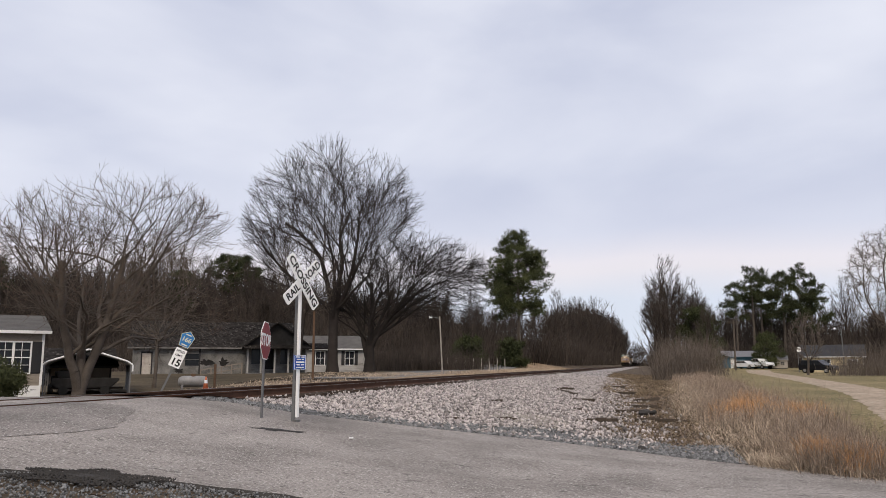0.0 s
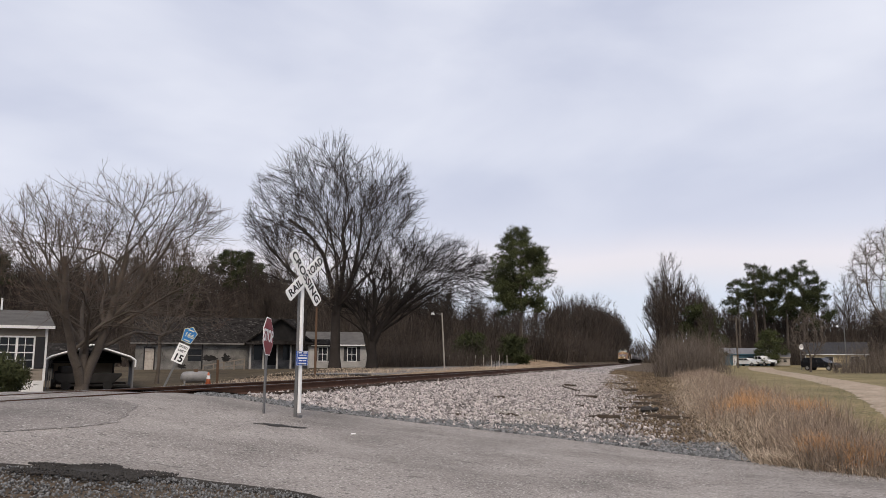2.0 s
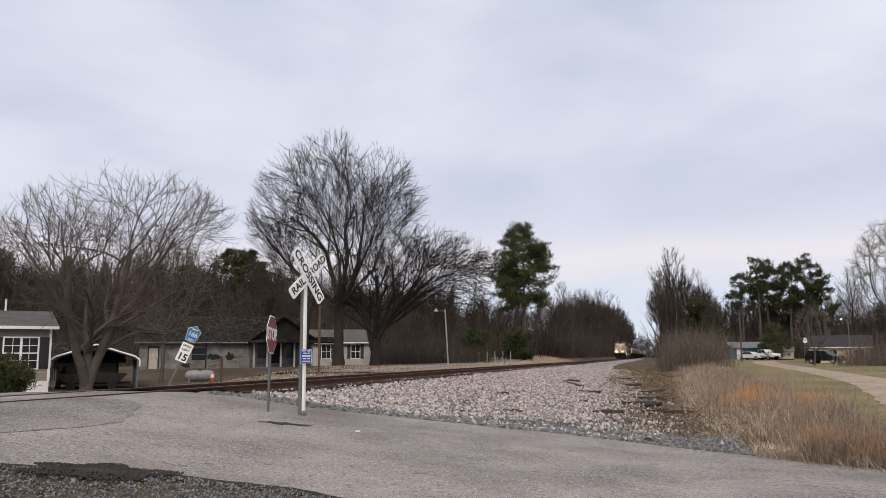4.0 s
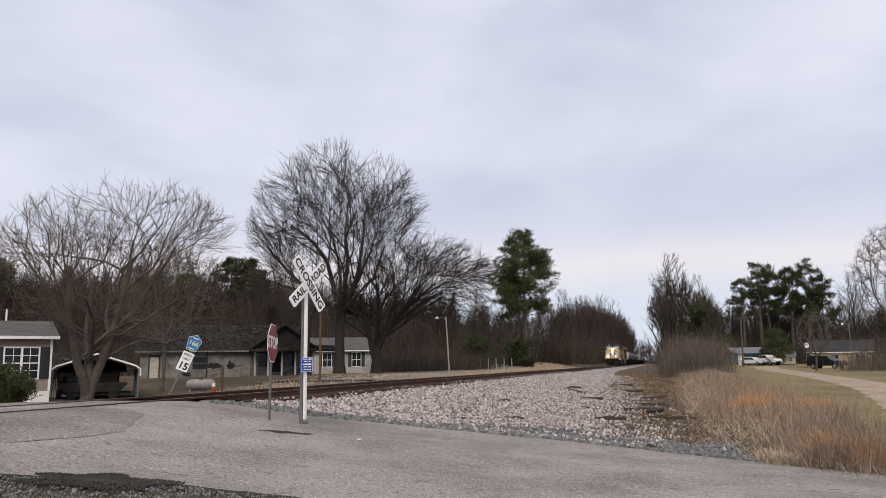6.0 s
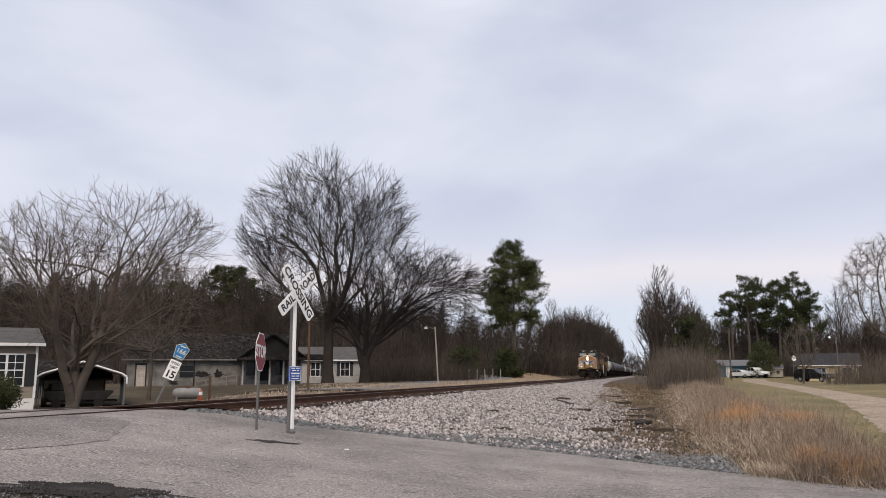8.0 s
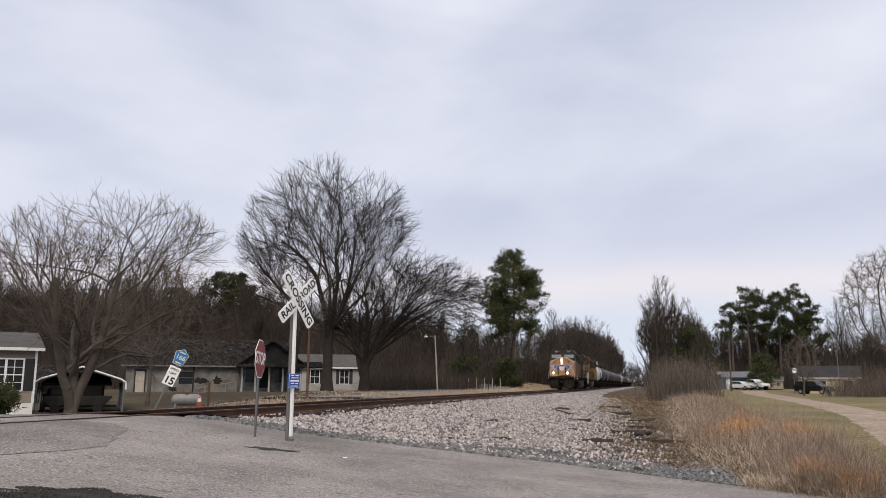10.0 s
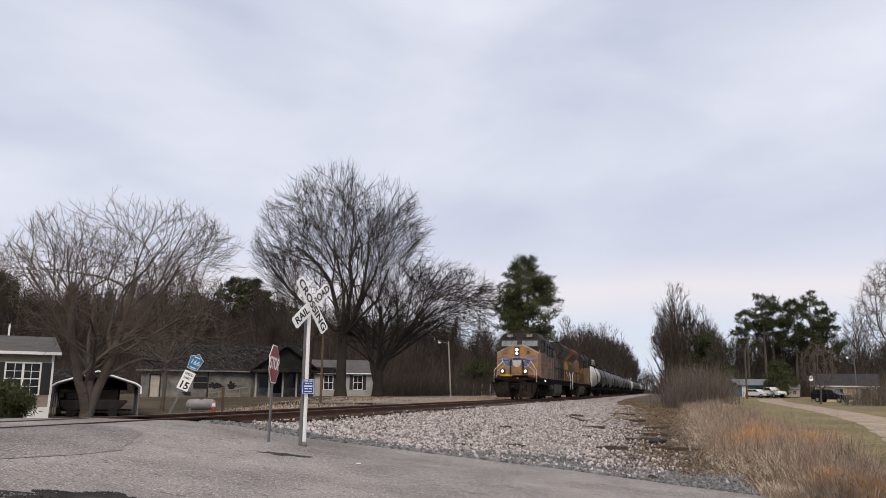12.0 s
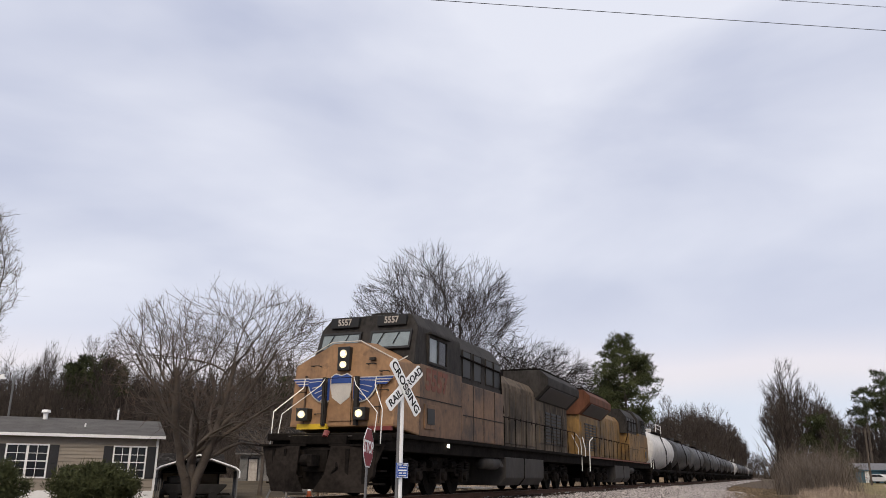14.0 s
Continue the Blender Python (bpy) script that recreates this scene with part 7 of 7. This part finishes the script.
def propane_tank():
    x, y = -21.45, 33.8
    t = thing("propane_tank", "silver horizontal propane tank on short feet", "propane tank", pose(x, y, height(x, y), 0, 0, 33))
    n, r, zc = 20, 0.27, 0.40
    g = Geo()
    prof = [(-0.70, 0.0), (-0.68, 0.12), (-0.62, 0.20), (-0.53, 0.255), (-0.44, r), (0.44, r), (0.53, 0.255), (0.62, 0.20), (0.68, 0.12), (0.70, 0.0)]
    for xx, rr in prof:
        g.v += [(xx, rr * math.cos(TAU * i / n), zc + rr * math.sin(TAU * i / n)) for i in range(n)]
    for k in range(len(prof) - 1):
        g.f += [(k * n + i, k * n + (i + 1) % n, (k + 1) * n + (i + 1) % n, (k + 1) * n + i) for i in range(n)]
    part("vessel", g, M["tank_silver"], t, smooth=True)
    part("valve_dome", Geo().tube((0, 0, 0.64), (0, 0, 0.78), 0.12, 0.10, n=14), M["post_rust"], t)
    for xx in (-0.5, 0.5):
        part("foot", Geo().box(xx - 0.04, xx + 0.04, -0.2, 0.2, 0, 0.25), M["tank_silver"], t)
    c = thing("traffic_cone", "faded orange traffic cone with a white band", "traffic cone", pose(-19.9, 32.4, height(-19.9, 32.4)))
    part("base", Geo().box(-0.16, 0.16, -0.16, 0.16, 0, 0.04), M["cone"], c)
    part("cone", Geo().tube((0, 0, 0.04), (0, 0, 0.6), 0.13, 0.03, n=14), M["cone"], c, smooth=True)
    part("band", Geo().tube((0, 0, 0.3), (0, 0, 0.45), 0.09, 0.062, n=14), M["sheet_white"], c)
    f = thing("fence_post", "dark rusty fence post in the yard", "fence post", pose(-19.5, 32.5, height(-19.5, 32.5)))
    part("stake", Geo().tube((0, 0, -0.1), (0, 0, 1.15), 0.06, n=8), M["post_rust"], f)


propane_tank()


def pole(name, label, x, y, top, r, mat, lean=0.0, lamp=False, arm=False):
    z = height(x, y)
    t = thing(name, label, "pole", pose(x, y, z - 0.1, 0, lean, 0))
    part("shaft", Geo().tube((0, 0, 0), (0, 0, top - z), r, r * 0.8, n=10), mat, t)
    if lamp:
        part("lamp_arm", Geo().tube((0, 0, top - z - 0.2), (-0.9, 0, top - z + 0.1), 0.03, n=6), M["galv"], t)
        part("lamp_head", Geo().tube((-0.9, 0, top - z + 0.15), (-0.9, 0, top - z - 0.1), 0.1, 0.18, n=10), M["white"], t)
    if arm:
        part("crossarm", Geo().box(-1.1, 1.1, -0.06, 0.06, top - z - 0.6, top - z - 0.48), mat, t)
        for xx in (-0.95, -0.4, 0.4, 0.95):
            part("insulator", Geo().tube((xx, 0, top - z - 0.48), (xx, 0, top - z - 0.3), 0.04, n=8), M["galv"], t)
    return t


pole("utility_pole", "thin rusty metal pole beside the far road", -18.45, 41.0, 4.7, 0.075, M["post_rust"])
pole("utility_pole", "pale wooden pole with a yard lamp among brush", -19.3, 72.5, 6.3, 0.075, M["pole"], -3, lamp=True)
pole("utility_pole", "tall wooden utility pole near the blue house", 13.4, 139.4, 9.3, 0.16, M["bark"], 0.3, arm=True)
pole("yard_light", "slim yard light pole by the cream house", 27.2, 127.0, 7.0, 0.08, M["galv"], 0, lamp=True)
pole("yard_light", "thin street lamp behind the mobile home", -37.0, 30.0, 6.4, 0.06, M["galv"], 0, lamp=True)


def dish():
    x, y = 21.0, 126.5
    t = thing("satellite_dish", "white satellite dish on a pole", "satellite dish", pose(x, y, height(x, y), 0, 0, 30))
    part("mast", Geo().tube((0, 0, 0), (0, 0, 3.2), 0.06, n=8), M["galv"], t)
    g = Geo()
    n = 16
    for r, d in ((0.0, 0.12), (0.2, 0.09), (0.4, 0.0)):
        g.v += [(r * math.cos(TAU * i / n), -0.1 - (0.12 - d), 3.4 + r * math.sin(TAU * i / n)) for i in range(n)]
    for k in range(2):
        g.f += [(k * n + i, k * n + (i + 1) % n, (k + 1) * n + (i + 1) % n, (k + 1) * n + i) for i in range(n)]
    part("reflector", g, M["white"], t, smooth=True)


dish()


def fence():
    t = thing("wire_fence", "low dark fence along the brush", "fence")
    rr = random.Random(4)
    for k in range(12):
        x, y = -24.0 + 0.72 * k, 78.0 + 0.9 * k
        z = height(x, y)
        part("fence_post", Geo().tube((x, y, z - 0.1), (x + rr.uniform(-0.05, 0.05), y, z + 1.25), 0.05, n=6), M["pole"], t)
    for dz in (0.35, 0.75, 1.15):
        part("fence_wire", Geo().tube((-24.0, 78.0, height(-24, 78) + dz), (-16.1, 87.9, height(-16.1, 87.9) + dz), 0.012, n=4), M["iron"], t)


fence()


# ---- vehicles ----
def vehicle(name, label, category, x, y, turn, paint, profile, glass, length, width, wheel):
    """A parked vehicle, its length along x; profile and glass are outlines seen from its side."""
    t = thing(name, label, category, pose(x, y, height(x, y) + 0.03, 0, 0, turn))
    part("body", Geo().prism(profile, "y", -width / 2, width / 2), paint, t, bevel=0.06)
    for sy in (-1, 1):
        for poly in glass:
            part("side_window", Geo().prism(poly, "y", sy * width / 2 - 0.02, sy * width / 2 + 0.012), M["glass_dark"], t)
        for wx in (-length * 0.31, length * 0.31):
            tyre = part("wheel", Geo().tube((wx, sy * (width / 2 - 0.2), wheel), (wx, sy * (width / 2 + 0.03), wheel), wheel, n=20), M["tyre"], t)
            part("rim", Geo().tube((wx, sy * (width / 2 + 0.02), wheel), (wx, sy * (width / 2 + 0.045), wheel), wheel * 0.62, n=14), M["hub"], tyre)
        part("headlight", Geo().box(length / 2 - 0.08, length / 2 + 0.01, sy * 0.68 - 0.15, sy * 0.68 + 0.15, 0.68, 0.85), M["hub"], t)
        part("tail_light", Geo().box(-length / 2 - 0.01, -length / 2 + 0.06, sy * 0.7 - 0.1, sy * 0.7 + 0.1, 0.75, 1.0), M["red"], t)
    part("grille", Geo().box(length / 2 - 0.05, length / 2 + 0.012, -0.5, 0.5, 0.5, 0.72), M["black"], t)
    return t


SEDAN = [(-2.25, 0.35), (-2.28, 0.85), (-1.75, 0.98), (-1.1, 1.42), (0.35, 1.44), (1.05, 1.0), (2.1, 0.86), (2.28, 0.6), (2.22, 0.35)]
SEDAN_G = [[(-1.4, 1.02), (-0.98, 1.36), (-0.25, 1.37), (-0.25, 1.02)], [(-0.17, 1.02), (-0.17, 1.37), (0.3, 1.37), (0.85, 1.02)]]
PICKUP = [(-2.6, 0.5), (-2.62, 1.15), (-0.75, 1.15), (-0.6, 1.8), (0.75, 1.82), (1.25, 1.25), (2.45, 1.15), (2.62, 0.85), (2.6, 0.5)]
PICKUP_G = [[(-0.55, 1.25), (-0.45, 1.7), (0.1, 1.72), (0.1, 1.25)], [(0.18, 1.25), (0.18, 1.72), (0.68, 1.72), (1.05, 1.25)]]
SUV = [(-2.35, 0.4), (-2.4, 1.0), (-2.2, 1.68), (-1.9, 1.76), (0.4, 1.76), (1.15, 1.15), (2.2, 1.0), (2.4, 0.75), (2.36, 0.4)]
SUV_G = [[(-2.1, 1.1), (-2.0, 1.62), (-1.3, 1.66), (-1.3, 1.1)], [(-1.2, 1.1), (-1.2, 1.66), (-0.4, 1.66), (-0.4, 1.1)], [(-0.3, 1.1), (-0.3, 1.66), (0.35, 1.66), (0.9, 1.12)]]
vehicle("sedan", "white sedan parked by the blue house", "car", 16.0, 149.3, -40, M["car_white"], SEDAN, SEDAN_G, 4.56, 1.8, 0.33)
vehicle("pickup_truck", "white pickup truck parked by the blue house", "truck", 18.2, 148.6, -52, M["car_white"], PICKUP, PICKUP_G, 5.24, 1.95, 0.38)
vehicle("minivan", "black minivan parked beside the cream house", "car", 22.1, 118.0, -38, M["car_black"], SUV, SUV_G, 4.8, 1.9, 0.35)


# ---- debris and wires ----
def debris():
    rr = random.Random(12)
    for x, y, l, turn, w in ((-4.1, 38.5, 4.2, -70, 0.10), (-5.2, 25.95, 0.9, -30, 0.06), (-1.75, 22.9, 1.5, -6, 0.09), (0.6, 23.8, 1.2, 12, 0.07), (-3.7, 19.9, 0.7, -12, 0.07), (-4.7, 41.2, 1.6, -20, 0.09),
                             (-4.6, 18.2, 0.5, 5, 0.05), (-3.0, 33.0, 1.5, -25, 0.08), (-0.9, 28.5, 1.0, 24, 0.09), (-0.4, 31.5, 1.1, -18, 0.11), (-0.3, 37.0, 1.3, 35, 0.12), (-1.6, 44.0, 1.6, -40, 0.13), (-2.6, 52.0, 1.8, 20, 0.14), (-0.2, 24.8, 0.8, 30, 0.06), (-2.6, 27.0, 0.8, -50, 0.05)):
        z = height(x, y)
        t = thing("broken_tie", "dark rotten piece of broken timber lying on gravel", "timber", pose(x, y, z + 0.05, rr.uniform(-6, 6), rr.uniform(-4, 4), turn), "broken timber")
        g = Geo()
        k = 5
        for i in range(k):
            a, b = -l / 2 + l * i / k, -l / 2 + l * (i + 1) / k
            g.box(a, b + 0.01, -w * rr.uniform(0.4, 0.8), w * rr.uniform(0.4, 0.8), -0.04, w * rr.uniform(0.4, 0.8))
        part("timber", g, M["debris"], t, bevel=0.012)
    for x, y, r in ((-0.32, 27.2, 0.24), (-0.05, 27.6, 0.17), (-0.25, 14.85, 0.12)):
        t = thing("rubble_lump", "dark lump of broken asphalt in the ditch", "rubble", pose(x, y, height(x, y) + r * 0.35))
        g = Geo()
        bm = bmesh.new()
        bmesh.ops.create_icosphere(bm, subdivisions=2, radius=r)
        for v in bm.verts:
            v.co *= 0.8 + 0.4 * noise.noise(v.co * 5 + Vector((x, y, 0)))
            v.co.z *= 0.7
        g.v = [tuple(v.co) for v in bm.verts]
        g.f = [tuple(v.index for v in f.verts) for f in bm.faces]
        bm.free()
        part("lump", g, M["asphalt_dark"], t)
    for x, y, l in ((-4.55, 11.6, 0.07),):
        t = thing("litter", "small scrap of white litter on the road", "litter", pose(x, y, height(x, y) + 0.045, 0, 0, 20))
        part("scrap", Geo().box(-l / 2, l / 2, -0.025, 0.025, 0, 0.015), M["sheet_white"], t, bevel=0.004)


debris()


def wires():
    for a, b, sag in (((-44.7, -10.8, 9.7), (42.5, 35.3, 9.7), 0.5), ((-44.0, -8.4, 11.3), (46.0, 38.7, 11.3), 0.5)):
        g = Geo()
        pts = []
        for i in range(25):
            k = i / 24
            p = Vector(a).lerp(Vector(b), k)
            p.z -= sag * 4 * k * (1 - k)
            pts.append(p)
        side = (Vector(b) - Vector(a)).cross(Vector((0, 0, 1))).normalized()
        for p in pts:
            g.v += [tuple(p + (side * math.cos(TAU * i / 5) + Vector((0, 0, 1)) * math.sin(TAU * i / 5)) * 0.0055) for i in range(5)]
        g.f = [(j * 5 + i, j * 5 + (i + 1) % 5, (j + 1) * 5 + (i + 1) % 5, (j + 1) * 5 + i) for j in range(len(pts) - 1) for i in range(5)]
        tagged(part("power_line", g, M["wire"]), "thin black overhead power line", "power line")


wires()
def train_y(t):
    """Where the leading nose is along the track."""
    s = 14 - t
    return 17.9 + 19.8 * s + 0.117 * s * s - 0.9 * smooth01(0, 0.7, s)


def motions():
    times = [t / 2 for t in range(29)]
    walk(LEAD, [(t, pose(TRACK_X, train_y(t), RAIL_Z)) for t in times])
    walk(SECOND, [(t, pose(TRACK_X, train_y(t) + 43.9, RAIL_Z, 0, 0, 180)) for t in times])
    for i, car in enumerate(CARS):
        walk(car, [(t, pose(TRACK_X, train_y(t) + 45.7 + 17.1 * i, RAIL_Z)) for t in times])
    # wheels of the leading locomotive roll, a row for every thirtieth of a second
    for w in LEAD_AXLES:
        at = w.matrix_basis.translation.copy()
        walk(w, [(k / 30, pose(at.x, at.y, at.z, math.degrees((train_y(0) - train_y(k / 30)) / 0.53) % 360)) for k in range(421)])


motions()
